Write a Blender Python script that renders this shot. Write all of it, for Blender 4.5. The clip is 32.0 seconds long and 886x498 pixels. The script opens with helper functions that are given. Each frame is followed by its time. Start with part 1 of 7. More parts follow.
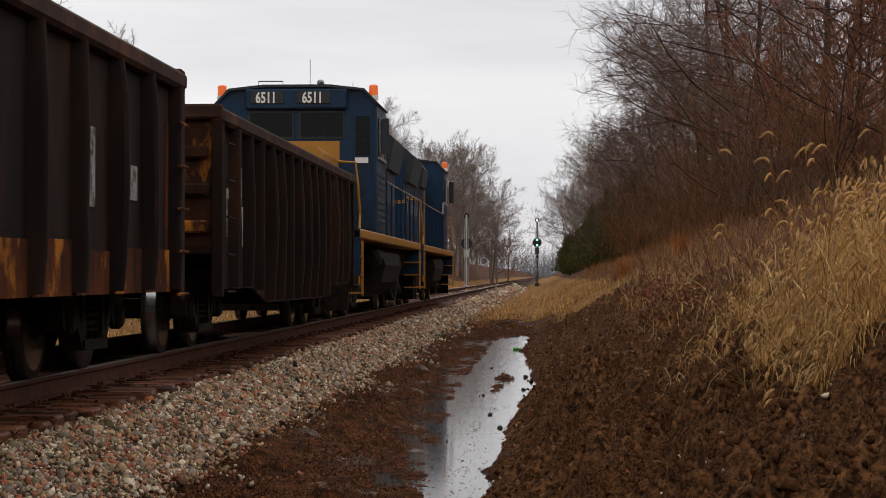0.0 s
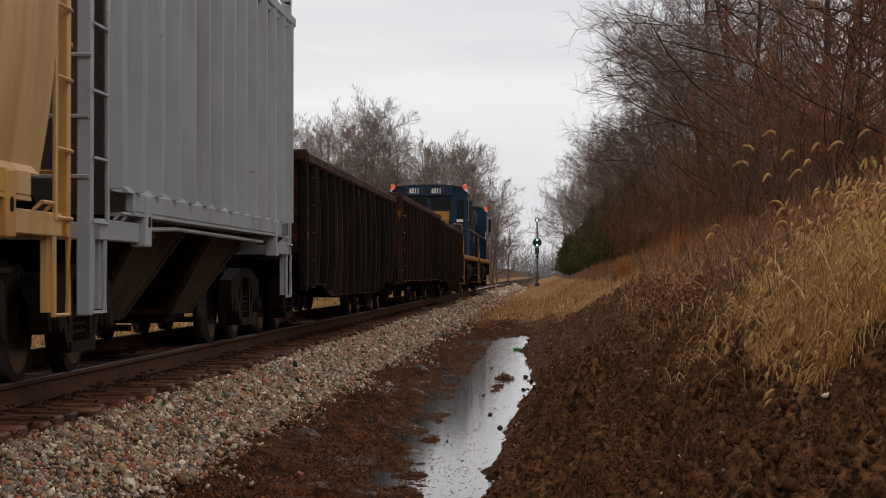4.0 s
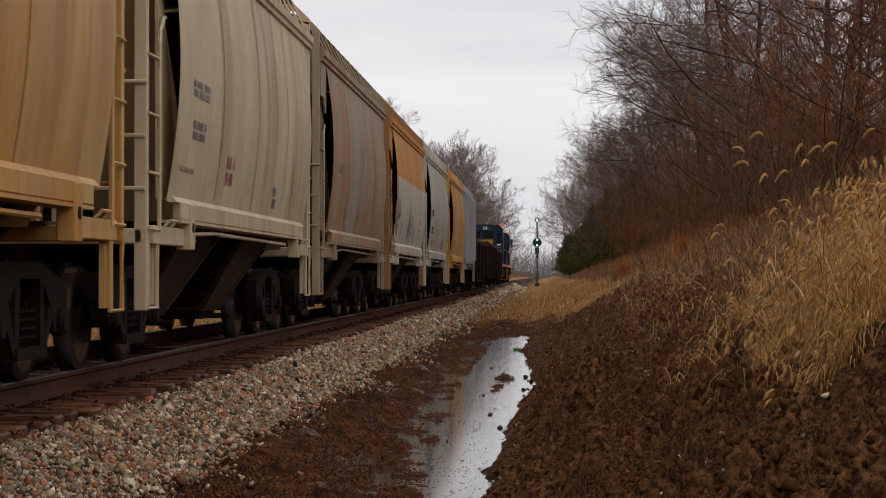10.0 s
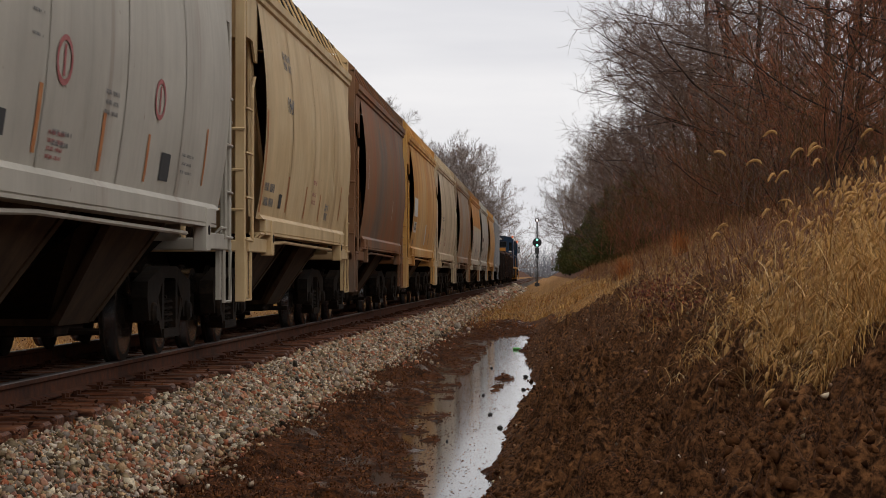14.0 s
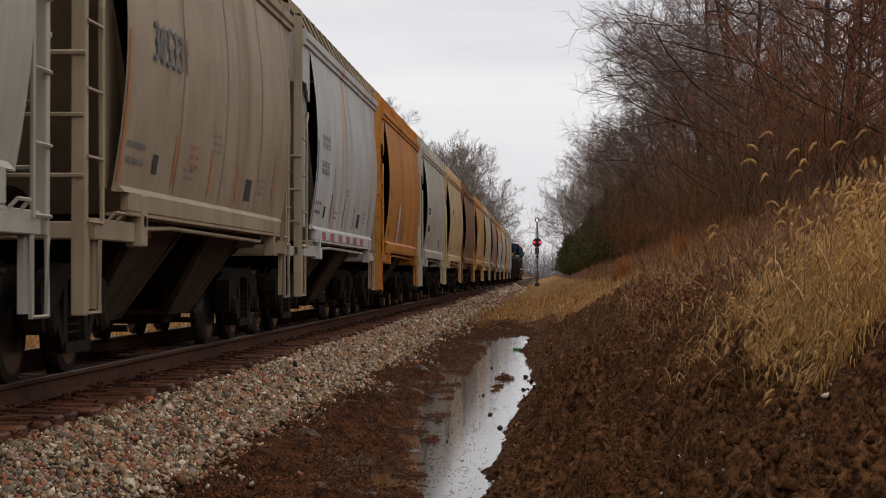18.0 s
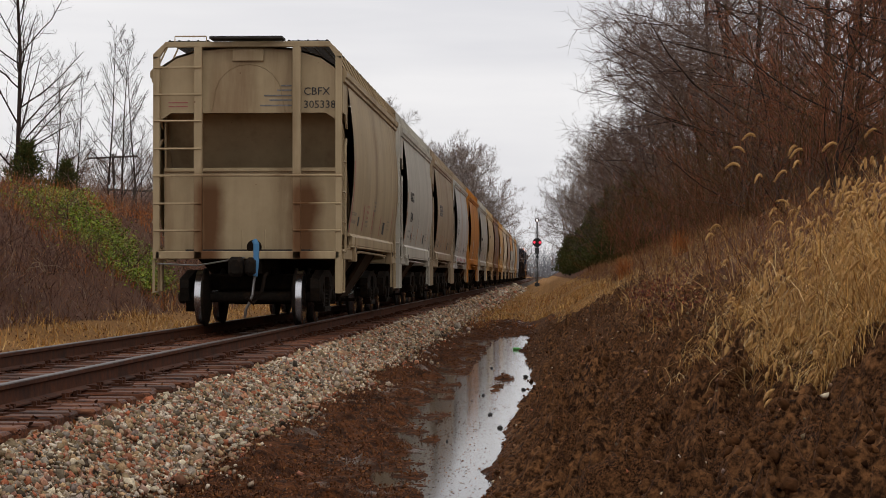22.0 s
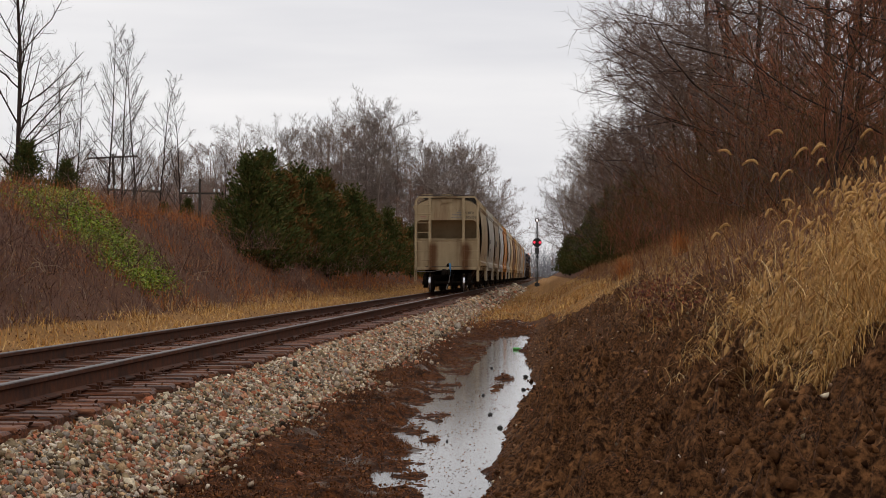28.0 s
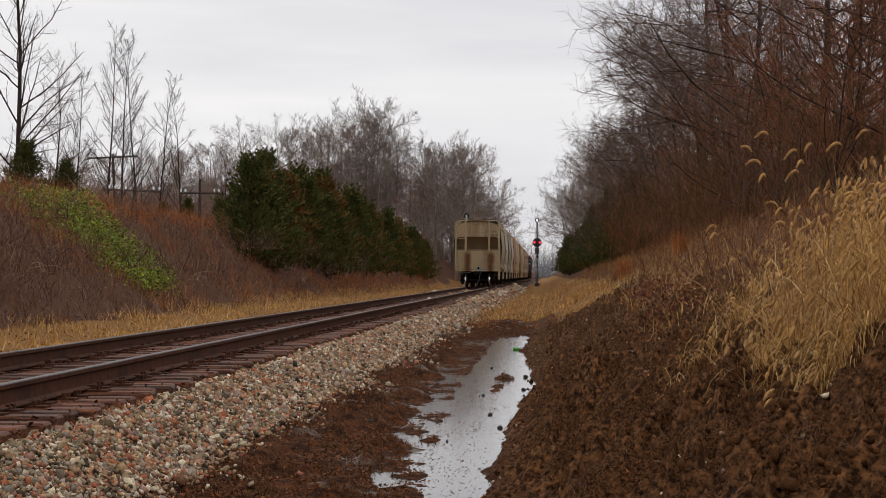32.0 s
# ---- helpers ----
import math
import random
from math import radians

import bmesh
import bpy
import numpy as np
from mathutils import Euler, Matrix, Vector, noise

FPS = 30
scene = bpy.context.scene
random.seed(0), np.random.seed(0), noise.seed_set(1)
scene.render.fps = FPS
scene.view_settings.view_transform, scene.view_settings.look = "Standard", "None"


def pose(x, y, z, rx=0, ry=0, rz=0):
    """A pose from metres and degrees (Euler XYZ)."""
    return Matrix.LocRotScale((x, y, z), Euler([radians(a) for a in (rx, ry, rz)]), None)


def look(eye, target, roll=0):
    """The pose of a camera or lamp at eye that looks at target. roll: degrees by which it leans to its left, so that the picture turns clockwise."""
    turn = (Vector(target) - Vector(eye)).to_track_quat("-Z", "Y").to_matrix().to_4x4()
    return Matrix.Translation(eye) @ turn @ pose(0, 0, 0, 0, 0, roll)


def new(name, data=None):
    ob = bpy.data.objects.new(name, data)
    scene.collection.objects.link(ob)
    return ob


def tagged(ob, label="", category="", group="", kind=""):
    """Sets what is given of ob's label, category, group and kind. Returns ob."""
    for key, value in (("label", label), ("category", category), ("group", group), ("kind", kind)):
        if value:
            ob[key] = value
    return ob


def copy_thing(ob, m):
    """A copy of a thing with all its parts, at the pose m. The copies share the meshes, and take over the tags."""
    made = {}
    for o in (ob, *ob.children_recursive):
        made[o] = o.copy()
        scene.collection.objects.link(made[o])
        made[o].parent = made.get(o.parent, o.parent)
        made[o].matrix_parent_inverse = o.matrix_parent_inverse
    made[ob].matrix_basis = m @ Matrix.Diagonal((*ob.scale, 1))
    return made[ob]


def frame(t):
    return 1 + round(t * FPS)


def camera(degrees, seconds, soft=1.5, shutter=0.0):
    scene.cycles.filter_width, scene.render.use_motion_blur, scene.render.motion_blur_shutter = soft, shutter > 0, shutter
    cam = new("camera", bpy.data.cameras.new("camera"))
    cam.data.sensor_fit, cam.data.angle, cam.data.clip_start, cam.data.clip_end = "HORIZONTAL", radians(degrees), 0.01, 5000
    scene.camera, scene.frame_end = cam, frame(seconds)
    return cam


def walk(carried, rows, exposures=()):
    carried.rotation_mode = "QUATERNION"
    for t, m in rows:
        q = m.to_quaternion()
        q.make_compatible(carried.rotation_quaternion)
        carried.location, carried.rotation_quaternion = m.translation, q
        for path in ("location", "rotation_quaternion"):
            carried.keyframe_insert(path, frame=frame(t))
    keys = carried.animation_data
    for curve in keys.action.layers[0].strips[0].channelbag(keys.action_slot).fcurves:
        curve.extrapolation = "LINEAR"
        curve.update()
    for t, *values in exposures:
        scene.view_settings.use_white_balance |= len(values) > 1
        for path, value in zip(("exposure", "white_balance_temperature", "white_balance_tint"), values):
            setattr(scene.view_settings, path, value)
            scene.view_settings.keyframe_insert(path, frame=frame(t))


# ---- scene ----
# World: y runs along the track, x to the right of it, z = 0 is the top of the rails.
cam = camera(23.0, 32.0, soft=0.7, shutter=0.10)
EYE = (0.0, 0.0, 0.755)
AIM = (-4.847, 100.0, 1.960)
walk(cam, [(0, look(EYE, AIM)), (32, look(EYE, AIM))], exposures=[(0, 0.0), (32, 0.0)])

# Overcast sky: a Nishita sky veiled by an even grey cloud deck, brighter towards the horizon.
SUN_EL, SUN_ROT = radians(42), radians(200)
world = bpy.data.worlds.new("overcast")
scene.world = world
world.use_nodes = True
wn, wl = world.node_tree.nodes, world.node_tree.links
wn.clear()
sky = wn.new("ShaderNodeTexSky")
sky.sky_type, sky.sun_disc = "NISHITA", False
sky.sun_elevation, sky.sun_rotation = SUN_EL, SUN_ROT
bg1 = wn.new("ShaderNodeBackground")
bg1.inputs[1].default_value = 0.05
wl.new(sky.outputs[0], bg1.inputs[0])
tc = wn.new("ShaderNodeTexCoord")
mp = wn.new("ShaderNodeMapping")
mp.inputs["Scale"].default_value = (1.2, 1.2, 9.0)
wl.new(tc.outputs["Generated"], mp.inputs[0])
cl = wn.new("ShaderNodeTexNoise")
cl.inputs["Scale"].default_value, cl.inputs["Detail"].default_value, cl.inputs["Roughness"].default_value = 2.2, 5.0, 0.5
wl.new(mp.outputs[0], cl.inputs["Vector"])
cr = wn.new("ShaderNodeValToRGB")
cr.color_ramp.elements[0].position, cr.color_ramp.elements[0].color = 0.38, (0.695, 0.688, 0.715, 1)
cr.color_ramp.elements[1].position, cr.color_ramp.elements[1].color = 0.62, (0.85, 0.832, 0.835, 1)
wl.new(cl.outputs[0], cr.inputs[0])
bg2 = wn.new("ShaderNodeBackground")
bg2.inputs[1].default_value = 1.13
wl.new(cr.outputs[0], bg2.inputs[0])
mx = wn.new("ShaderNodeMixShader")
mx.inputs[0].default_value = 0.93
wl.new(bg1.outputs[0], mx.inputs[1])
wl.new(bg2.outputs[0], mx.inputs[2])
wo = wn.new("ShaderNodeOutputWorld")
wl.new(mx.outputs[0], wo.inputs[0])

sun = new("sun", bpy.data.lights.new("sun", "SUN"))
sun.data.energy, sun.data.angle, sun.data.color = 0.25, radians(40), (1.0, 0.96, 0.9)
sun.matrix_world = look((60, -80, 90), (0, 20, 0))
# ---- small tools ----
class Shape:
    """Collects vertices and faces of one mesh."""

    def __init__(self):
        self.v, self.f = [], []

    def add(self, verts, faces):
        k = len(self.v)
        self.v += [tuple(p) for p in verts]
        self.f += [tuple(i + k for i in q) for q in faces]
        return self

    def box(self, x0, x1, y0, y1, z0, z1, bevel=0.0):
        if bevel <= 0:
            v = [(x, y, z) for z in (z0, z1) for y in (y0, y1) for x in (x0, x1)]
            return self.add(v, [(0, 2, 3, 1), (4, 5, 7, 6), (0, 1, 5, 4), (2, 6, 7, 3), (0, 4, 6, 2), (1, 3, 7, 5)])
        b = min(bevel, (x1 - x0) * 0.45, (y1 - y0) * 0.45, (z1 - z0) * 0.45)
        prof = [(x0 + b, z0), (x1 - b, z0), (x1, z0 + b), (x1, z1 - b), (x1 - b, z1), (x0 + b, z1), (x0, z1 - b), (x0, z0 + b)]
        cx, cz = (x0 + x1) / 2, (z0 + z1) / 2
        fx, fz = 1 - 2 * b / (x1 - x0), 1 - 2 * b / (z1 - z0)
        small = [(cx + (x - cx) * fx, cz + (z - cz) * fz) for x, z in prof]
        rings = [(y0, small), (y0 + b, prof), (y1 - b, prof), (y1, small)]
        v = [(x, y, z) for y, pr in rings for x, z in pr]
        f = [(r * 8 + i, r * 8 + (i + 1) % 8, r * 8 + 8 + (i + 1) % 8, r * 8 + 8 + i) for r in range(3) for i in range(8)]
        return self.add(v, [tuple(range(7, -1, -1)), tuple(range(24, 32))] + f)

    def prism(self, prof, a0, a1, axis="y"):
        """A closed outline, pushed along an axis: (x, z) along y, (y, z) along x, (x, y) along z."""
        n = len(prof)
        put = {"y": lambda p, a: (p[0], a, p[1]), "x": lambda p, a: (a, p[0], p[1]), "z": lambda p, a: (p[0], p[1], a)}[axis]
        v = [put(p, a) for a in (a0, a1) for p in prof]
        f = [tuple(range(n - 1, -1, -1)), tuple(range(n, 2 * n))]
        return self.add(v, f + [(i, (i + 1) % n, n + (i + 1) % n, n + i) for i in range(n)])

    def rod(self, p, q, r, n=6, r2=None, caps=True):
        p, q = Vector(p), Vector(q)
        d = (q - p).normalized()
        a = d.orthogonal().normalized()
        b = d.cross(a)
        r2 = r if r2 is None else r2
        v = [c + s * (a * math.cos(2 * math.pi * i / n) + b * math.sin(2 * math.pi * i / n)) for c, s in ((p, r), (q, r2)) for i in range(n)]
        f = [(i, (i + 1) % n, n + (i + 1) % n, n + i) for i in range(n)]
        if caps:
            f += [tuple(range(n - 1, -1, -1)), tuple(range(n, 2 * n))]
        return self.add(v, f)

    def pipe(self, pts, r, n=6):
        """A bent rod: one continuous tube through the points."""
        P = [Vector(p) for p in pts]
        v, f, m = [], [], len(P)
        for i, p in enumerate(P):
            d = (P[min(i + 1, m - 1)] - P[max(i - 1, 0)]).normalized()
            ref = Vector((0.31, 0.17, 0.93)) if abs(d.z) < 0.85 else Vector((0.93, 0.31, 0.17))
            a = d.cross(ref).normalized()
            b = d.cross(a)
            v += [p + r * (a * math.cos(2 * math.pi * k / n) + b * math.sin(2 * math.pi * k / n)) for k in range(n)]
        f = [(i * n + k, i * n + (k + 1) % n, (i + 1) * n + (k + 1) % n, (i + 1) * n + k) for i in range(m - 1) for k in range(n)]
        return self.add(v, f + [tuple(range(n - 1, -1, -1)), tuple(range((m - 1) * n, m * n))])

    def turn(self, prof, axis_p, axis="x", n=20):
        """A turned form: (along, radius) pairs about an axis through axis_p."""
        px, py, pz = axis_p
        v = []
        for a, r in prof:
            for i in range(n):
                c, s = r * math.cos(2 * math.pi * i / n), r * math.sin(2 * math.pi * i / n)
                v.append({"x": (px + a, py + c, pz + s), "y": (px + c, py + a, pz + s), "z": (px + c, py + s, pz + a)}[axis])
        m = len(prof)
        f = [(j * n + i, j * n + (i + 1) % n, (j + 1) * n + (i + 1) % n, (j + 1) * n + i) for j in range(m - 1) for i in range(n)]
        return self.add(v, f + [tuple(range(n - 1, -1, -1)), tuple(range((m - 1) * n, m * n))])

    def mesh(self, name, mat, smooth=False):
        me = bpy.data.meshes.new(name)
        me.from_pydata(self.v, [], self.f)
        if mat:
            me.materials.append(mat)
        bm = bmesh.new()
        bm.from_mesh(me)
        bmesh.ops.recalc_face_normals(bm, faces=bm.faces)
        bm.to_mesh(me)
        bm.free()
        if smooth:
            me.shade_smooth()
            me.set_sharp_from_angle(angle=radians(40))
        return me


def part(name, shape, mat, parent, label="", smooth=False):
    me = shape.mesh(name, mat, smooth) if isinstance(shape, Shape) else shape
    ob = new(name, me)
    ob.parent = parent
    if label:
        ob["label"] = label
    return ob


def big_mesh(name, verts, tris, mat, smooth=False):
    """A large mesh of triangles or quads from arrays."""
    me = bpy.data.meshes.new(name)
    verts, tris = np.asarray(verts, dtype=np.float32), np.asarray(tris, dtype=np.int32)
    n, k = tris.shape
    me.vertices.add(len(verts))
    me.vertices.foreach_set("co", verts.ravel())
    me.loops.add(n * k)
    me.loops.foreach_set("vertex_index", tris.ravel())
    me.polygons.add(n)
    me.polygons.foreach_set("loop_start", np.arange(0, n * k, k, dtype=np.int32))
    me.update(calc_edges=True)
    me.materials.append(mat)
    if smooth:
        me.shade_smooth()
    return me


def hash2(i, j, s):
    h = np.sin(i * 127.1 + j * 311.7 + s * 74.7) * 43758.5453
    return h - np.floor(h)


def vnoise(x, y, s=0):
    """Smooth value noise, -1 to 1."""
    x, y = np.asarray(x, float), np.asarray(y, float)
    i, j = np.floor(x), np.floor(y)
    u, v = x - i, y - j
    u, v = u * u * (3 - 2 * u), v * v * (3 - 2 * v)
    a = hash2(i, j, s) * (1 - u) + hash2(i + 1, j, s) * u
    b = hash2(i, j + 1, s) * (1 - u) + hash2(i + 1, j + 1, s) * u
    return 2 * (a * (1 - v) + b * v) - 1


def fbm(x, y, s=0, octaves=4):
    t = 0
    for k in range(octaves):
        t = t + vnoise(np.asarray(x) * 2 ** k, np.asarray(y) * 2 ** k, s + k) / 2 ** k
    return t


# ---- materials ----
def material(name, c1, c2, rough=0.8, metal=0.0, scale=6.0, stain=None, stain_scale=1.0, bump=0.3, stretch=(1, 1, 1), vary=0.12, spec=0.5, stain_range=(0.5, 0.7), bump_dist=0.01):
    """Two-tone grain, a stain or wear at a second scale, fine relief, and some variation from piece to piece."""
    m = bpy.data.materials.new(name)
    m.use_nodes = True
    n, l = m.node_tree.nodes, m.node_tree.links
    b = n["Principled BSDF"]
    b.inputs["Roughness"].default_value, b.inputs["Metallic"].default_value = rough, metal
    b.inputs["Specular IOR Level"].default_value = spec
    co, info, mapping = n.new("ShaderNodeTexCoord"), n.new("ShaderNodeObjectInfo"), n.new("ShaderNodeMapping")
    mapping.inputs["Scale"].default_value = stretch
    l.new(co.outputs["Object"], mapping.inputs[0])
    shift = n.new("ShaderNodeMath")
    shift.operation, shift.inputs[1].default_value = "MULTIPLY", 37.0
    l.new(info.outputs["Random"], shift.inputs[0])
    l.new(shift.outputs[0], mapping.inputs["Location"])
    g = n.new("ShaderNodeTexNoise")
    g.inputs["Scale"].default_value, g.inputs["Detail"].default_value, g.inputs["Roughness"].default_value = scale, 6.0, 0.65
    l.new(mapping.outputs[0], g.inputs["Vector"])
    r = n.new("ShaderNodeValToRGB")
    r.color_ramp.elements[0].position, r.color_ramp.elements[0].color = 0.35, (*c1, 1)
    r.color_ramp.elements[1].position, r.color_ramp.elements[1].color = 0.65, (*c2, 1)
    l.new(g.outputs[0], r.inputs[0])
    colour = r.outputs[0]
    if stain:
        g2 = n.new("ShaderNodeTexNoise")
        g2.inputs["Scale"].default_value, g2.inputs["Detail"].default_value = stain_scale, 8.0
        g2.inputs["Roughness"].default_value = 0.7
        l.new(mapping.outputs[0], g2.inputs["Vector"])
        r2 = n.new("ShaderNodeMapRange")
        r2.inputs[1].default_value, r2.inputs[2].default_value = stain_range
        l.new(g2.outputs[0], r2.inputs[0])
        mix = n.new("ShaderNodeMix")
        mix.data_type = "RGBA"
        l.new(r2.outputs[0], mix.inputs["Factor"])
        l.new(colour, mix.inputs[6])
        mix.inputs[7].default_value = (*stain, 1)
        colour = mix.outputs[2]
    hsv = n.new("ShaderNodeHueSaturation")
    mr = n.new("ShaderNodeMapRange")
    mr.inputs[3].default_value, mr.inputs[4].default_value = 1 - vary, 1 + vary
    l.new(info.outputs["Random"], mr.inputs[0])
    l.new(mr.outputs[0], hsv.inputs["Value"])
    l.new(colour, hsv.inputs["Color"])
    l.new(hsv.outputs[0], b.inputs["Base Color"])
    rr = n.new("ShaderNodeMapRange")
    rr.inputs[3].default_value, rr.inputs[4].default_value = max(0.02, rough - 0.12), min(1, rough + 0.12)
    l.new(g.outputs[0], rr.inputs[0])
    l.new(rr.outputs[0], b.inputs["Roughness"])
    if bump:
        bp = n.new("ShaderNodeBump")
        bp.inputs["Strength"].default_value, bp.inputs["Distance"].default_value = bump, bump_dist
        l.new(g.outputs[0], bp.inputs["Height"])
        l.new(bp.outputs[0], b.inputs["Normal"])
    return m


def island_material(name, colours, rough=0.9, spec=0.3, scale=30.0, bump=0.3):
    """For many small joined pieces: each takes its own colour from a range."""
    m = bpy.data.materials.new(name)
    m.use_nodes = True
    n, l = m.node_tree.nodes, m.node_tree.links
    b = n["Principled BSDF"]
    b.inputs["Roughness"].default_value, b.inputs["Specular IOR Level"].default_value = rough, spec
    geo = n.new("ShaderNodeNewGeometry")
    info = n.new("ShaderNodeObjectInfo")
    ad = n.new("ShaderNodeMath")
    ad.operation = "ADD"
    l.new(geo.outputs["Random Per Island"], ad.inputs[0])
    l.new(info.outputs["Random"], ad.inputs[1])
    fr = n.new("ShaderNodeMath")
    fr.operation = "FRACT"
    l.new(ad.outputs[0], fr.inputs[0])
    r = n.new("ShaderNodeValToRGB")
    el = r.color_ramp.elements
    el[0].position, el[0].color = 0, (*colours[0], 1)
    el[1].position, el[1].color = 1, (*colours[-1], 1)
    for k, c in enumerate(colours[1:-1], 1):
        e = el.new(k / (len(colours) - 1))
        e.color = (*c, 1)
    l.new(fr.outputs[0], r.inputs[0])
    g = n.new("ShaderNodeTexNoise")
    g.inputs["Scale"].default_value, g.inputs["Detail"].default_value = scale, 4.0
    co = n.new("ShaderNodeTexCoord")
    l.new(co.outputs["Object"], g.inputs["Vector"])
    mr = n.new("ShaderNodeMapRange")
    mr.inputs[1].default_value, mr.inputs[2].default_value = 0.3, 0.7
    mr.inputs[3].default_value, mr.inputs[4].default_value = 0.7, 1.25
    l.new(g.outputs[0], mr.inputs[0])
    hsv = n.new("ShaderNodeHueSaturation")
    l.new(mr.outputs[0], hsv.inputs["Value"])
    l.new(r.outputs[0], hsv.inputs["Color"])
    l.new(hsv.outputs[0], b.inputs["Base Color"])
    if bump:
        bp = n.new("ShaderNodeBump")
        bp.inputs["Strength"].default_value, bp.inputs["Distance"].default_value = bump, 0.01
        l.new(g.outputs[0], bp.inputs["Height"])
        l.new(bp.outputs[0], b.inputs["Normal"])
    return m


def plain(name, c, rough=0.6, metal=0.0, glow=0.0):
    m = bpy.data.materials.new(name)
    m.use_nodes = True
    b = m.node_tree.nodes["Principled BSDF"]
    b.inputs["Base Color"].default_value = (*c, 1)
    b.inputs["Roughness"].default_value, b.inputs["Metallic"].default_value = rough, metal
    if glow:
        b.inputs["Emission Color"].default_value = (*c, 1)
        b.inputs["Emission Strength"].default_value = glow
    return m


def painted(name, c1, c2, rust=(0.20, 0.085, 0.035), amount=0.5, top=None, split=0.0, rough=0.55, drips=False, patch=None):
    """Weathered car paint: faded field, vertical streaks of rust and grime, a few chips."""
    m = material(name, c1, c2, rough=rough, scale=1.3, stain=None, bump=0.05, vary=0.0, spec=0.18)
    n, l = m.node_tree.nodes, m.node_tree.links
    b, hsv = n["Principled BSDF"], [x for x in n if x.bl_idname == "ShaderNodeHueSaturation"][0]
    colour = hsv.inputs["Color"].links[0].from_socket
    co = [x for x in n if x.bl_idname == "ShaderNodeTexCoord"][0]
    if top:
        sp = n.new("ShaderNodeSeparateXYZ")
        l.new(co.outputs["Object"], sp.inputs[0])
        gt = n.new("ShaderNodeMapRange")
        gt.inputs[1].default_value, gt.inputs[2].default_value = split - 0.02, split + 0.02
        l.new(sp.outputs["Z"], gt.inputs[0])
        mixt = n.new("ShaderNodeMix")
        mixt.data_type = "RGBA"
        l.new(gt.outputs[0], mixt.inputs["Factor"])
        l.new(colour, mixt.inputs[6])
        mixt.inputs[7].default_value = (*top, 1)
        colour = mixt.outputs[2]
    if patch:
        gp = n.new("ShaderNodeTexNoise")
        gp.inputs["Scale"].default_value, gp.inputs["Detail"].default_value, gp.inputs["Roughness"].default_value = 0.9, 6.0, 0.6
        mpp = n.new("ShaderNodeMapping")
        mpp.inputs["Scale"].default_value = (1.0, 0.9, 0.45)
        l.new(co.outputs["Object"], mpp.inputs[0])
        l.new(mpp.outputs[0], gp.inputs["Vector"])
        rp = n.new("ShaderNodeMapRange")
        rp.inputs[1].default_value, rp.inputs[2].default_value, rp.inputs[4].default_value = 0.44, 0.60, 0.9
        l.new(gp.outputs[0], rp.inputs[0])
        mixp = n.new("ShaderNodeMix")
        mixp.data_type = "RGBA"
        l.new(rp.outputs[0], mixp.inputs["Factor"])
        l.new(colour, mixp.inputs[6])
        mixp.inputs[7].default_value = (*patch, 1)
        colour = mixp.outputs[2]
    for k, (stretch, lo, hi, c, w) in enumerate((
            ((1.5, 1.5, 0.20), 0.60 - 0.24 * amount, 0.86 - 0.2 * amount, rust, 0.85),
            ((1.1, 1.1, 0.16), 0.46, 0.78, (0.70, 0.69, 0.67), 0.6),
            ((7.0, 7.0, 0.35), 0.50, 0.85, (0.60, 0.58, 0.55), 0.38),
            ((2.3, 2.3, 0.3), 0.52, 0.85, (1.22, 1.22, 1.22), 0.5),
            ((9.0, 9.0, 9.0), 0.70 - 0.05 * amount, 0.74, rust, 0.8))):
        mp = n.new("ShaderNodeMapping")
        mp.inputs["Scale"].default_value = stretch
        mp.inputs["Location"].default_value = (3.1 * k + 7 * amount, 1.7 * k, 0)
        l.new(co.outputs["Object"], mp.inputs[0])
        g = n.new("ShaderNodeTexNoise")
        g.inputs["Scale"].default_value, g.inputs["Detail"].default_value, g.inputs["Roughness"].default_value = 1.0, 7.0, 0.6
        l.new(mp.outputs[0], g.inputs["Vector"])
        mr = n.new("ShaderNodeMapRange")
        mr.inputs[1].default_value, mr.inputs[2].default_value, mr.inputs[4].default_value = lo, hi, w
        l.new(g.outputs[0], mr.inputs[0])
        mix = n.new("ShaderNodeMix")
        mix.data_type = "RGBA"
        mix.blend_type = "MULTIPLY" if k in (1, 2, 3) else "MIX"
        l.new(mr.outputs[0], mix.inputs["Factor"])
        l.new(colour, mix.inputs[6])
        mix.inputs[7].default_value = (*c, 1)
        colour = mix.outputs[2]
    if drips:
        # rust that has run down behind the two end posts
        sp = n.new("ShaderNodeSeparateXYZ")
        l.new(co.outputs["Object"], sp.inputs[0])

        def op(kind, a, b_):
            o = n.new("ShaderNodeMath")
            o.operation = kind
            for k, q in enumerate((a, b_)):
                if isinstance(q, float):
                    o.inputs[k].default_value = q
                elif q is not None:
                    l.new(q, o.inputs[k])
            return o.outputs[0]

        wob = n.new("ShaderNodeTexNoise")
        wob.inputs["Scale"].default_value, wob.inputs["Detail"].default_value = 2.5, 5.0
        l.new(co.outputs["Object"], wob.inputs["Vector"])
        ax = op("ABSOLUTE", op("SUBTRACT", sp.outputs["X"], 0.10), None)
        away = op("ABSOLUTE", op("SUBTRACT", ax, 0.74), None)
        near = n.new("ShaderNodeMapRange")
        near.inputs[1].default_value, near.inputs[2].default_value = 0.30, 0.08
        l.new(op("ADD", away, op("MULTIPLY", op("SUBTRACT", wob.outputs[0], 0.5), 0.25)), near.inputs[0])
        low = n.new("ShaderNodeMapRange")
        low.inputs[1].default_value, low.inputs[2].default_value = 2.40, 2.05
        l.new(sp.outputs["Z"], low.inputs[0])
        back = n.new("ShaderNodeMapRange")
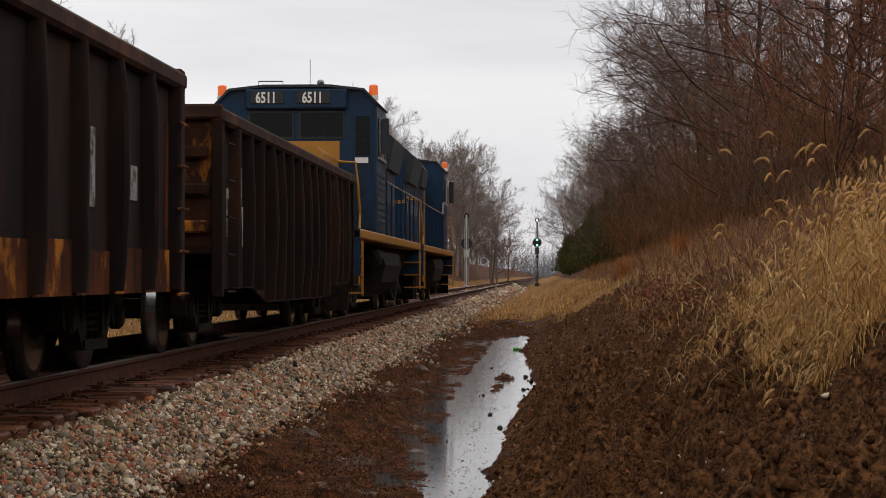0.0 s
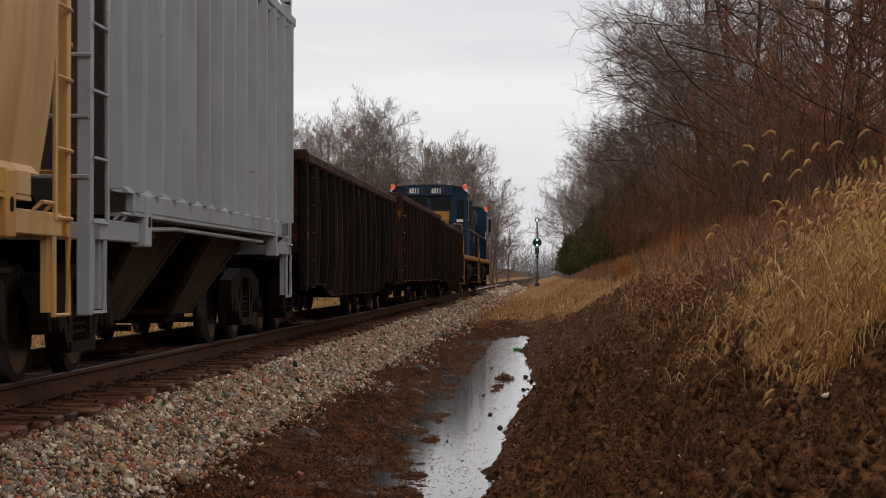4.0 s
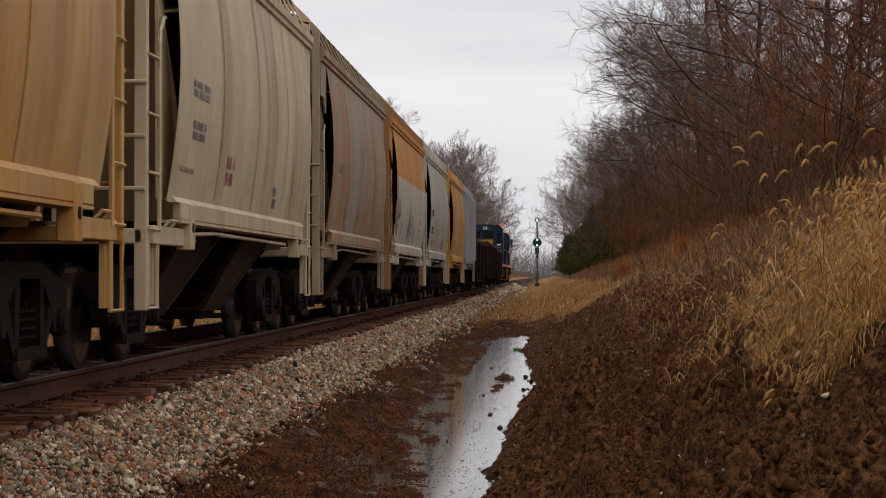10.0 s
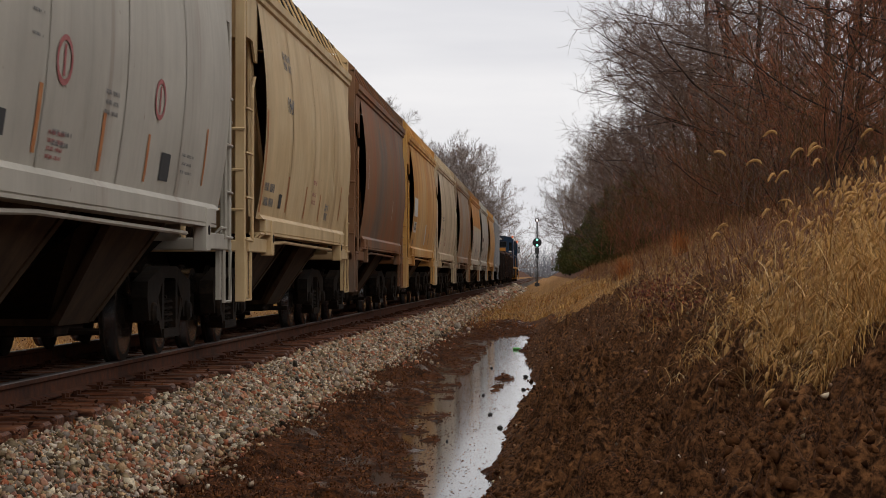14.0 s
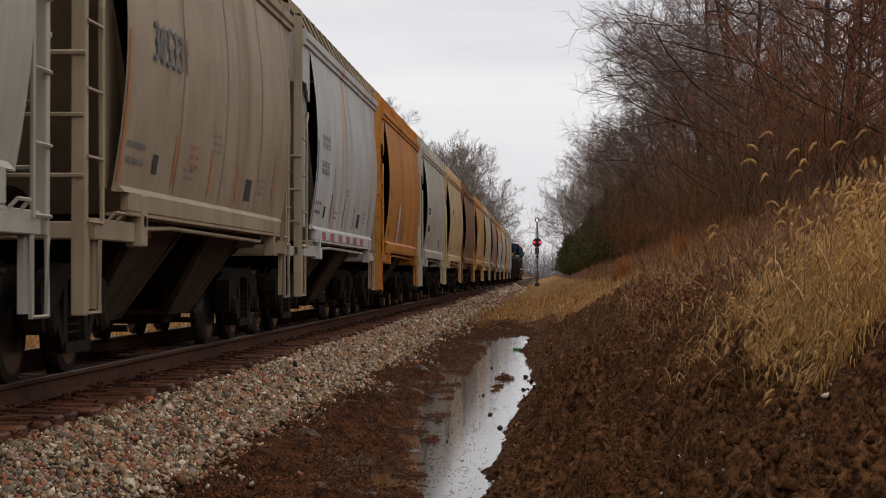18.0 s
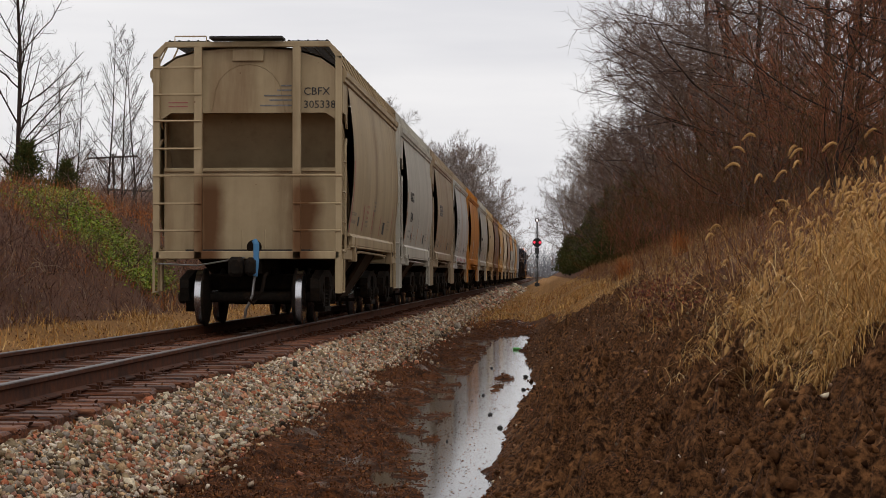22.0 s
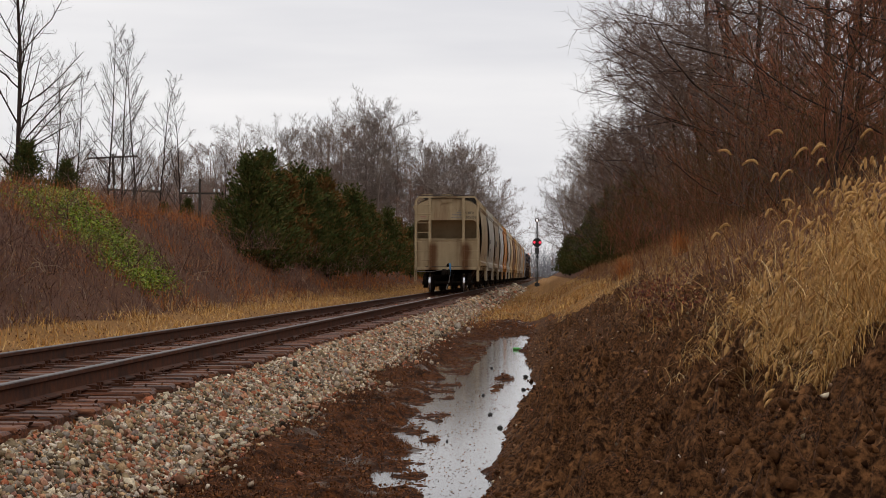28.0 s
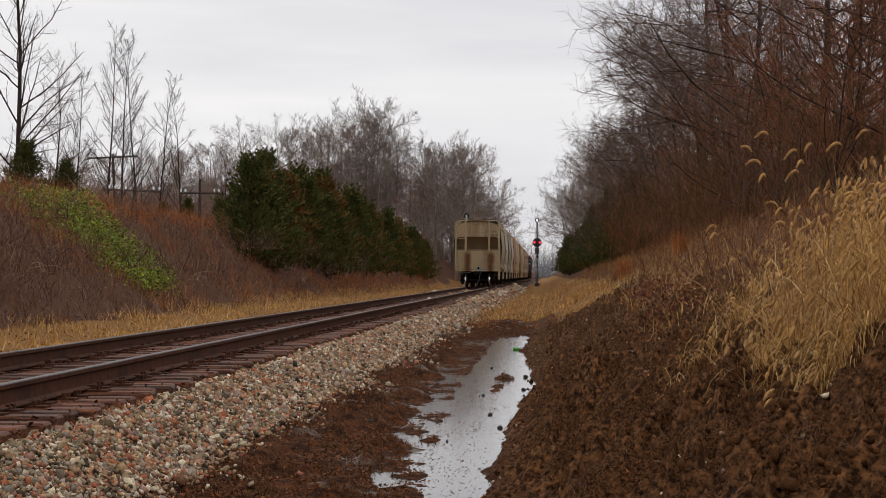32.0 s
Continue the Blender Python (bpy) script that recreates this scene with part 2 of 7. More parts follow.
        back.inputs[1].default_value, back.inputs[2].default_value = 0.7, 0.6
        l.new(sp.outputs["Y"], back.inputs[0])
        f = op("MULTIPLY", op("MULTIPLY", near.outputs[0], low.outputs[0]), op("MULTIPLY", back.outputs[0], 0.95))
        mixd = n.new("ShaderNodeMix")
        mixd.data_type = "RGBA"
        l.new(f, mixd.inputs["Factor"])
        l.new(colour, mixd.inputs[6])
        mixd.inputs[7].default_value = (*rust, 1)
        colour = mixd.outputs[2]
    l.new(colour, hsv.inputs["Color"])
    return m
RUST_STEEL = material("rusty rail steel", (0.040, 0.013, 0.006), (0.105, 0.036, 0.015), 0.75, 0.0, 9, (0.022, 0.010, 0.006), 2.0, 0.4, spec=0.2)
RAIL_HEAD = material("worn rail head", (0.10, 0.085, 0.078), (0.17, 0.155, 0.148), 0.48, 0.9, 30, (0.05, 0.025, 0.015), 3, 0.1, (6, 0.3, 6), 0.0)
TIE_WOOD = material("old damp creosoted tie", (0.018, 0.0065, 0.0035), (0.17, 0.055, 0.022), 0.6, 0, 5, (0.22, 0.095, 0.046), 2.5, 0.8, (1, 9, 9), 0.35, spec=0.25)
STONE = island_material("ballast stone", [(0.030, 0.022, 0.016), (0.410, 0.294, 0.162), (0.080, 0.059, 0.040), (0.850, 0.714, 0.503), (0.114, 0.082, 0.053), (0.502, 0.158, 0.076), (0.217, 0.189, 0.162), (0.616, 0.399, 0.209), (0.046, 0.034, 0.025), (0.798, 0.672, 0.522), (0.274, 0.184, 0.114), (0.570, 0.263, 0.142), (0.342, 0.304, 0.266)], 0.85, 0.12, 60)
CLOD = island_material("damp clod", [(0.026, 0.0105, 0.004), (0.10, 0.042, 0.016), (0.05, 0.020, 0.0075), (0.16, 0.070, 0.027), (0.07, 0.029, 0.011), (0.036, 0.0145, 0.0055)], 0.95, 0.08, 45, 1.0)
LEAF = island_material("fallen leaf", [(0.08, 0.028, 0.011), (0.20, 0.068, 0.020), (0.11, 0.042, 0.015), (0.28, 0.11, 0.030), (0.04, 0.016, 0.008), (0.15, 0.062, 0.022)], 0.7, 0.2)
STRAW = island_material("dry straw grass", [(0.50, 0.25, 0.065), (0.88, 0.56, 0.20), (0.60, 0.33, 0.10), (0.17, 0.068, 0.018), (0.92, 0.70, 0.38), (0.54, 0.275, 0.075), (0.11, 0.044, 0.014), (0.76, 0.45, 0.145), (0.28, 0.12, 0.034), (0.84, 0.60, 0.28)], 0.75, 0.12)
STRAW_LOW = island_material("short dry grass", [(0.50, 0.26, 0.07), (0.74, 0.45, 0.16), (0.56, 0.30, 0.085), (0.26, 0.11, 0.03), (0.80, 0.56, 0.25), (0.42, 0.17, 0.045)], 0.8, 0.08)
PURPLE = island_material("purple-brown dead weed", [(0.105, 0.058, 0.046), (0.20, 0.115, 0.09), (0.07, 0.036, 0.030), (0.15, 0.078, 0.062), (0.30, 0.16, 0.085), (0.12, 0.055, 0.038), (0.40, 0.30, 0.21)], 0.85, 0.08)
LITTER = island_material("sodden litter", [(0.030, 0.010, 0.0045), (0.13, 0.040, 0.011), (0.055, 0.018, 0.007), (0.21, 0.072, 0.018), (0.018, 0.007, 0.004), (0.09, 0.030, 0.010), (0.28, 0.12, 0.035)], 0.75, 0.15)
RED_WEED = island_material("dead red-brown weed", [(0.12, 0.040, 0.019), (0.25, 0.10, 0.038), (0.07, 0.024, 0.014), (0.40, 0.20, 0.07), (0.16, 0.055, 0.026), (0.56, 0.36, 0.16), (0.30, 0.13, 0.045), (0.48, 0.28, 0.11)], 0.85, 0.08)
WEED = island_material("dead brown weed", [(0.12, 0.055, 0.028), (0.26, 0.12, 0.045), (0.15, 0.078, 0.052), (0.36, 0.18, 0.06), (0.17, 0.10, 0.075), (0.08, 0.035, 0.024), (0.50, 0.34, 0.17), (0.13, 0.068, 0.045), (0.22, 0.17, 0.06)], 0.85, 0.08)
BROOM = island_material("rust broomsedge", [(0.34, 0.10, 0.022), (0.46, 0.16, 0.04), (0.38, 0.13, 0.04)], 0.85, 0.08)
SEED = material("foxtail seed head", (0.36, 0.190, 0.062), (0.62, 0.37, 0.15), 0.85, 0, 80, None, 1, 0.8, spec=0.1)
VINE = island_material("green vine leaf", [(0.13, 0.19, 0.016), (0.26, 0.34, 0.028), (0.18, 0.25, 0.018), (0.34, 0.39, 0.045), (0.05, 0.08, 0.009), (0.10, 0.15, 0.014)], 0.6, 0.15)
BARK = material("grey-brown bark", (0.045, 0.034, 0.028), (0.09, 0.072, 0.06), 0.9, 0, 6, (0.13, 0.11, 0.095), 1.5, 0.6, (3, 3, 0.8), 0.2, spec=0.1)
BARK_DARK = material("dark wet bark", (0.028, 0.019, 0.016), (0.06, 0.042, 0.034), 0.9, 0, 6, None, 1.5, 0.6, (3, 3, 0.8), 0.2, spec=0.1)
TWIG = material("grey-brown twig", (0.085, 0.055, 0.043), (0.20, 0.135, 0.105), 0.85, 0, 4, None, 1, 0, vary=0.2, spec=0.1)
TWIG_DARK = material("dark slender twig", (0.065, 0.047, 0.040), (0.115, 0.086, 0.072), 0.85, 0, 4, None, 1, 0, vary=0.2, spec=0.1)
OLIVE = material("olive-brown twig", (0.07, 0.041, 0.017), (0.16, 0.09, 0.036), 0.9, 0, 4, None, 1, 0, vary=0.25, spec=0.1)
TWIG_RED = material("red-brown twig", (0.125, 0.044, 0.022), (0.30, 0.120, 0.058), 0.8, 0, 4, None, 1, 0, vary=0.25, spec=0.1)
# these two twig colours are lightened to paint in distance haze
TWIG_FAR = material("grey twig with painted haze", (0.165, 0.128, 0.107), (0.265, 0.21, 0.178), 0.95, 0, 0.3, None, 1, 0, vary=0.15, spec=0.1)
TWIG_BROWN = material("brown twig with painted haze", (0.165, 0.104, 0.078), (0.245, 0.16, 0.122), 0.95, 0, 0.3, None, 1, 0, vary=0.15, spec=0.1)
# distance haze put straight into the colour: pale and bluish
TWIG_HAZE = material("far wood with painted haze", (0.20, 0.205, 0.22), (0.25, 0.255, 0.275), 1.0, 0, 0.05, None, 1, 0, vary=0.1, spec=0.1)
CEDAR = island_material("red cedar foliage", [(0.034, 0.048, 0.013), (0.085, 0.090, 0.024), (0.050, 0.064, 0.017), (0.13, 0.090, 0.028), (0.062, 0.074, 0.020), (0.042, 0.058, 0.018)], 0.85, 0.08)
CEDAR_RUST = island_material("rust-tinged cedar foliage", [(0.070, 0.060, 0.017), (0.19, 0.085, 0.027), (0.10, 0.075, 0.021), (0.23, 0.10, 0.034)], 0.85, 0.08)


def ground_material():
    """One sheet of ground: earth, ballast fines, leaf-strewn mud and turf, by the weights laid on its vertices."""
    m = bpy.data.materials.new("ground")
    m.use_nodes = True
    n, l = m.node_tree.nodes, m.node_tree.links
    b = n["Principled BSDF"]
    co = n.new("ShaderNodeTexCoord")

    def noise_of(scale, detail=8, rough=0.65):
        g = n.new("ShaderNodeTexNoise")
        g.inputs["Scale"].default_value, g.inputs["Detail"].default_value, g.inputs["Roughness"].default_value = scale, detail, rough
        l.new(co.outputs["Object"], g.inputs["Vector"])
        return g.outputs[0]

    fine, mid, wide, crumb = noise_of(22), noise_of(4.5), noise_of(0.6), noise_of(70, 6, 0.75)

    def tone(src, c1, c2, lo=0.35, hi=0.65):
        r = n.new("ShaderNodeValToRGB")
        r.color_ramp.elements[0].position, r.color_ramp.elements[0].color = lo, (*c1, 1)
        r.color_ramp.elements[1].position, r.color_ramp.elements[1].color = hi, (*c2, 1)
        l.new(src, r.inputs[0])
        return r.outputs[0]

    def mixed(f, a, c):
        k = n.new("ShaderNodeMix")
        k.data_type = "RGBA"
        l.new(f, k.inputs["Factor"])
        l.new(a, k.inputs[6])
        l.new(c, k.inputs[7])
        return k.outputs[2]

    def weight(name):
        at = n.new("ShaderNodeAttribute")
        at.attribute_name = name
        ad = n.new("ShaderNodeMath")
        ad.operation = "ADD"
        l.new(at.outputs["Fac"], ad.inputs[0])
        l.new(mid, ad.inputs[1])
        r = n.new("ShaderNodeMapRange")
        r.inputs[1].default_value, r.inputs[2].default_value = 0.85, 1.15
        l.new(ad.outputs[0], r.inputs[0])
        return r.outputs[0]

    earth = mixed(tone(mid, (0, 0, 0), (1, 1, 1), 0.42, 0.58), tone(crumb, (0.014, 0.0055, 0.0024), (0.185, 0.080, 0.030), 0.43, 0.62), tone(fine, (0.022, 0.009, 0.0038), (0.27, 0.122, 0.047), 0.43, 0.64))
    grit = tone(fine, (0.025, 0.018, 0.013), (0.14, 0.11, 0.085))
    silt = noise_of(1.7, 5, 0.6)
    mud = mixed(tone(mid, (0, 0, 0), (1, 1, 1), 0.42, 0.58), tone(fine, (0.010, 0.0045, 0.0025), (0.060, 0.022, 0.008)), tone(fine, (0.028, 0.010, 0.004), (0.17, 0.058, 0.017)))
    mud = mixed(tone(silt, (0, 0, 0), (1, 1, 1), 0.58, 0.66), mud, tone(fine, (0.055, 0.034, 0.022), (0.15, 0.10, 0.066)))
    turf = mixed(wide, tone(fine, (0.17, 0.080, 0.026), (0.50, 0.27, 0.09)), tone(fine, (0.065, 0.032, 0.014), (0.32, 0.155, 0.05)))
    wild = mixed(wide, tone(fine, (0.035, 0.018, 0.014), (0.13, 0.07, 0.052)), tone(fine, (0.06, 0.026, 0.014), (0.20, 0.085, 0.038)))
    c = mixed(weight("grit"), earth, grit)
    c = mixed(weight("mud"), c, mud)
    c = mixed(weight("wild"), c, wild)
    c = mixed(weight("turf"), c, turf)
    l.new(c, b.inputs["Base Color"])
    b.inputs["Specular IOR Level"].default_value = 0.10
    wet = n.new("ShaderNodeMath")
    wet.operation = "MULTIPLY"
    l.new(weight("mud"), wet.inputs[0])
    l.new(tone(silt, (0, 0, 0), (1, 1, 1), 0.56, 0.64), wet.inputs[1])
    shine = n.new("ShaderNodeMapRange")
    shine.inputs[3].default_value, shine.inputs[4].default_value = 0.92, 0.30
    l.new(wet.outputs[0], shine.inputs[0])
    l.new(shine.outputs[0], b.inputs["Roughness"])
    bp = n.new("ShaderNodeBump")
    bp.inputs["Strength"].default_value, bp.inputs["Distance"].default_value = 0.8, 0.03
    l.new(fine, bp.inputs["Height"])
    l.new(bp.outputs[0], b.inputs["Normal"])
    return m


GROUND = ground_material()
WATER = bpy.data.materials.new("ditch water")
WATER.use_nodes = True
_n, _l = WATER.node_tree.nodes, WATER.node_tree.links
_b = _n["Principled BSDF"]
_b.inputs["Base Color"].default_value, _b.inputs["Roughness"].default_value = (0.035, 0.026, 0.018, 1), 0.09
_b.inputs["IOR"].default_value = 1.33
_g = _n.new("ShaderNodeTexNoise")
_g.inputs["Scale"].default_value, _g.inputs["Detail"].default_value = 5.0, 3.0
_p = _n.new("ShaderNodeBump")
_p.inputs["Strength"].default_value, _p.inputs["Distance"].default_value = 0.22, 0.006
_l.new(_g.outputs[0], _p.inputs["Height"])
_l.new(_p.outputs[0], _b.inputs["Normal"])
# ---- ground, ditch and track ----
TRACK_X, GAUGE = -4.55, 1.505
WATER_Z = -0.72
PX = [-400, -80, -40, -22, -14.2, -13.0, -9.6, -8.2, -7.0, -6.0, -5.85, -3.25, -3.1, -2.45, -1.9, -1.35, -1.0, -0.88, -0.62, -0.45, -0.3, 1.15, 3.0, 6.0, 12.0, 40, 400]
PZ = [6.0, 4.0, 3.3, 3.0, 2.8, 2.55, -0.10, -0.38, -0.40, -0.28, -0.29, -0.29, -0.30, -0.60, -0.645, -0.695, -0.715, -0.745, -0.79, -0.75, -0.66, 0.14, 1.10, 2.5, 4.6, 7.0, 8.0]


def height(x, y):
    """Height of the ground; the ditch fills up with turf past y = 62."""
    x, y = np.asarray(x, float), np.asarray(y, float)
    near_edge = np.exp(-((x + 0.6) / 0.8) ** 2)
    z = np.interp(x - near_edge * (-0.05 + 0.36 * np.exp(-((y - 29) / 6.0) ** 2)) + near_edge * (0.05 * vnoise(y * 0.33, x * 0, 61) + 0.06 * vnoise(y * 1.3, x * 0.5, 62) + 0.04 * vnoise(y * 4.1, x * 2, 63)), PX, PZ)
    fill = np.clip((y - 50) / 14, 0, 1)
    ditch = np.clip(1 - np.abs(x + 0.9) / 1.0, 0, 1)
    z = z + ditch * (0.035 * vnoise(x * 1.7, y * 0.35, 5) + 0.20 * fill)
    bank = np.clip((x + 0.42) / 0.45, 0, 1)
    rough = bank * np.clip((60 - y) / 20, 0.25, 1)
    # crumbled clods: rounded lumps with creases between them, at four sizes
    u, v = x + 0.10 * vnoise(x * 4, y * 4, 14), y + 0.10 * vnoise(x * 4 + 9, y * 4, 15)
    lumps = 0.20 * np.abs(vnoise(u * 3.2, v * 2.6, 13)) + 0.20 * np.abs(vnoise(u * 7.0, v * 6.4, 16)) + 0.13 * np.abs(vnoise(u * 14, v * 14, 17)) + 0.045 * np.abs(vnoise(u * 30, v * 30, 18))
    z = z + rough * (0.11 * fbm(x * 1.6, y * 1.6, 11, 3) + 0.05 * fbm(x * 3.7, y * 3.7, 3, 2) + lumps - 0.20)
    mud = np.clip((x + 2.6) / 0.3, 0, 1) * np.clip((-0.4 - x) / 0.3, 0, 1)
    z = z + mud * (0.052 * fbm(x * 4.2, y * 2.3, 21, 5) + 0.022 * vnoise(x * 1.2, y * 0.45, 27) + 0.05 * np.abs(vnoise(x * 9, y * 6, 28)) + 0.022 * np.abs(vnoise(x * 21, y * 15, 29)) - 0.025)
    # shallow film of water that widens towards the far end of the ditch
    reach = -1.22 - 0.80 * np.clip((y - 14) / 28, 0, 1) + 0.16 * vnoise(y * 0.9, y * 0 + 5, 64) + 0.10 * vnoise(y * 2.7, x * 2, 65)
    pool = np.clip((x - reach) / 0.14 + 0.5, 0, 1) * np.clip((-0.55 - x) / 0.3, 0, 1) * np.clip((54 - y) / 6, 0, 1)
    film = np.clip((np.interp(y, [14, 27, 46], [-0.74, -1.10, -1.16]) - x) / 0.10 + 0.5 * vnoise(y * 1.6, x * 3, 68), 0, 1)
    bed = -0.748 + 0.010 * fbm(x * 2.2, y * 0.7, 66, 3) + film * (0.027 + 0.024 * fbm(x * 4.0, y * 2.0, 69, 4) + 0.010 * vnoise(x * 16, y * 9, 70))
    z = z * (1 - pool) + bed * pool
    left = np.clip((-8.5 - x) / 2, 0, 1)
    z = z + left * 0.22 * fbm(x * 0.35, y * 0.22, 31, 4)
    wide = np.clip((x - 2.0) / 3, 0, 1)
    return z + wide * 0.18 * fbm(x * 0.4, y * 0.25, 41, 3)


def steps(*pieces):
    out = []
    for a, b, d in pieces:
        out += list(np.arange(a, b, d))
    return np.array(out + [pieces[-1][1]])


def build_ground():
    xs = steps((-400, -60, 40), (-60, -16, 4), (-16, -8, 0.5), (-8, -6, 0.4), (-6, -3, 0.25), (-3, -0.5, 0.05), (-0.5, 1.7, 0.017), (1.7, 4, 0.2), (4, 12, 1), (12, 60, 6), (60, 400, 40))
    ys = steps((-60, 0, 10), (0, 6, 1), (6, 16, 0.021), (16, 26, 0.045), (26, 60, 0.2), (60, 130, 0.9), (130, 400, 6), (400, 2500, 100))
    X, Y = np.meshgrid(xs, ys)
    Z = height(X, Y)
    nx, ny = len(xs), len(ys)
    i = (np.arange(ny - 1)[:, None] * nx + np.arange(nx - 1)[None, :]).ravel()
    quads = np.stack([i, i + 1, i + nx + 1, i + nx], 1)
    me = big_mesh("ground", np.stack([X.ravel(), Y.ravel(), Z.ravel()], 1), quads, GROUND)

    def ramp(a, b, v):
        return np.clip((v - a) / (b - a), 0, 1)

    far = ramp(64, 78, Y + 18 * ramp(0.0, 0.7, X) + 7 * vnoise(X * 1.1, Y * 0.15, 91) + 2 * vnoise(X * 4, Y * 0.8, 92))
    band = {
        "grit": np.where((X > -7.4) & (X < -2.45 + 0.25 * vnoise(X * 2, Y * 0.6, 8)), 1.0, 0.0),
        "mud": np.maximum(ramp(-2.7, -2.4, X) * ramp(-0.25, -0.5, X) * (1 - far), 0.75 * ramp(-6.0, -5.8, X) * ramp(-3.05, -3.3, X)),
        "turf": np.maximum(ramp(-7.2, -7.6, X) * ramp(-9.5 - 0.5 * ramp(55, 75, Y), -9.0 - 0.5 * ramp(55, 75, Y), X + 0.4 * vnoise(X * 0.7, Y * 0.35, 93)), far * ramp(-2.7, -2.4, X) * ramp(2.2, 1.4, X)),
        "wild": np.maximum(ramp(-9.0, -9.5, X), ramp(1.5, 2.4, X)),
    }
    for name, w in band.items():
        at = me.attributes.new(name, "FLOAT", "POINT")
        at.data.foreach_set("value", w.ravel().astype(np.float32))
    tagged(new("ground", me), "dark damp earth bank, leaf-strewn ditch and dry turf beside the track", "ground", kind="structure")

    wx, wy = np.linspace(-2.3, -0.1, 10), np.linspace(8, 66, 60)
    X, Y = np.meshgrid(wx, wy)
    i = (np.arange(59)[:, None] * 10 + np.arange(9)[None, :]).ravel()
    me = big_mesh("water", np.stack([X.ravel(), Y.ravel(), np.full(X.size, WATER_Z)], 1), np.stack([i, i + 1, i + 11, i + 10], 1), WATER, True)
    tagged(new("water", me), "still shallow ditch water mirroring the pale sky", "water", kind="structure")


build_ground()


def build_track():
    track = tagged(new("railway_track"), "single rusty railway track on wooden ties in stone ballast", "railway track", kind="structure")
    for side in (-1, 1):
        x = TRACK_X + side * GAUGE / 2
        web = [(-0.068, -0.172), (0.068, -0.172), (0.068, -0.16), (0.012, -0.142), (0.009, -0.05), (0.036, -0.036), (0.036, -0.008), (-0.036, -0.008), (-0.036, -0.036), (-0.009, -0.05), (-0.012, -0.142), (-0.068, -0.16)]
        rail = part("rail", Shape().prism([(x + a, c) for a, c in web], -40, 900), RUST_STEEL, track)
        part("rail_head", Shape().prism([(x - 0.034, -0.008), (x + 0.034, -0.008), (x + 0.030, 0), (x - 0.030, 0)], -40, 900), RAIL_HEAD, rail, "polished running surface")
    rnd = random.Random(4)
    ties = []
    for k in range(4):
        w, h = 0.115 + 0.006 * k, 0.175
        ties.append(Shape().box(-1.30, 1.30, -w, w, -0.19 - h, -0.19, 0.018).mesh("tie", TIE_WOOD))
    plate = Shape().box(-0.18, 0.18, -0.09, 0.09, 0, 0.016)
    for sx in (-1, 1):
        for sy in (-0.06, 0.06):
            plate.box(sx * 0.095 - 0.014, sx * 0.095 + 0.014, sy - 0.014, sy + 0.014, 0.016, 0.05)
    plate.box(-0.10, 0.10, 0.10, 0.135, 0.0, 0.045)
    plate = plate.mesh("tie_plate", RUST_STEEL)
    y, k = 8.0, 0
    rest = Shape()
    while y < 420:
        yy = y + rnd.uniform(-0.03, 0.03)
        if k < 300:
            t = part("tie", ties[k % 4], None, track)
            t.matrix_basis = pose(TRACK_X + rnd.uniform(-0.06, 0.06), yy, rnd.uniform(-0.012, 0.006), 0, 0, rnd.uniform(-1.5, 1.5))
            if k < 130:
                for side in (-1, 1):
                    p = part("tie_plate", plate, None, t)
                    p.matrix_basis = pose(side * GAUGE / 2, 0, -0.19)
        else:
            rest.box(TRACK_X - 1.3, TRACK_X + 1.3, yy - 0.12, yy + 0.12, -0.34, -0.19)
        y += 0.5
        k += 1
    tagged(part("far_ties", rest, TIE_WOOD, track), kind="stuff")
    return track


build_track()


def stone_forms(rnd, count):
    forms = []
    for _ in range(count):
        v = []
        for p in [(-1, -1, -1), (1, -1, -1), (1, 1, -1), (-1, 1, -1), (-1, -1, 1), (1, -1, 1), (1, 1, 1), (-1, 1, 1)]:
            v.append([c * rnd.uniform(0.45, 1.0) for c in p])
        forms.append(np.array(v) * np.array([1, rnd.uniform(0.6, 0.9), rnd.uniform(0.45, 0.75)]))
    return forms


def rough_forms(rng, count, jag=0.35):
    """Jagged lumps on twelve corners."""
    g = (1 + 5 ** 0.5) / 2
    base = np.array([(-1, g, 0), (1, g, 0), (-1, -g, 0), (1, -g, 0), (0, -1, g), (0, 1, g), (0, -1, -g), (0, 1, -g), (g, 0, -1), (g, 0, 1), (-g, 0, -1), (-g, 0, 1)]) / 1.9
    return [base * rng.uniform(1 - jag, 1 + jag, (12, 1)) * np.array([1, rng.uniform(0.65, 1), rng.uniform(0.5, 0.9)]) for _ in range(count)]


ICO_TRIS = np.array([(0, 11, 5), (0, 5, 1), (0, 1, 7), (0, 7, 10), (0, 10, 11), (1, 5, 9), (5, 11, 4), (11, 10, 2), (10, 7, 6), (7, 1, 8), (3, 9, 4), (3, 4, 2), (3, 2, 6), (3, 6, 8), (3, 8, 9), (4, 9, 5), (2, 4, 11), (6, 2, 10), (8, 6, 7), (9, 8, 1)])
BOX_TRIS = np.array([(0, 2, 1), (0, 3, 2), (4, 5, 6), (4, 6, 7), (0, 1, 5), (0, 5, 4), (1, 2, 6), (1, 6, 5), (2, 3, 7), (2, 7, 6), (3, 0, 4), (3, 4, 7)])


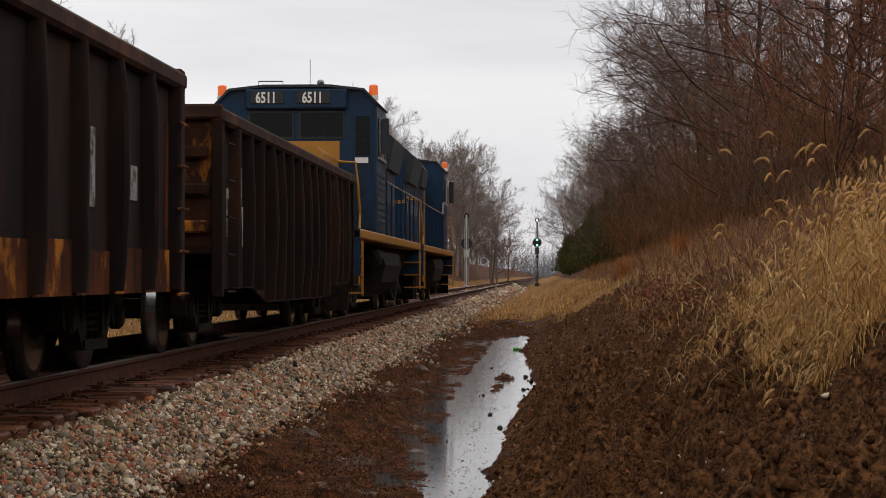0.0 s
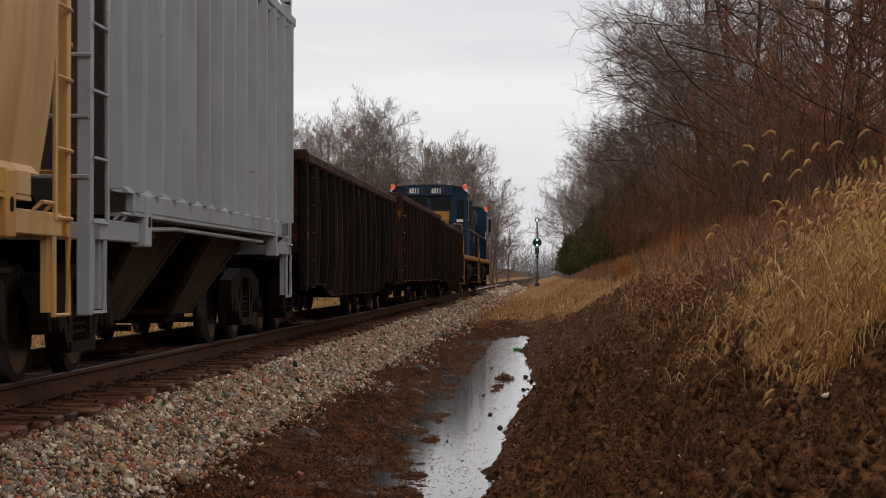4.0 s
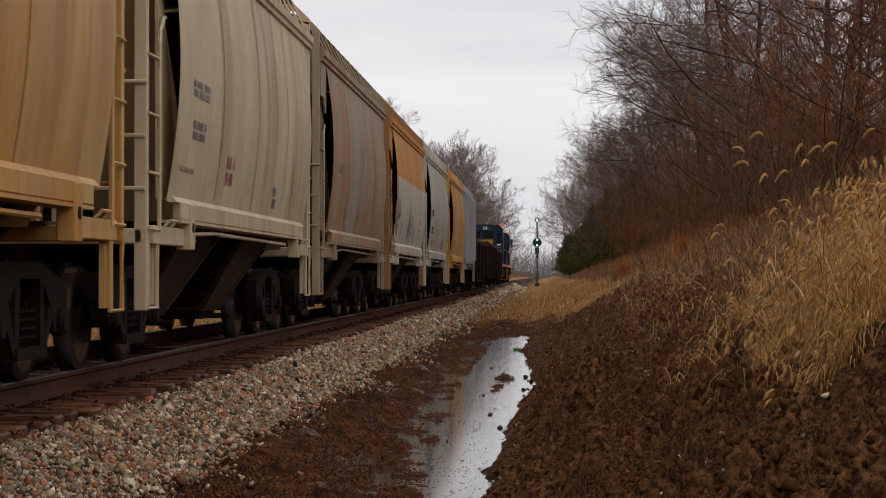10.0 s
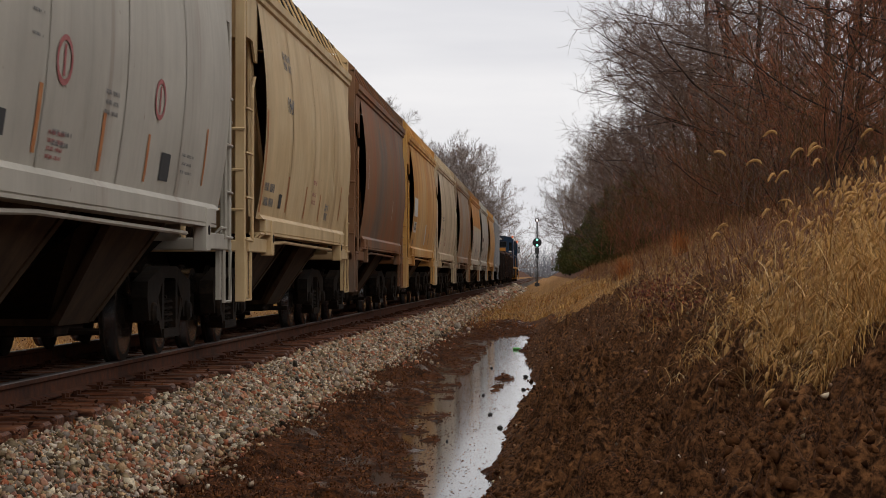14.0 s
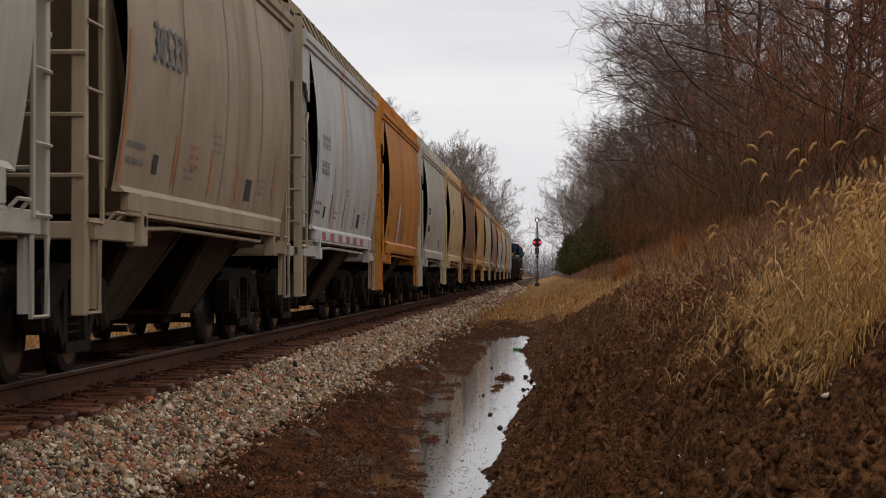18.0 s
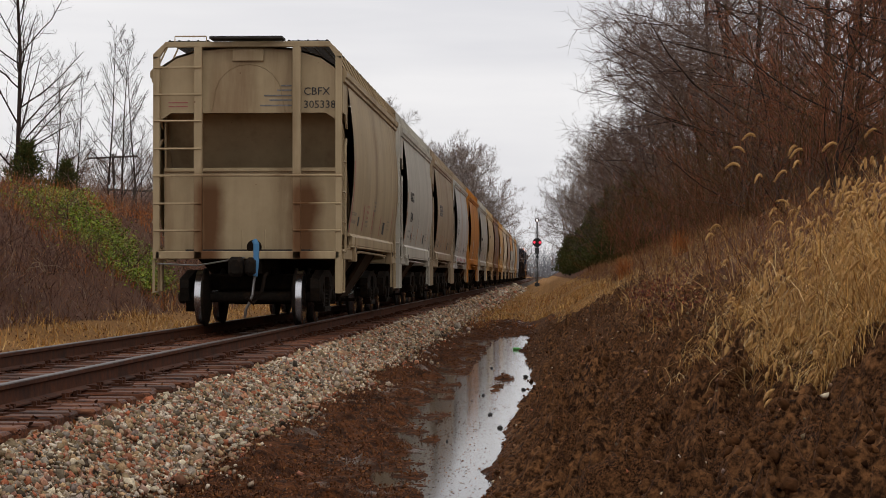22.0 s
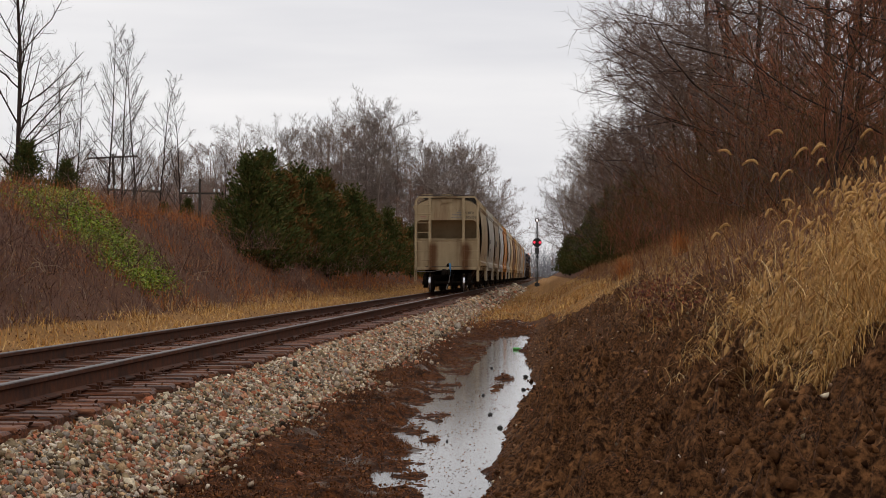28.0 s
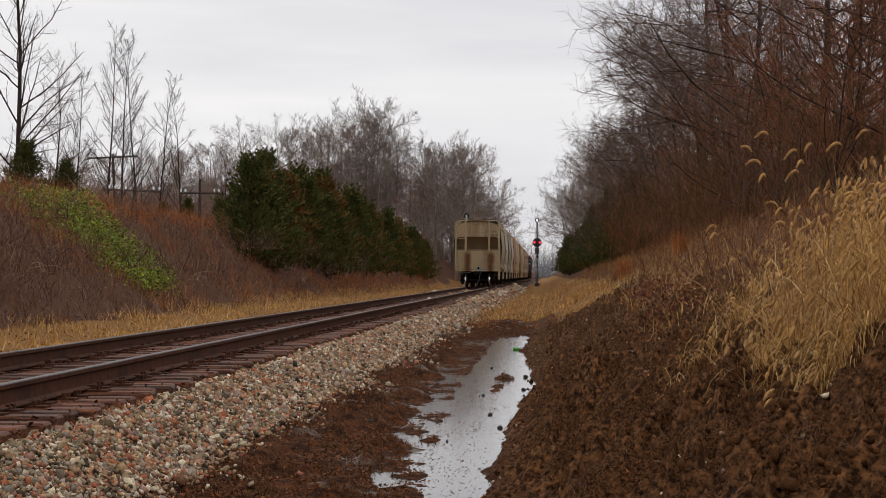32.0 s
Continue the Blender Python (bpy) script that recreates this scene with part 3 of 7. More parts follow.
def scatter(name, forms, places, sizes, mat, seed, tris=BOX_TRIS, lift=0.25):
    """Many small solid pieces joined into one mesh, turned at random and half sunk."""
    rng = np.random.default_rng(seed)
    n = len(places)
    which = rng.integers(0, len(forms), n)
    base = np.array(forms)[which]
    q = rng.normal(size=(n, 4))
    q /= np.linalg.norm(q, axis=1)[:, None]
    a, b, c, d = q.T
    R = np.stack([1 - 2 * (c * c + d * d), 2 * (b * c - d * a), 2 * (b * d + c * a), 2 * (b * c + d * a), 1 - 2 * (b * b + d * d), 2 * (c * d - b * a), 2 * (b * d - c * a), 2 * (c * d + b * a), 1 - 2 * (b * b + c * c)], 1).reshape(n, 3, 3)
    v = np.einsum("nij,nkj->nki", R, base) * sizes[:, None, None]
    v += places[:, None, :]
    v[:, :, 2] += lift * sizes[:, None]
    k = base.shape[1]
    t = (np.arange(n)[:, None, None] * k + tris[None]).reshape(-1, tris.shape[1])
    return big_mesh(name, v.reshape(-1, 3), t, mat)


def on_ground(x, y):
    return np.stack([x, y, height(x, y)], 1)


def build_ballast():
    rng = np.random.default_rng(7)
    rnd = random.Random(7)
    forms = stone_forms(rnd, 14)
    ballast = tagged(new("ballast"), "grey and pinkish crushed stone ballast heaped beside the ties", "ballast", kind="structure")
    X, Y, S = [], [], []
    for y0, y1, per, size in ((9, 24, 1500, 0.0168), (24, 45, 950, 0.0195), (45, 80, 380, 0.027), (80, 120, 120, 0.046), (120, 220, 30, 0.08)):
        for x0, x1, share in ((-3.32, -2.3, 1.0), (-5.75, -3.35, 0.22), (-7.3, -5.85, 0.25), (-2.3, -1.6, 0.40)):
            n = int((x1 - x0) * (y1 - y0) * per * share)
            X.append(rng.uniform(x0, x1, n))
            Y.append(rng.uniform(y0, y1, n))
            S.append(size * rng.lognormal(0, 0.36, n))
    X, Y, S = map(np.concatenate, (X, Y, S))
    keep = X < -2.42 + 0.22 * vnoise(Y * 0.7, Y * 0 + 3, 2) + np.abs(rng.normal(0, 0.20, len(X))) * rng.choice([1, 1, -0.3], len(X))
    X, Y, S = X[keep], Y[keep], S[keep]
    P = on_ground(X, Y)
    P[:, 2] += rng.uniform(-0.01, 0.03, len(X)) * (X > -3.3)
    near = np.flatnonzero((Y < 13.5) & (X > -3.2))[:300]
    rest = np.ones(len(X), bool)
    rest[near] = False
    me = scatter("crushed_stones", forms, P[rest], S[rest], STONE, 8)
    tagged(part("crushed_stones", me, None, ballast), kind="stuff")
    shared = [big_mesh("stone", f, BOX_TRIS, STONE) for f in forms]
    for i in near:
        s = part("stone", shared[i % 14], None, ballast)
        s.matrix_basis = pose(*P[i], *[rnd.uniform(0, 360) for _ in range(3)]) @ Matrix.Scale(float(S[i]), 4)


build_ballast()
# ---- train ----
BLACK = material("sooty running gear and shaded gaps", (0.006, 0.004, 0.003), (0.016, 0.010, 0.006), 0.85, 0, 12, (0.028, 0.015, 0.008), 3, 0.4, spec=0.08)
GREASE = material("dark cast steel", (0.008, 0.006, 0.0045), (0.019, 0.014, 0.010), 0.8, 0.0, 15, (0.034, 0.019, 0.010), 4, 0.4, spec=0.12)
DUSTY = material("dusty brown hopper steel", (0.034, 0.020, 0.010), (0.080, 0.048, 0.026), 0.9, 0, 4, (0.02, 0.012, 0.008), 1.5, 0.2, (1, 1, 0.5), spec=0.2)
TREAD = plain("polished wheel tread", (0.55, 0.55, 0.56), 0.25, 1.0)
STEEL = plain("bare steel", (0.3, 0.29, 0.28), 0.4, 0.9)
GRATING = material("dark steel grating", (0.025, 0.022, 0.02), (0.06, 0.052, 0.046), 0.8, 0, 20, None, 1, 0.3, spec=0.15)
LETTER = plain("black lettering", (0.03, 0.03, 0.03), 0.7)
LETTER_WHITE = plain("white lettering", (0.75, 0.74, 0.7), 0.7)
RED_MARK = material("faded red mark", (0.34, 0.06, 0.06), (0.42, 0.16, 0.14), 0.75, 0, 14, None, 1, 0.0, vary=0)
ORANGE_MARK = material("faded orange stripe", (0.42, 0.13, 0.03), (0.50, 0.22, 0.07), 0.7, 0, 10, None, 1, 0.0, vary=0)
GREY_MARK = material("worn grey stencil", (0.10, 0.10, 0.105), (0.22, 0.21, 0.205), 0.8, 0, 14, None, 1, 0.0, vary=0)
BLUE_MARK = material("worn blue stencil", (0.07, 0.10, 0.15), (0.18, 0.20, 0.24), 0.8, 0, 14, None, 1, 0.0, vary=0)
HOSE_BLUE = plain("blue hose strap", (0.06, 0.2, 0.38), 0.6)
WHITE_MARK = material("white patch panel", (0.5, 0.5, 0.49), (0.62, 0.61, 0.6), 0.7, 0, 3, None, 1, 0.0)


def text_mesh(body, size, mat, bold=0.0):
    cu = bpy.data.curves.new("lettering", "FONT")
    cu.body, cu.size, cu.extrude, cu.offset, cu.resolution_u = body, size, 0.002, bold, 2
    ob = bpy.data.objects.new("lettering", cu)
    me = bpy.data.meshes.new_from_object(ob)
    bpy.data.objects.remove(ob)
    me.materials.clear()
    me.materials.append(mat)
    return me


def wheelset(parent, y):
    """Two wheels on an axle, turning about x."""
    w = part("wheelset", Shape().rod((-1.0, 0, 0), (1.0, 0, 0), 0.085, 12), GREASE, parent, smooth=True)
    w.matrix_basis = pose(0, y, 0.42)
    for s in (-1, 1):
        sh = Shape().turn([(0.62 * s + 0.0, 0.14), (0.66 * s, 0.36), (0.685 * s, 0.447), (0.715 * s, 0.447), (0.722 * s, 0.418)], (0, 0, 0), "x", 24)
        sh.turn([(0.815 * s, 0.415), (0.817 * s, 0.36), (0.775 * s, 0.34), (0.755 * s, 0.16), (0.84 * s, 0.13)], (0, 0, 0), "x", 24)
        part("wheel", sh, GREASE, w, smooth=True)
        part("wheel_tread", Shape().turn([(0.722 * s, 0.418), (0.815 * s, 0.415)], (0, 0, 0), "x", 24), TREAD, w, "polished tread", smooth=True)
    return w


WHEELS = []


def truck(thing, y, base=1.78, turns=True):
    """A three-piece freight truck."""
    bol = Shape().box(-0.95, 0.95, -0.17, 0.17, 0.52, 0.78, 0.04)
    bol.box(-0.3, 0.3, -0.25, 0.25, 0.78, 0.88)
    tk = part("truck", bol, GREASE, thing)
    tk.matrix_basis = pose(0, y, 0)
    h = base / 2
    for s in (-1, 1):
        x0, x1 = sorted((s * 0.93, s * 1.07))
        fr = Shape()
        # side frame in two halves round the spring opening
        fr.prism([(-h - 0.24, 0.56), (-h - 0.22, 0.70), (-0.36, 0.84), (-0.27, 0.84), (-0.27, 0.72), (-0.42, 0.68), (-0.55, 0.58), (-h + 0.26, 0.54), (-h + 0.16, 0.36), (-h - 0.16, 0.36)], x0, x1, "x")
        fr.prism([(h + 0.24, 0.56), (h + 0.22, 0.70), (0.36, 0.84), (0.27, 0.84), (0.27, 0.72), (0.42, 0.68), (0.55, 0.58), (h - 0.26, 0.54), (h - 0.16, 0.36), (h + 0.16, 0.36)], x0, x1, "x")
        fr.box(x0, x1, -0.28, 0.28, 0.73, 0.84)
        fr.box(x0 - 0.02, x1 + 0.02, -0.42, 0.42, 0.19, 0.27)
        for e in (-1, 1):
            fr.prism([(e * 0.42, 0.24), (e * 0.30, 0.27), (e * 0.30, 0.72), (e * 0.40, 0.72)], x0, x1, "x")
            fr.prism([(e * 0.42, 0.20), (e * (h - 0.22), 0.46), (e * (h - 0.30), 0.56), (e * 0.38, 0.28)], x0, x1, "x")
        side = part("side_frame", fr, GREASE, tk)
        for k in (-0.19, 0.0, 0.19):
            sp = Shape()
            pts = [(s * 1.0 + 0.05 * math.cos(a * 1.2566), k + 0.075 * math.sin(a * 1.2566), 0.28 + 0.28 * a / 24) for a in range(25)]
            sp.pipe(pts, 0.016, 4)
            part("spring", sp, GREASE, tk)
        for e in (-1, 1):
            part("bearing_cap", Shape().turn([(0, 0.10), (s * 0.07, 0.10), (s * 0.10, 0.07)], (s * 1.02, e * h, 0.42), "x", 12), GREASE, tk, smooth=True)
    part("brake_beam", Shape().box(-0.75, 0.75, -0.40, -0.32, 0.36, 0.44).box(-0.75, 0.75, 0.32, 0.40, 0.36, 0.44), GREASE, tk)
    for e in (-1, 1):
        w = wheelset(tk, e * h)
        if turns:
            WHEELS.append(w)
    return tk


def coupler(thing, y, d, hose=HOSE_BLUE):
    """Knuckle coupler that points along d, with its hose."""
    c = Shape().box(-0.09, 0.09, min(y, y + d * 0.55), max(y, y + d * 0.55), 0.80, 0.96, 0.02)
    k = Shape().box(-0.20, 0.02, min(y + d * 0.45, y + d * 0.72), max(y + d * 0.45, y + d * 0.72), 0.73, 1.03, 0.05)
    k.box(0.06, 0.20, min(y + d * 0.5, y + d * 0.75), max(y + d * 0.5, y + d * 0.75), 0.74, 1.02, 0.05)
    ob = part("coupler", c, GREASE, thing)
    part("knuckle", k, GREASE, ob)
    part("uncoupling_lever", Shape().pipe([(-1.35, y + d * 0.12, 0.93), (-0.75, y + d * 0.14, 0.90), (0.0, y + d * 0.3, 1.02)], 0.014, 5), STEEL, thing)
    x = 0.30 * -d
    part("brake_hose", Shape().pipe([(x, y + d * 0.05, 0.78), (x, y + d * 0.3, 0.74), (x * 0.9, y + d * 0.45, 0.5), (x * 0.5, y + d * 0.5, 0.33), (x * 0.2, y + d * 0.55, 0.42)], 0.03, 6), BLACK, thing)


HL = 12.74          # covered hopper, over the couplers
HB = HL - 1.15     # over the corner posts


def hopper_profile(bulge=0.12):
    """Half outline of the side sheet, from the sill up to the roof's crown."""
    pts = []
    for k in range(13):
        u = k / 12
        z = 1.36 + u * 2.42
        pts.append((1.43 + bulge * math.sin(math.pi * u ** 0.95), z))
    pts += [(1.40, 3.88), (1.10, 4.06), (0.70, 4.18), (0.0, 4.24)]
    return pts


def shell(prof, y0, y1, cuts=2):
    full = [(x, z) for x, z in prof] + [(-x, z) for x, z in prof[-2::-1]]
    n = len(full)
    ys = np.linspace(y0, y1, cuts)
    v = [(x, y, z) for y in ys for x, z in full]
    f = [(j * n + i, j * n + i + 1, (j + 1) * n + i + 1, (j + 1) * n + i) for j in range(cuts - 1) for i in range(n - 1)]
    return v, f


def hopper(label, body, trim=None, ribs=0, marks=(), end=None, boards=True, last=False, post_mat=None, reflectors=False, sill=0.15):
    """A two-bay covered hopper; its origin is at the trailing corner posts, over the rails."""
    trim = trim or body
    end = end or body
    post_mat = post_mat or body
    car = tagged(new("covered_hopper_car"), label, "hopper car", "freight cars of the train")
    prof = hopper_profile(0.12 if not ribs else 0.0)
    y0, y1 = (0.88, HB - 0.88) if not ribs else (0.55, HB - 0.55)
    v, f = shell(prof, y0, y1)
    part("body", Shape().add(v, f), body, car, smooth=True)
    # roof sheets run out over the ends
    rv, rf = shell([(1.41, 3.84), (1.38, 3.90), (1.10, 4.08), (0.70, 4.20), (0.0, 4.26)], 0.12, HB - 0.12)
    part("roof", Shape().add(rv, rf), trim, car, smooth=True)
    for s in (-1, 1):
        # folded top chord under the eaves
        ch = Shape().prism([(s * 1.40, 3.66), (s * 1.475, 3.69), (s * 1.475, 3.74), (s * 1.50, 3.76), (s * 1.50, 3.85), (s * 1.46, 3.89), (s * 1.40, 3.89)], 0.12, HB - 0.12)
        part("top_chord", ch, trim, car)
        if not ribs:
            sd = prof[:13]
            for k in range(1, 4):
                yy = y0 + (y1 - y0) * k / 4
                lv = [(s * (x + 0.005), yy + e, z) for x, z in sd for e in (-0.03, 0.03)]
                part("sheet_seam", Shape().add(lv, [(2 * i, 2 * i + 1, 2 * i + 3, 2 * i + 2) for i in range(len(sd) - 1)]), body, car)
    for e, (ya, d) in enumerate(((0.14, 1), (HB - 0.14, -1))):
        prof_up = [(-1.38, 3.22), (1.38, 3.22), (1.40, 3.84), (1.10, 4.05), (0.7, 4.17), (0, 4.22), (-0.7, 4.17), (-1.1, 4.05), (-1.40, 3.84)]
        part("end_bulkhead", Shape().prism(prof_up, *sorted((ya, ya + d * 0.03))), end, car)
        sl = Shape()
        sl.add([(-1.38, ya + d * 0.62, 3.25), (1.38, ya + d * 0.62, 3.25), (1.38, ya + d * 2.6, 1.05), (-1.38, ya + d * 2.6, 1.05), (-1.38, ya + d * 0.02, 3.25), (1.38, ya + d * 0.02, 3.25)], [(0, 1, 2, 3), (4, 5, 1, 0)])
        part("slope_sheet", sl, end, car)
        if last and e == 0:
            part("end_panel", Shape().box(-1.34, 1.34, ya + 0.32, ya + 0.36, 1.12, 2.38, 0.01), end, car)
            part("panel_flange", Shape().box(-1.34, 1.34, ya + 0.28, ya + 0.32, 2.34, 2.40, 0.008), end, car)
            for s in (-1, 1):
                part("bulkhead_gusset", Shape().prism([(s * 1.36, 3.24), (s * 1.36, 3.08), (s * 1.30, 3.14), (s * 1.18, 3.22)], ya - 0.01, ya + 0.02), end, car)
        for s in (-1, 1):
            part("shoulder_plate", Shape().prism([(ya, 3.22), (ya + d * 0.42, 3.22), (ya + d * 0.66, 3.02), (ya + d * 0.80, 3.02), (ya + d * 0.80, 3.86), (ya, 3.86)], *sorted((s * 1.415, s * 1.44)), axis="x"), end, car)
            part("end_gusset", Shape().prism([(ya + d * 0.60, 3.22), (ya + d * 0.66, 1.38), (ya + d * 1.6, 1.38), (ya + d * 0.75, 3.25)], *sorted((s * 1.36, s * 1.39)), axis="x"), end, car)
        # end frame: platform sill, corner posts, head rail
        part("end_sill", Shape().box(-1.40, 1.40, *sorted((ya - d * 0.14, ya + d * 0.20)), 1.00, 1.12, 0.01), trim, car)
        fy = sorted((ya - d * 0.14, ya - d * 0.04))
        for s in (-1, 1):
            for xx, w in ((1.385, 0.05), (0.75, 0.062)):
                part("corner_post" if w < 0.055 else "end_post", Shape().box(s * xx - w, s * xx + w, *fy, 0.48 if (w < 0.055 and s * d > 0) else 1.0, 4.07 if w < 0.055 else 4.22, 0.008), post_mat, car)
        hr = Shape().box(-1.25, 1.25, *fy, 4.21, 4.29, 0.006)
        for s in (-1, 1):
            hr.prism([(s * 1.24, 4.21), (s * 1.24, 4.29), (s * 1.435, 4.10), (s * 1.435, 4.02), (s * 1.34, 4.06)], *fy)
        part("head_rail", hr, post_mat, car)
        part("handrail", Shape().rod((-1.44, ya - d * 0.15, 2.26), (1.44, ya - d * 0.15, 2.26), 0.018, 6), post_mat, car)
        s = -d
        for z in (1.43, 1.84, 2.67, 3.09, 3.49, 3.90):
            part("end_rung", Shape().rod((s * 1.42, ya - d * 0.15, z), (s * 0.70, ya - d * 0.15, z), 0.016, 5), post_mat, car)
        for z in (1.43, 1.84):
            part("grab_iron", Shape().rod((-s * 1.42, ya - d * 0.15, z), (-s * 0.70, ya - d * 0.15, z), 0.016, 5), post_mat, car)
        for sx in (-1, 1):
            for z in (1.12, 1.56, 2.02, 2.48):
                part("side_rung", Shape().rod((sx * 1.445, ya - d * 0.12, z), (sx * 1.445, ya + d * 0.36, z), 0.014, 5), post_mat, car)
            part("ladder_stile", Shape().pipe([(sx * 1.445, ya + d * 0.36, 1.10), (sx * 1.445, ya + d * 0.36, 2.62), (sx * 1.44, ya + d * 0.42, 2.72), (sx * 1.43, ya + d * 0.62, 2.84), (sx * 1.42, ya + d * 0.74, 2.86)], 0.019, 6), post_mat, car)
            part("stirrup_step", Shape().pipe([(sx * 1.43, ya - d * 0.08, 1.0), (sx * 1.43, ya - d * 0.08, 0.50), (sx * 1.43, ya + d * 0.34, 0.50), (sx * 1.43, ya + d * 0.34, 1.0)], 0.02, 5), post_mat, car)
            part("step_hanger", Shape().box(*sorted((sx * 1.36, sx * 1.40)), *sorted((ya + d * 0.28, ya + d * 0.40)), 0.52, 1.06), post_mat, car)
            part("platform_side", Shape().box(*sorted((sx * 1.36, sx * 1.44)), *sorted((ya + d * 0.15, ya + d * 1.66)), 1.00, 1.15, 0.008), trim, car)
            part("lift_loop", Shape().pipe([(sx * 1.44, ya + d * 0.62, 1.15), (sx * 1.49, ya + d * 0.62, 1.20), (sx * 1.49, ya + d * 0.92, 1.20), (sx * 1.44, ya + d * 0.92, 1.15)], 0.013, 5), post_mat, car)
        part("brake_step", Shape().box(-0.95, 0.95, *sorted((ya - d * 0.05, ya + d * 0.30)), 1.12, 1.145), GRATING, car)
        coupler(car, ya - d * 0.05, -d)
        truck(car, ya + d * 1.25)
    # side sills with their drop brackets
    for s in (-1, 1):
        x0, x1 = sorted((s * 1.41, s * 1.485))
        sl = Shape().box(x0, x1, 1.30, HB - 1.30, 1.37 - sill, 1.375, 0.012)
        sl.prism([(s * 1.485, 1.36), (s * 1.44, 1.41), (s * 1.40, 1.41), (s * 1.40, 1.36)], 1.10, HB - 1.10)
        sl.box(*sorted((s * 1.30, s * 1.485)), 1.30, HB - 1.30, 1.345 - sill, 1.37 - sill)
        part("side_sill", sl, trim, car)
        for yb in (1.72, HB - 1.94):
            pad = part("jacking_pad", Shape().box(x0 - 0.04, x1 + 0.014, yb, yb + 0.22, 0.97, 1.36, 0.01), trim, car)
            # no hole is cut: a black disc paints the shade inside it
            part("pad_hole", Shape().turn([(0, 0.045), (s * 0.006, 0.045)], (s * 1.499, yb + 0.11, 1.16), "x", 10), BLACK, pad, "black disc painted as the shade of a lifting hole")
        part("train_line", Shape().pipe([(s * 1.42, 2.1, 1.26 - sill), (s * 1.43, 3.4, 1.29 - sill), (s * 1.42, HB - 2.6, 1.27 - sill)], 0.020, 6), trim, car)
        if reflectors:
            for k in range(11):
                part("reflector_stripe", Shape().box(*sorted((s * 1.486, s * 1.490)), 1.9 + 0.6 * k, 2.5 + 0.6 * k, 1.24, 1.34), (RED_MARK, WHITE_MARK)[k % 2], car)
    # hopper bays: dusty side plates; shade between them put in as black cross slopes
    for yc in (3.95, HB - 3.95):
        top, bot = (1.30, 1.05, 1.24), (0.74, 0.58, 0.36)
        vv = [(sx * w, yc + sy * h, z) for w, h, z in (top, bot) for sx, sy in ((-1, -1), (1, -1), (1, 1), (-1, 1))]
        bay = part("hopper_bay", Shape().add(vv, [(0, 1, 5, 4), (1, 2, 6, 5), (2, 3, 7, 6), (3, 0, 4, 7), (4, 5, 6, 7)]), DUSTY, car)
        slope = Shape()
        for e in (-1, 1):
            slope.add([(-1.25, yc + e * 2.1, 1.22), (1.25, yc + e * 2.1, 1.22), (0.66, yc + e * 0.58, 0.40), (-0.66, yc + e * 0.58, 0.40)], [(0, 1, 2, 3)])
        part("cross_slope", slope, BLACK, bay)
        part("outlet_gate", Shape().box(-0.70, 0.70, yc - 0.55, yc + 0.55, 0.27, 0.38, 0.02).rod((-0.95, yc, 0.30), (0.95, yc, 0.30), 0.03, 6), BLACK, bay)
        for s in (-1, 1):
            for e in (-1, 1):
                fl = Shape().add([(s * 1.32, yc + e * 1.12, 1.24), (s * 1.32, yc + e * 0.98, 1.24), (s * 0.76, yc + e * 0.52, 0.37), (s * 0.76, yc + e * 0.66, 0.37), (s * 1.25, yc + e * 1.12, 1.24), (s * 1.25, yc + e * 0.98, 1.24), (s * 0.70, yc + e * 0.52, 0.39), (s * 0.70, yc + e * 0.66, 0.39)], [(0, 1, 2, 3), (4, 7, 6, 5), (0, 4, 5, 1), (1, 5, 6, 2), (2, 6, 7, 3), (3, 7, 4, 0)])
                part("bay_flange", fl, DUSTY, bay)
    part("centre_sill", Shape().box(-0.22, 0.22, 0.1, HB - 0.1, 0.78, 1.08), BLACK, car)
    part("brake_cylinder", Shape().turn([(0, 0.17), (0.45, 0.17), (0.5, 0.06)], (0.55, 1.0, 1.25), "y", 14), BLACK, car, smooth=True)
    for k in range(ribs):
        y = y0 + 0.1 + (y1 - y0 - 0.2) * k / (ribs - 1)
        for s in (-1, 1):
            part("side_rib", Shape().prism([(s * 1.43, y - 0.08), (s * 1.53, y - 0.05), (s * 1.53, y + 0.05), (s * 1.43, y + 0.08)], 1.37, 3.72, "z"), body, car)
    # roof hatches and running boards
    part("hatch_trough", Shape().box(-0.30, 0.30, 0.5, HB - 0.5, 4.22, 4.33, 0.02), trim, car)
    for k in range(6):
        y = 0.55 + (HB - 1.1) * k / 6
        part("hatch_cover", Shape().prism([(-0.33, 4.33), (0.33, 4.33), (0.30, 4.38), (0.2, 4.40), (-0.2, 4.40), (-0.30, 4.38)], y + 0.1, y + (HB - 1.1) / 6 - 0.1), trim, car)
    if boards:
        for s in (-1, 1):
            walkway = Shape()
            for k in range(5):
                xx = s * (0.62 + 0.145 * k)
                walkway.box(xx - 0.012, xx + 0.012, 0.10, HB - 0.10, 4.285, 4.325)
            for k in range(48):
                yy = 0.12 + (HB - 0.27) * k / 47
                walkway.box(*sorted((s * 0.60, s * 1.22)), yy, yy + 0.03, 4.29, 4.315)
            rb = part("running_board", walkway, GRATING, car, "dark steel grating walkway")
            for k in range(15):
                y = 0.25 + (HB - 0.5) * k / 14
                part("board_bracket", Shape().rod((s * 1.43, y, 3.87), (s * 1.22, y, 4.315), 0.014, 5), post_mat, rb)
        for ya in (0.05, HB - 0.05):
            part("end_board", Shape().box(-0.55, 0.55, ya - 0.22, ya + 0.22, 4.32, 4.355), GRATING, car)
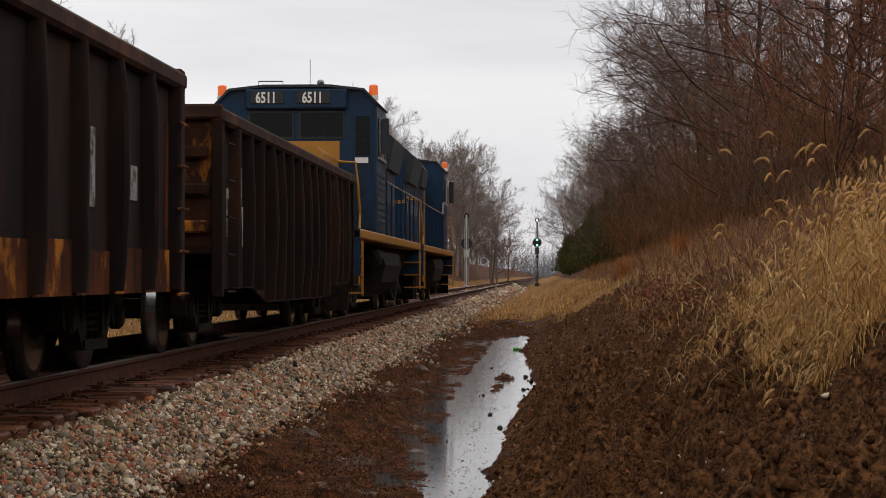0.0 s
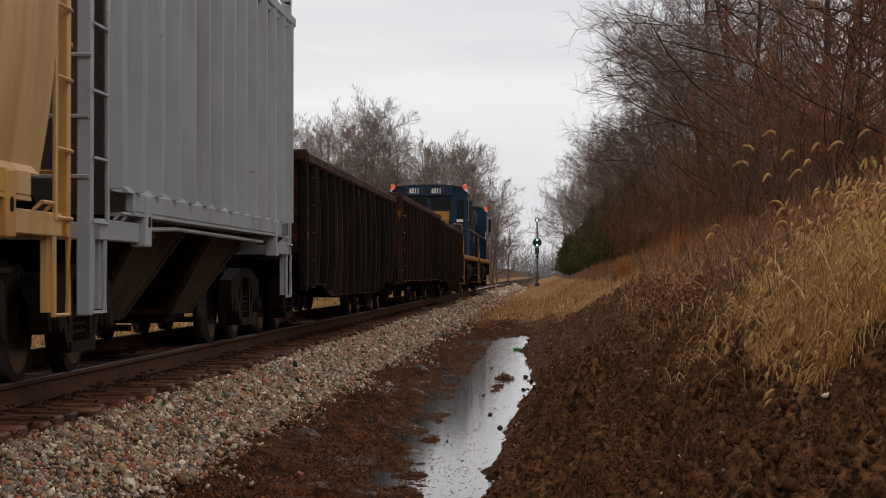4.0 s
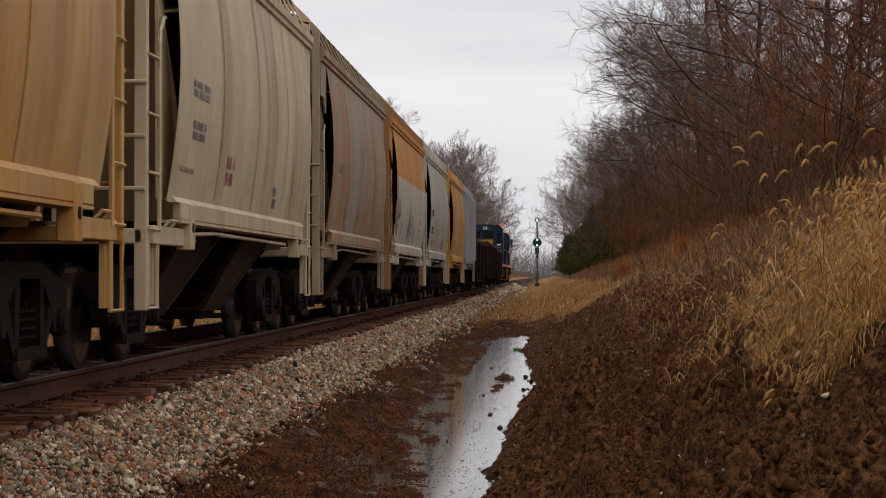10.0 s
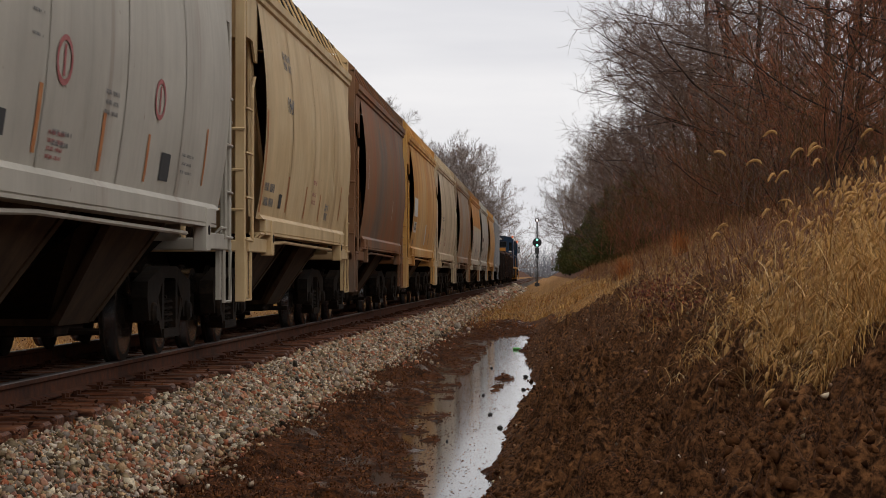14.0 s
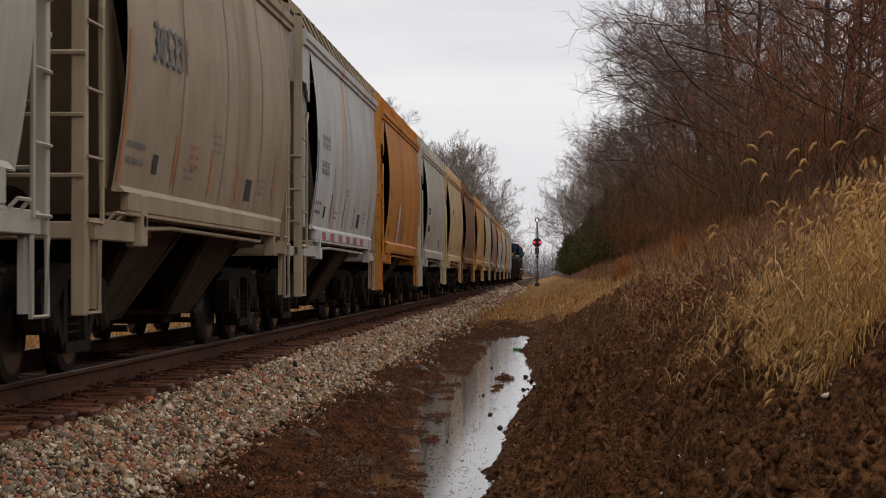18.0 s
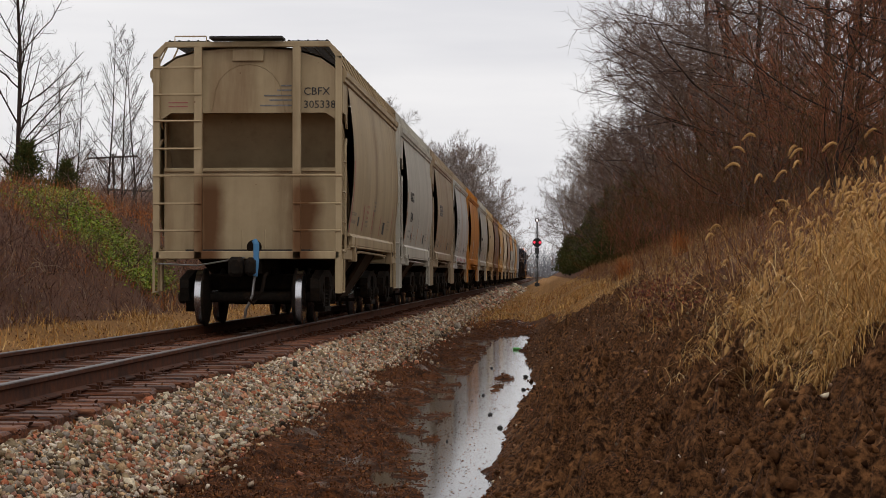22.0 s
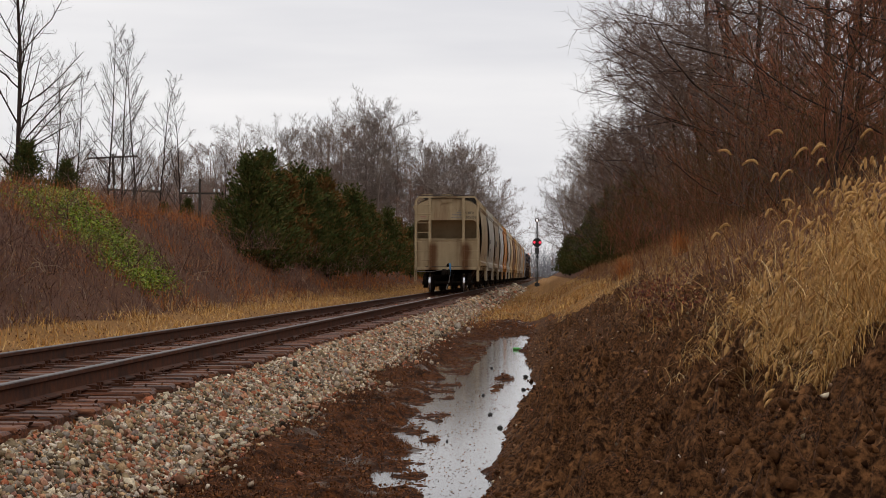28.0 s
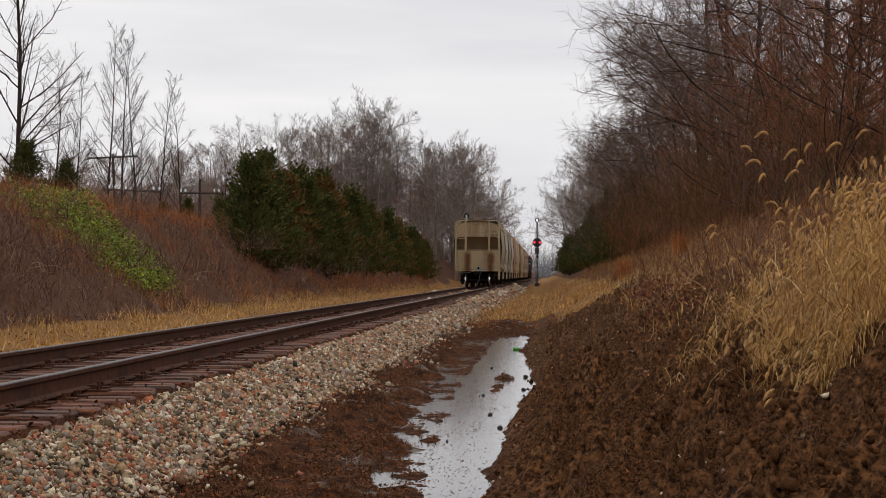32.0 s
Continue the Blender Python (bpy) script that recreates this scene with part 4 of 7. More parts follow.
        for ya in (0.0, HB):
            part("roof_grab", Shape().pipe([(-1.1, ya, 4.29), (-1.1, ya, 4.37), (-0.62, ya, 4.37), (-0.62, ya, 4.29)], 0.012, 5), post_mat, car)
    side_z = lambda z: float(np.interp(z, [p[1] for p in prof[:13]], [p[0] for p in prof[:13]]))
    for kind, y, z, w, h, mat in marks:  # y from the trailing end
        slope = (side_z(z + 0.2) - side_z(z - 0.2)) / 0.4
        lean = math.degrees(math.atan(slope))
        x = side_z(z) + 0.016
        if kind == "bar" and mat in (GREY_MARK, BLUE_MARK, RED_MARK) and w >= 0.25:
            # lines of lettering too small to read, as rows of plain bars
            lines = 1 if h < 0.12 else (2 if h <= 0.3 else 3)
            ch = h / lines * (0.8 if lines > 1 else 1.0)
            cw = max(0.016, ch * 0.30)
            count = max(3, int(w / (cw * 2.4)))
            sh = Shape()
            for r in range(lines):
                for i in range(count):
                    if (i * 5 + r * 3) % 7 == 4:
                        continue
                    yy, zz = y - w / 2 + w * (i + 0.5) / count, z - h / 2 + h * (r + 0.5) / lines
                    xa, xb = side_z(zz - ch / 2) + 0.006, side_z(zz + ch / 2) + 0.006
                    hw = cw * (0.55, 0.9, 0.45, 0.75)[(i * 7 + r) % 4]
                    sh.add([(xa, yy - hw, zz - ch / 2), (xa, yy + hw, zz - ch / 2), (xb, yy + hw, zz + ch / 2), (xb, yy - hw, zz + ch / 2)], [(0, 1, 2, 3)])
            part("stencil", sh, mat, car)
            continue
        if kind == "bar":
            sh = Shape()
            n = max(1, int(h / 0.12))
            for i in range(n):
                za, zb = z - h / 2 + h * i / n, z - h / 2 + h * (i + 1) / n
                xa, xb = side_z(za) + 0.006, side_z(zb) + 0.006
                sh.add([(xa, y - w / 2, za), (xa, y + w / 2, za), (xb, y + w / 2, zb), (xb, y - w / 2, zb)], [(0, 1, 2, 3)])
            part("side_mark", sh, mat, car)
        elif kind == "ring":
            sh = Shape()
            n = 20
            vv = []
            for r in (0.5, 0.38):
                for i in range(n):
                    a = 2 * math.pi * i / n
                    zz = z + h * r * math.sin(a)
                    vv.append((side_z(zz) + 0.007, y + w * r * math.cos(a), zz))
            sh.add(vv, [(i, (i + 1) % n, n + (i + 1) % n, n + i) for i in range(n)])
            part("side_mark", sh, mat, car)
        else:
            t = part("lettering", text_mesh(kind, h, mat, 0.001), None, car, "lettering that reads " + kind)
            t.matrix_basis = pose(x, y, z - h * 0.35, 90, 0, 90) @ pose(0, 0, 0, lean) @ Matrix.Diagonal((1.25, 1, 1, 1))
    if last:
        for txt, z in (("CBFX", 3.49), ("305338", 3.29)):
            t = part("lettering", text_mesh(txt, 0.165, LETTER, 0.0), None, car, "lettering that reads " + txt)
            t.matrix_basis = pose(0.84, 0.130, z, 90)
        for z, w in ((3.62, 0.16), (3.55, 0.22), (3.47, 0.42), (3.40, 0.34), (3.32, 0.48)):
            part("stencil", Shape().box(0.66 - w, 0.66, 0.132, 0.138, z, z + 0.022), GREY_MARK, car)
        for z in (3.37, 3.31):
            part("stencil", Shape().box(-1.22, -0.92, 0.132, 0.138, z, z + 0.016), RED_MARK, car)
        part("end_hatch", Shape().box(-0.24, 0.24, 0.09, 0.14, 4.0, 4.19, 0.01), end, car)
        arch = [(0.52 * math.cos(a * math.pi / 12), 3.44 + 0.52 * math.sin(a * math.pi / 12)) for a in range(13)]
        part("end_seam", Shape().pipe([(x, 0.140, z) for x, z in [(0.56, 3.24)] + arch + [(-0.56, 3.24)]], 0.010, 4), end, car)
        part("hose_bracket", Shape().turn([(0, 0.11), (0.10, 0.11)], (0.10, 0.02, 1.18), "y", 14), BLACK, car)
        part("hose_strap", Shape().pipe([(0.14, -0.16, 1.27), (0.17, -0.20, 1.22), (0.17, -0.22, 0.95), (0.15, -0.24, 0.74)], 0.045, 8), HOSE_BLUE, car, "blue end-of-train hose at the coupler")
        part("trailing_hose", Shape().pipe([(0.15, -0.24, 0.74), (0.12, -0.26, 0.45), (0.02, -0.24, 0.24), (0.0, -0.22, 0.12)], 0.022, 6), STEEL, car)
        for xx in (-0.12, 0.24):
            part("release_rod", Shape().rod((xx, 0.30, 1.12), (xx, 0.30, 1.45), 0.012, 5), end, car)
    return car


def gondola(label, body, band=None, length=15.6, posts=13, top=2.2, belly=0.45, marks=()):
    """An open gondola; belly: how low the sides hang between the trucks."""
    car = tagged(new("gondola_car"), label, "gondola car", "freight cars of the train")
    w, z0, ze = 1.42, 0.98, 0.62
    dents = random.Random(len(label))
    edge = [(0.1, ze), (2.7, ze), (3.3, (ze + belly) / 2), (3.9, belly), (length - 3.9, belly), (length - 3.3, (ze + belly) / 2), (length - 2.7, ze), (length - 0.1, ze)]
    for s in (-1, 1):
        part("side_wall", Shape().prism(edge + [(length - 0.1, top), (0.1, top)], *sorted((s * w, s * (w - 0.03))), axis="x"), body, car)
        part("top_chord", Shape().box(*sorted((s * (w - 0.04), s * (w + 0.10))), 0.04, length - 0.04, top - 0.02, top + 0.13, 0.03), CHORD, car, "red-brown top chord")
        if band:
            for k in range(posts - 1):
                ya, yb = 0.30 + (length - 0.6) * k / (posts - 1), 0.30 + (length - 0.6) * (k + 1) / (posts - 1)
                part("lower_band", Shape().box(*sorted((s * (w + 0.002), s * (w + 0.012))), ya + 0.01, yb - 0.01, belly, belly + dents.uniform(0.30, 0.40)), band, car, "worn orange-painted lower band")
        for k in range(posts):
            y = 0.30 + (length - 0.6) * k / (posts - 1) + (0.80 if k == 0 and not band else -0.80 if k == posts - 1 and not band else 0)
            zb = float(np.interp(y, [p[0] for p in edge], [p[1] for p in edge])) + 0.02
            sp = Shape()
            rows = 6
            bow = dents.uniform(0.0, 0.05)
            ring = []
            for i in range(rows + 1):
                u = i / rows
                z = zb + (top - 0.01 - zb) * u
                o = bow * math.sin(math.pi * u) + dents.uniform(-0.008, 0.008)
                dy = dents.uniform(-0.012, 0.012)
                ring += [(s * (w - 0.01), y - 0.115 + dy, z), (s * (w + 0.07 + o), y - 0.075 + dy, z), (s * (w + 0.095 + o), y - 0.03 + dy, z), (s * (w + 0.095 + o), y + 0.03 + dy, z), (s * (w + 0.07 + o), y + 0.075 + dy, z), (s * (w - 0.01), y + 0.115 + dy, z)]
            fs = [(6 * i + j, 6 * i + j + 1, 6 * i + j + 7, 6 * i + j + 6) for i in range(rows) for j in range(5)]
            sp.add(ring, fs + [(5, 4, 3, 2, 1, 0), tuple(6 * rows + j for j in range(6))])
            part("side_post", sp, body, car, smooth=True)
    for ya, d in ((0.1, 1), (length - 0.1, -1)):
        part("end_wall", Shape().box(-w, w, *sorted((ya, ya + d * 0.04)), z0, top + 0.06), RUST_ORANGE, car, "bright rusty end wall")
        for z in (1.15, 1.5, 1.85):
            part("end_rib", Shape().box(-w + 0.05, w - 0.05, *sorted((ya - d * 0.07, ya)), z, z + 0.12, 0.02), RUST_ORANGE, car)
        part("end_chord", Shape().box(-w - 0.08, w + 0.08, *sorted((ya - d * 0.08, ya + d * 0.08)), top + 0.02, top + 0.16, 0.02), CHORD, car)
        for sx in (-1, 1):
            part("corner_post", Shape().box(*sorted((sx * (w - 0.02), sx * (w + 0.08))), *sorted((ya - d * 0.06, ya + d * 0.10)), 0.55, top, 0.01), RUST_ORANGE if band else body, car)
            for z in (0.6, 0.95, 1.3, 1.65, 2.0):
                part("side_rung", Shape().rod((sx * (w + 0.12), ya + d * 0.02, z), (sx * (w + 0.12), ya + d * 0.48, z), 0.014, 5), band or body, car)
        for z in (1.0, 1.35, 1.7, 2.0):
            part("grab_iron", Shape().rod((-d * 1.35, ya - d * 0.12, z), (-d * 0.9, ya - d * 0.12, z), 0.014, 5), band or body, car)
        coupler(car, ya - d * 0.02, -d)
        truck(car, ya + d * 1.55)
    part("floor", Shape().box(-w, w, 0.1, length - 0.1, z0 - 0.02, z0 + 0.05), body, car)
    part("centre_sill", Shape().box(-0.25, 0.25, 0.1, length - 0.1, 0.72, z0 - 0.02), BLACK, car)
    for k in range(5):
        y = 3.4 + (length - 6.8) * k / 4
        part("cross_bearer", Shape().prism([(-1.38, z0 - 0.02), (1.38, z0 - 0.02), (1.3, z0 - 0.14), (0.3, 0.66), (-0.3, 0.66), (-1.3, z0 - 0.14)], y - 0.06, y + 0.06), BLACK, car)
    if not band and length > 15:
        # chalk rings scrawled on the flat end panel
        for cy, cz, ry, rz in ((0.62, 1.52, 0.24, 0.20), (0.72, 1.22, 0.20, 0.13), (0.50, 0.86, 0.14, 0.10)):
            n = 18
            vv = [(w + 0.008, cy + ry * f * math.cos(2 * math.pi * i / n), cz + rz * f * math.sin(2 * math.pi * i / n)) for f in (1.0, 0.84) for i in range(n)]
            part("chalk_scrawl", Shape().add(vv, [(i, i + 1, n + i + 1, n + i) for i in range(n - 3)]), FADED, car, "loose chalk-white scrawl")
    for y, z, ww, h, mat in marks:
        part("side_mark", Shape().box(w + 0.002, w + 0.006, y - ww / 2, y + ww / 2, z - h / 2, z + h / 2), mat, car)
    return car
def run(t):
    """Where the trailing end of the train stands at t seconds."""
    return float(np.interp(t, [0, 25, 28, 32], [-206.5, 65.2, 97.2, 139.2]))


BLUE = material("dark blue engine paint", (0.005, 0.020, 0.048), (0.009, 0.033, 0.072), 0.42, 0, 2.5, (0.008, 0.014, 0.022), 1.2, 0.05, vary=0.0, spec=0.2)
YELLOW = material("yellow engine paint", (0.33, 0.135, 0.005), (0.40, 0.17, 0.008), 0.5, 0, 3, (0.25, 0.11, 0.01), 1.5, 0.05, vary=0.0)
ENGINE_ROOF = material("sooty engine roof", (0.010, 0.015, 0.020), (0.022, 0.028, 0.032), 0.7, 0, 4, None, 1, 0.2, vary=0)
GLASS = material("dark cab glass", (0.004, 0.005, 0.006), (0.006, 0.007, 0.008), 0.25, 0, 3, None, 1, 0, vary=0, spec=0.15)
BEACON = plain("orange beacon lens", (0.75, 0.13, 0.02), 0.35, 0, 0.35)
LAMP = plain("lit headlamp", (1.0, 0.82, 0.55), 0.4, 0, 4.0)
BOARD = plain("black number board", (0.008, 0.008, 0.009), 0.5)


def locomotive(label):
    """A four-axle road switcher, cab towards its origin end."""
    L = 16.9
    e = tagged(new("locomotive"), label, "locomotive", "engines of the train")
    part("frame_sill", Shape().box(-1.48, 1.48, 0.0, L, 1.36, 1.52, 0.02), YELLOW, e, "yellow side sill")
    part("underframe", Shape().box(-1.1, 1.1, 0.1, L - 0.1, 0.95, 1.32), BLACK, e)
    for ya, d in ((0.0, 1), (L, -1)):
        pl = Shape().box(-1.48, 1.48, *sorted((ya, ya + d * 0.06)), 0.75, 1.52)
        part("pilot_plate", pl, BLUE, e)
        part("snow_plough", Shape().prism([(ya - d * 0.22, 0.18), (ya - d * 0.05, 0.75), (ya + d * 0.02, 0.75), (ya + d * 0.02, 0.18)], -1.3, 1.3, "x"), BLACK, e)
        coupler(e, ya, -d)
        for s in (-1, 1):
            for k, z in enumerate((0.45, 0.75, 1.05)):
                part("step", Shape().box(*sorted((s * 1.10, s * 1.5)), *sorted((ya + d * 0.1, ya + d * 0.42)), z, z + 0.03), YELLOW, e)
            part("step_side", Shape().box(*sorted((s * 1.46, s * 1.50)), *sorted((ya + d * 0.42, ya + d * 0.46)), 0.42, 1.32), YELLOW, e)
            part("grab_rail", Shape().pipe([(s * 1.46, ya + d * 0.05, 0.6), (s * 1.46, ya + d * 0.05, 1.35), (s * 1.46, ya + d * 0.25, 1.75), (s * 1.44, ya + d * 0.08, 2.25), (s * 1.40, ya + d * 0.08, 2.60), (s * 1.1, ya + d * 0.08, 2.62)], 0.02, 6), YELLOW, e)
        part("end_rail", Shape().pipe([(-1.1, ya + d * 0.08, 2.55), (-0.3, ya + d * 0.08, 2.5), (0.3, ya + d * 0.08, 2.5), (1.1, ya + d * 0.08, 2.55)], 0.018, 6), YELLOW, e)
    # nose and cab
    part("nose", Shape().prism([(-0.76, 1.52), (0.76, 1.52), (0.76, 2.82), (0.62, 2.94), (-0.62, 2.94), (-0.76, 2.82)], 1.15, 3.85), YELLOW, e, "yellow low nose")
    part("nose_door", Shape().box(-0.70, -0.20, 1.12, 1.15, 1.6, 2.8, 0.01), BLUE, e)
    cab_prof = [(-1.45, 1.52), (1.45, 1.52), (1.45, 3.86), (1.22, 4.10), (0.6, 4.16), (-0.6, 4.16), (-1.22, 4.10), (-1.45, 3.86)]
    cab = part("cab", Shape().prism(cab_prof, 3.80, 5.95), BLUE, e)
    part("cab_roof", Shape().prism([(-1.50, 3.85), (-1.23, 4.13), (-0.6, 4.20), (0.6, 4.20), (1.23, 4.13), (1.50, 3.85), (1.46, 3.84), (1.21, 4.09), (0.6, 4.15), (-0.6, 4.15), (-1.21, 4.09), (-1.46, 3.84)], 3.70, 6.02), ENGINE_ROOF, cab)
    part("cab_front_panel", Shape().box(-0.78, 0.78, 3.77, 3.80, 2.80, 3.18, 0.004), YELLOW, cab, "yellow panel under the windshield")
    part("number_panel", Shape().box(-0.92, 0.92, 3.66, 3.80, 3.75, 4.12, 0.03), BLUE, cab)
    for x in (-0.82, 0.02):
        part("number_board", Shape().box(x, x + 0.60, 3.645, 3.665, 3.85, 4.08, 0.006), BOARD, cab)
        t = part("lettering", text_mesh("6511", 0.27, LETTER_WHITE, 0.008), None, cab, "white number 6511")
        t.matrix_basis = pose(x + 0.09, 3.641, 3.868, 90) @ Matrix.Diagonal((0.70, 1, 1, 1))
    for x0, x1, z0 in ((-0.84, -0.08, 3.26), (0.08, 0.84, 3.26)):
        fr = part("window_frame", Shape().box(x0 - 0.04, x1 + 0.04, 3.775, 3.80, z0 - 0.04, 3.73, 0.005), BOARD, cab)
        part("windshield", Shape().box(x0, x1, 3.765, 3.775, z0, 3.69), GLASS, fr)
    for s in (-1, 1):
        x0, x1 = sorted((s * 1.02, s * 1.38))
        d = part("cab_door", Shape().box(x0, x1, 3.78, 3.80, 1.6, 3.76, 0.005), BLUE, cab)
        part("door_window", Shape().box(x0 + 0.05, x1 - 0.05, 3.77, 3.782, 2.92, 3.63), GLASS, d)
        sw = part("side_window", Shape().box(*sorted((s * 1.45, s * 1.462)), 4.15, 5.6, 2.92, 3.62, 0.004), GLASS, cab)
        part("window_rail", Shape().box(*sorted((s * 1.45, s * 1.49)), 4.05, 5.7, 2.86, 2.91).box(*sorted((s * 1.45, s * 1.49)), 4.85, 4.9, 2.88, 3.68), STEEL, sw)
        part("mirror", Shape().box(*sorted((s * 1.52, s * 1.66)), 3.98, 4.02, 2.95, 3.6, 0.01), ENGINE_ROOF, cab)
        b = part("beacon", Shape().turn([(0, 0.09), (0.07, 0.09), (0.08, 0.075)], (s * 1.38, 3.95, 3.94), "z", 12), LETTER_WHITE, cab)
        part("beacon_lens", Shape().turn([(0.08, 0.085), (0.25, 0.080), (0.27, 0.05)], (s * 1.38, 3.95, 3.94), "z", 12), BEACON, b, "orange beacon lens", smooth=True)
        part("plate", Shape().box(s * 1.18 - 0.12, s * 1.18 + 0.12, 3.765, 3.775, 2.78, 2.88), LETTER_WHITE, cab)
    part("headlamp", Shape().turn([(0, 0.12), (-0.05, 0.12)], (0, 1.14, 2.8), "y", 16), BOARD, e)
    part("horn", Shape().turn([(0, 0.03), (0.3, 0.07)], (0.35, 4.3, 4.30), "y", 10).rod((0.35, 4.4, 4.16), (0.35, 4.4, 4.30), 0.02), STEEL, cab)
    part("antenna", Shape().rod((0.2, 4.2, 4.16), (0.2, 4.2, 4.7), 0.008, 4), STEEL, cab)
    part("roof_rack", Shape().pipe([(-0.75, 4.2, 4.18), (-0.75, 4.2, 4.30), (-0.3, 4.2, 4.30), (-0.3, 4.2, 4.18)], 0.014, 5), STEEL, cab)
    # long hood
    hood = part("long_hood", Shape().prism([(-0.92, 1.52), (0.92, 1.52), (0.92, 3.72), (0.74, 3.88), (-0.74, 3.88), (-0.92, 3.72)], 5.95, 15.9), BLUE, e)
    part("yellow_stripe", Shape().box(0.92, 0.93, 6.6, 7.15, 1.6, 3.7).box(-0.93, -0.92, 6.6, 7.15, 1.6, 3.7), YELLOW, hood)
    part("air_box", Shape().prism([(-1.05, 3.2), (1.05, 3.2), (1.12, 3.7), (0.92, 3.95), (-0.92, 3.95), (-1.12, 3.7)], 8.2, 10.4), ENGINE_ROOF, hood)
    part("radiator", Shape().prism([(-1.05, 3.1), (1.05, 3.1), (1.18, 3.75), (0.92, 3.98), (-0.92, 3.98), (-1.18, 3.75)], 12.2, 15.6), ENGINE_ROOF, hood)
    for k in range(3):
        part("fan", Shape().turn([(0, 0.56), (0.16, 0.56), (0.18, 0.5)], (0, 12.9 + 1.12 * k, 3.96), "z", 20), ENGINE_ROOF, hood, smooth=True)
    part("exhaust_stack", Shape().box(-0.3, 0.3, 10.8, 11.6, 3.85, 4.12, 0.03), ENGINE_ROOF, hood)
    for s in (-1, 1):
        for k in range(11):
            y = 7.4 + 0.74 * k
            dr = part("hood_door", Shape().box(*sorted((s * 0.92, s * 0.945)), y, y + 0.68, 1.75, 3.25, 0.006), BLUE, hood)
            part("door_handle", Shape().box(*sorted((s * 0.945, s * 0.97)), y + 0.06, y + 0.10, 2.35, 2.6), STEEL, dr)
        for k in range(8):
            part("louvre", Shape().box(*sorted((s * 1.36, s * 1.46)), 4.0, 5.7, 1.72 + 0.12 * k, 1.79 + 0.12 * k, 0.01), BLUE if s < 0 else ENGINE_ROOF, cab)
        post = [0.5] + [6.3 + 1.42 * k for k in range(7)] + [L - 0.3]
        for y in post[1:]:
            part("stanchion", Shape().rod((s * 1.44, y, 1.52), (s * 1.44, y, 2.55), 0.018, 5), BLUE, e)
        part("side_handrail", Shape().pipe([(s * 1.44, 6.1, 2.9), (s * 1.44, 6.3, 2.55), (s * 1.44, L - 0.3, 2.55)], 0.02, 6), STEEL, e)
        part("air_reservoir", Shape().turn([(0, 0.10), (0.08, 0.19), (1.6, 0.19), (1.68, 0.10)], (s * 1.22, 5.2, 1.08), "y", 14), GREASE, e, smooth=True)
        part("marker_lamp", Shape().turn([(0, 0.05), (-0.03, 0.05)], (s * 0.62 + 0.5, -0.01, 1.35), "y", 10), LAMP, e)
    tank = [(-1.38, 1.20), (1.38, 1.20), (1.44, 0.95), (1.36, 0.62), (1.0, 0.34), (-1.0, 0.34), (-1.36, 0.62), (-1.44, 0.95)]
    part("fuel_tank", Shape().prism(tank, 6.0, 10.6), GREASE, e)
    truck(e, 3.3, 2.74)
    truck(e, L - 3.3, 2.74)
    return e
CREAM = painted("cream car paint", (0.55, 0.42, 0.26), (0.66, 0.53, 0.36), amount=0.28)
WHITE_GREY = painted("off-white car paint", (0.44, 0.405, 0.335), (0.53, 0.49, 0.41), amount=0.12)
RIB_GREY = painted("light grey car paint", (0.33, 0.335, 0.34), (0.40, 0.405, 0.41), amount=0.1)
GOLD = painted("faded gold car paint", (0.55, 0.275, 0.07), (0.66, 0.37, 0.115), amount=0.55, rust=(0.42, 0.13, 0.022), patch=(0.62, 0.41, 0.19))
FADED_WHITE = material("faded white stencil", (0.36, 0.34, 0.30), (0.46, 0.44, 0.40), 0.8, 0, 12, None, 1, 0)
PEACH_MARK = material("brown-orange stencil", (0.34, 0.15, 0.05), (0.44, 0.21, 0.08), 0.75, 0, 8, None, 1, 0)
POST_BROWN = painted("rust-brown post paint", (0.28, 0.14, 0.055), (0.40, 0.22, 0.10), amount=0.5)
PEACH = painted("orange-stained cream paint", (0.52, 0.46, 0.36), (0.60, 0.53, 0.42), amount=0.15, top=(0.60, 0.28, 0.08), split=2.75, rust=(0.33, 0.13, 0.04))
RUSTY = painted("rust-streaked grey paint", (0.30, 0.235, 0.165), (0.39, 0.315, 0.235), amount=0.85, rust=(0.40, 0.155, 0.035), patch=(0.36, 0.31, 0.25))
BROWN = painted("faded brown car paint", (0.21, 0.095, 0.040), (0.28, 0.15, 0.08), amount=0.8, rust=(0.30, 0.095, 0.025), patch=(0.145, 0.12, 0.095))
TAN = painted("pale tan car paint", (0.58, 0.40, 0.20), (0.68, 0.51, 0.29), amount=0.2, rust=(0.30, 0.16, 0.06))
ORANGE = painted("orange car paint", (0.50, 0.19, 0.035), (0.58, 0.25, 0.05), amount=0.45, rust=(0.26, 0.08, 0.02))
BEIGE = painted("drab beige car paint", (0.32, 0.24, 0.155), (0.42, 0.325, 0.22), amount=0.3)
LAST = painted("drab cream car paint", (0.38, 0.285, 0.165), (0.46, 0.35, 0.21), amount=0.35, rust=(0.13, 0.055, 0.02), drips=True)
PALE_STREAK = painted("pale grey paint with orange streaks", (0.50, 0.49, 0.46), (0.58, 0.57, 0.54), amount=0.42, rust=(0.45, 0.22, 0.09))
GONDOLA = material("dark brown gondola steel", (0.006, 0.003, 0.002), (0.018, 0.0075, 0.004), 0.85, 0, 2.2, (0.055, 0.019, 0.007), 0.9, 0.4, (1, 1, 0.3), spec=0.15, stain_range=(0.52, 0.72))
CHORD = material("red-brown top chord", (0.022, 0.0095, 0.006), (0.048, 0.020, 0.013), 0.85, 0, 4, (0.12, 0.045, 0.02), 1.5, 0.4, spec=0.2)
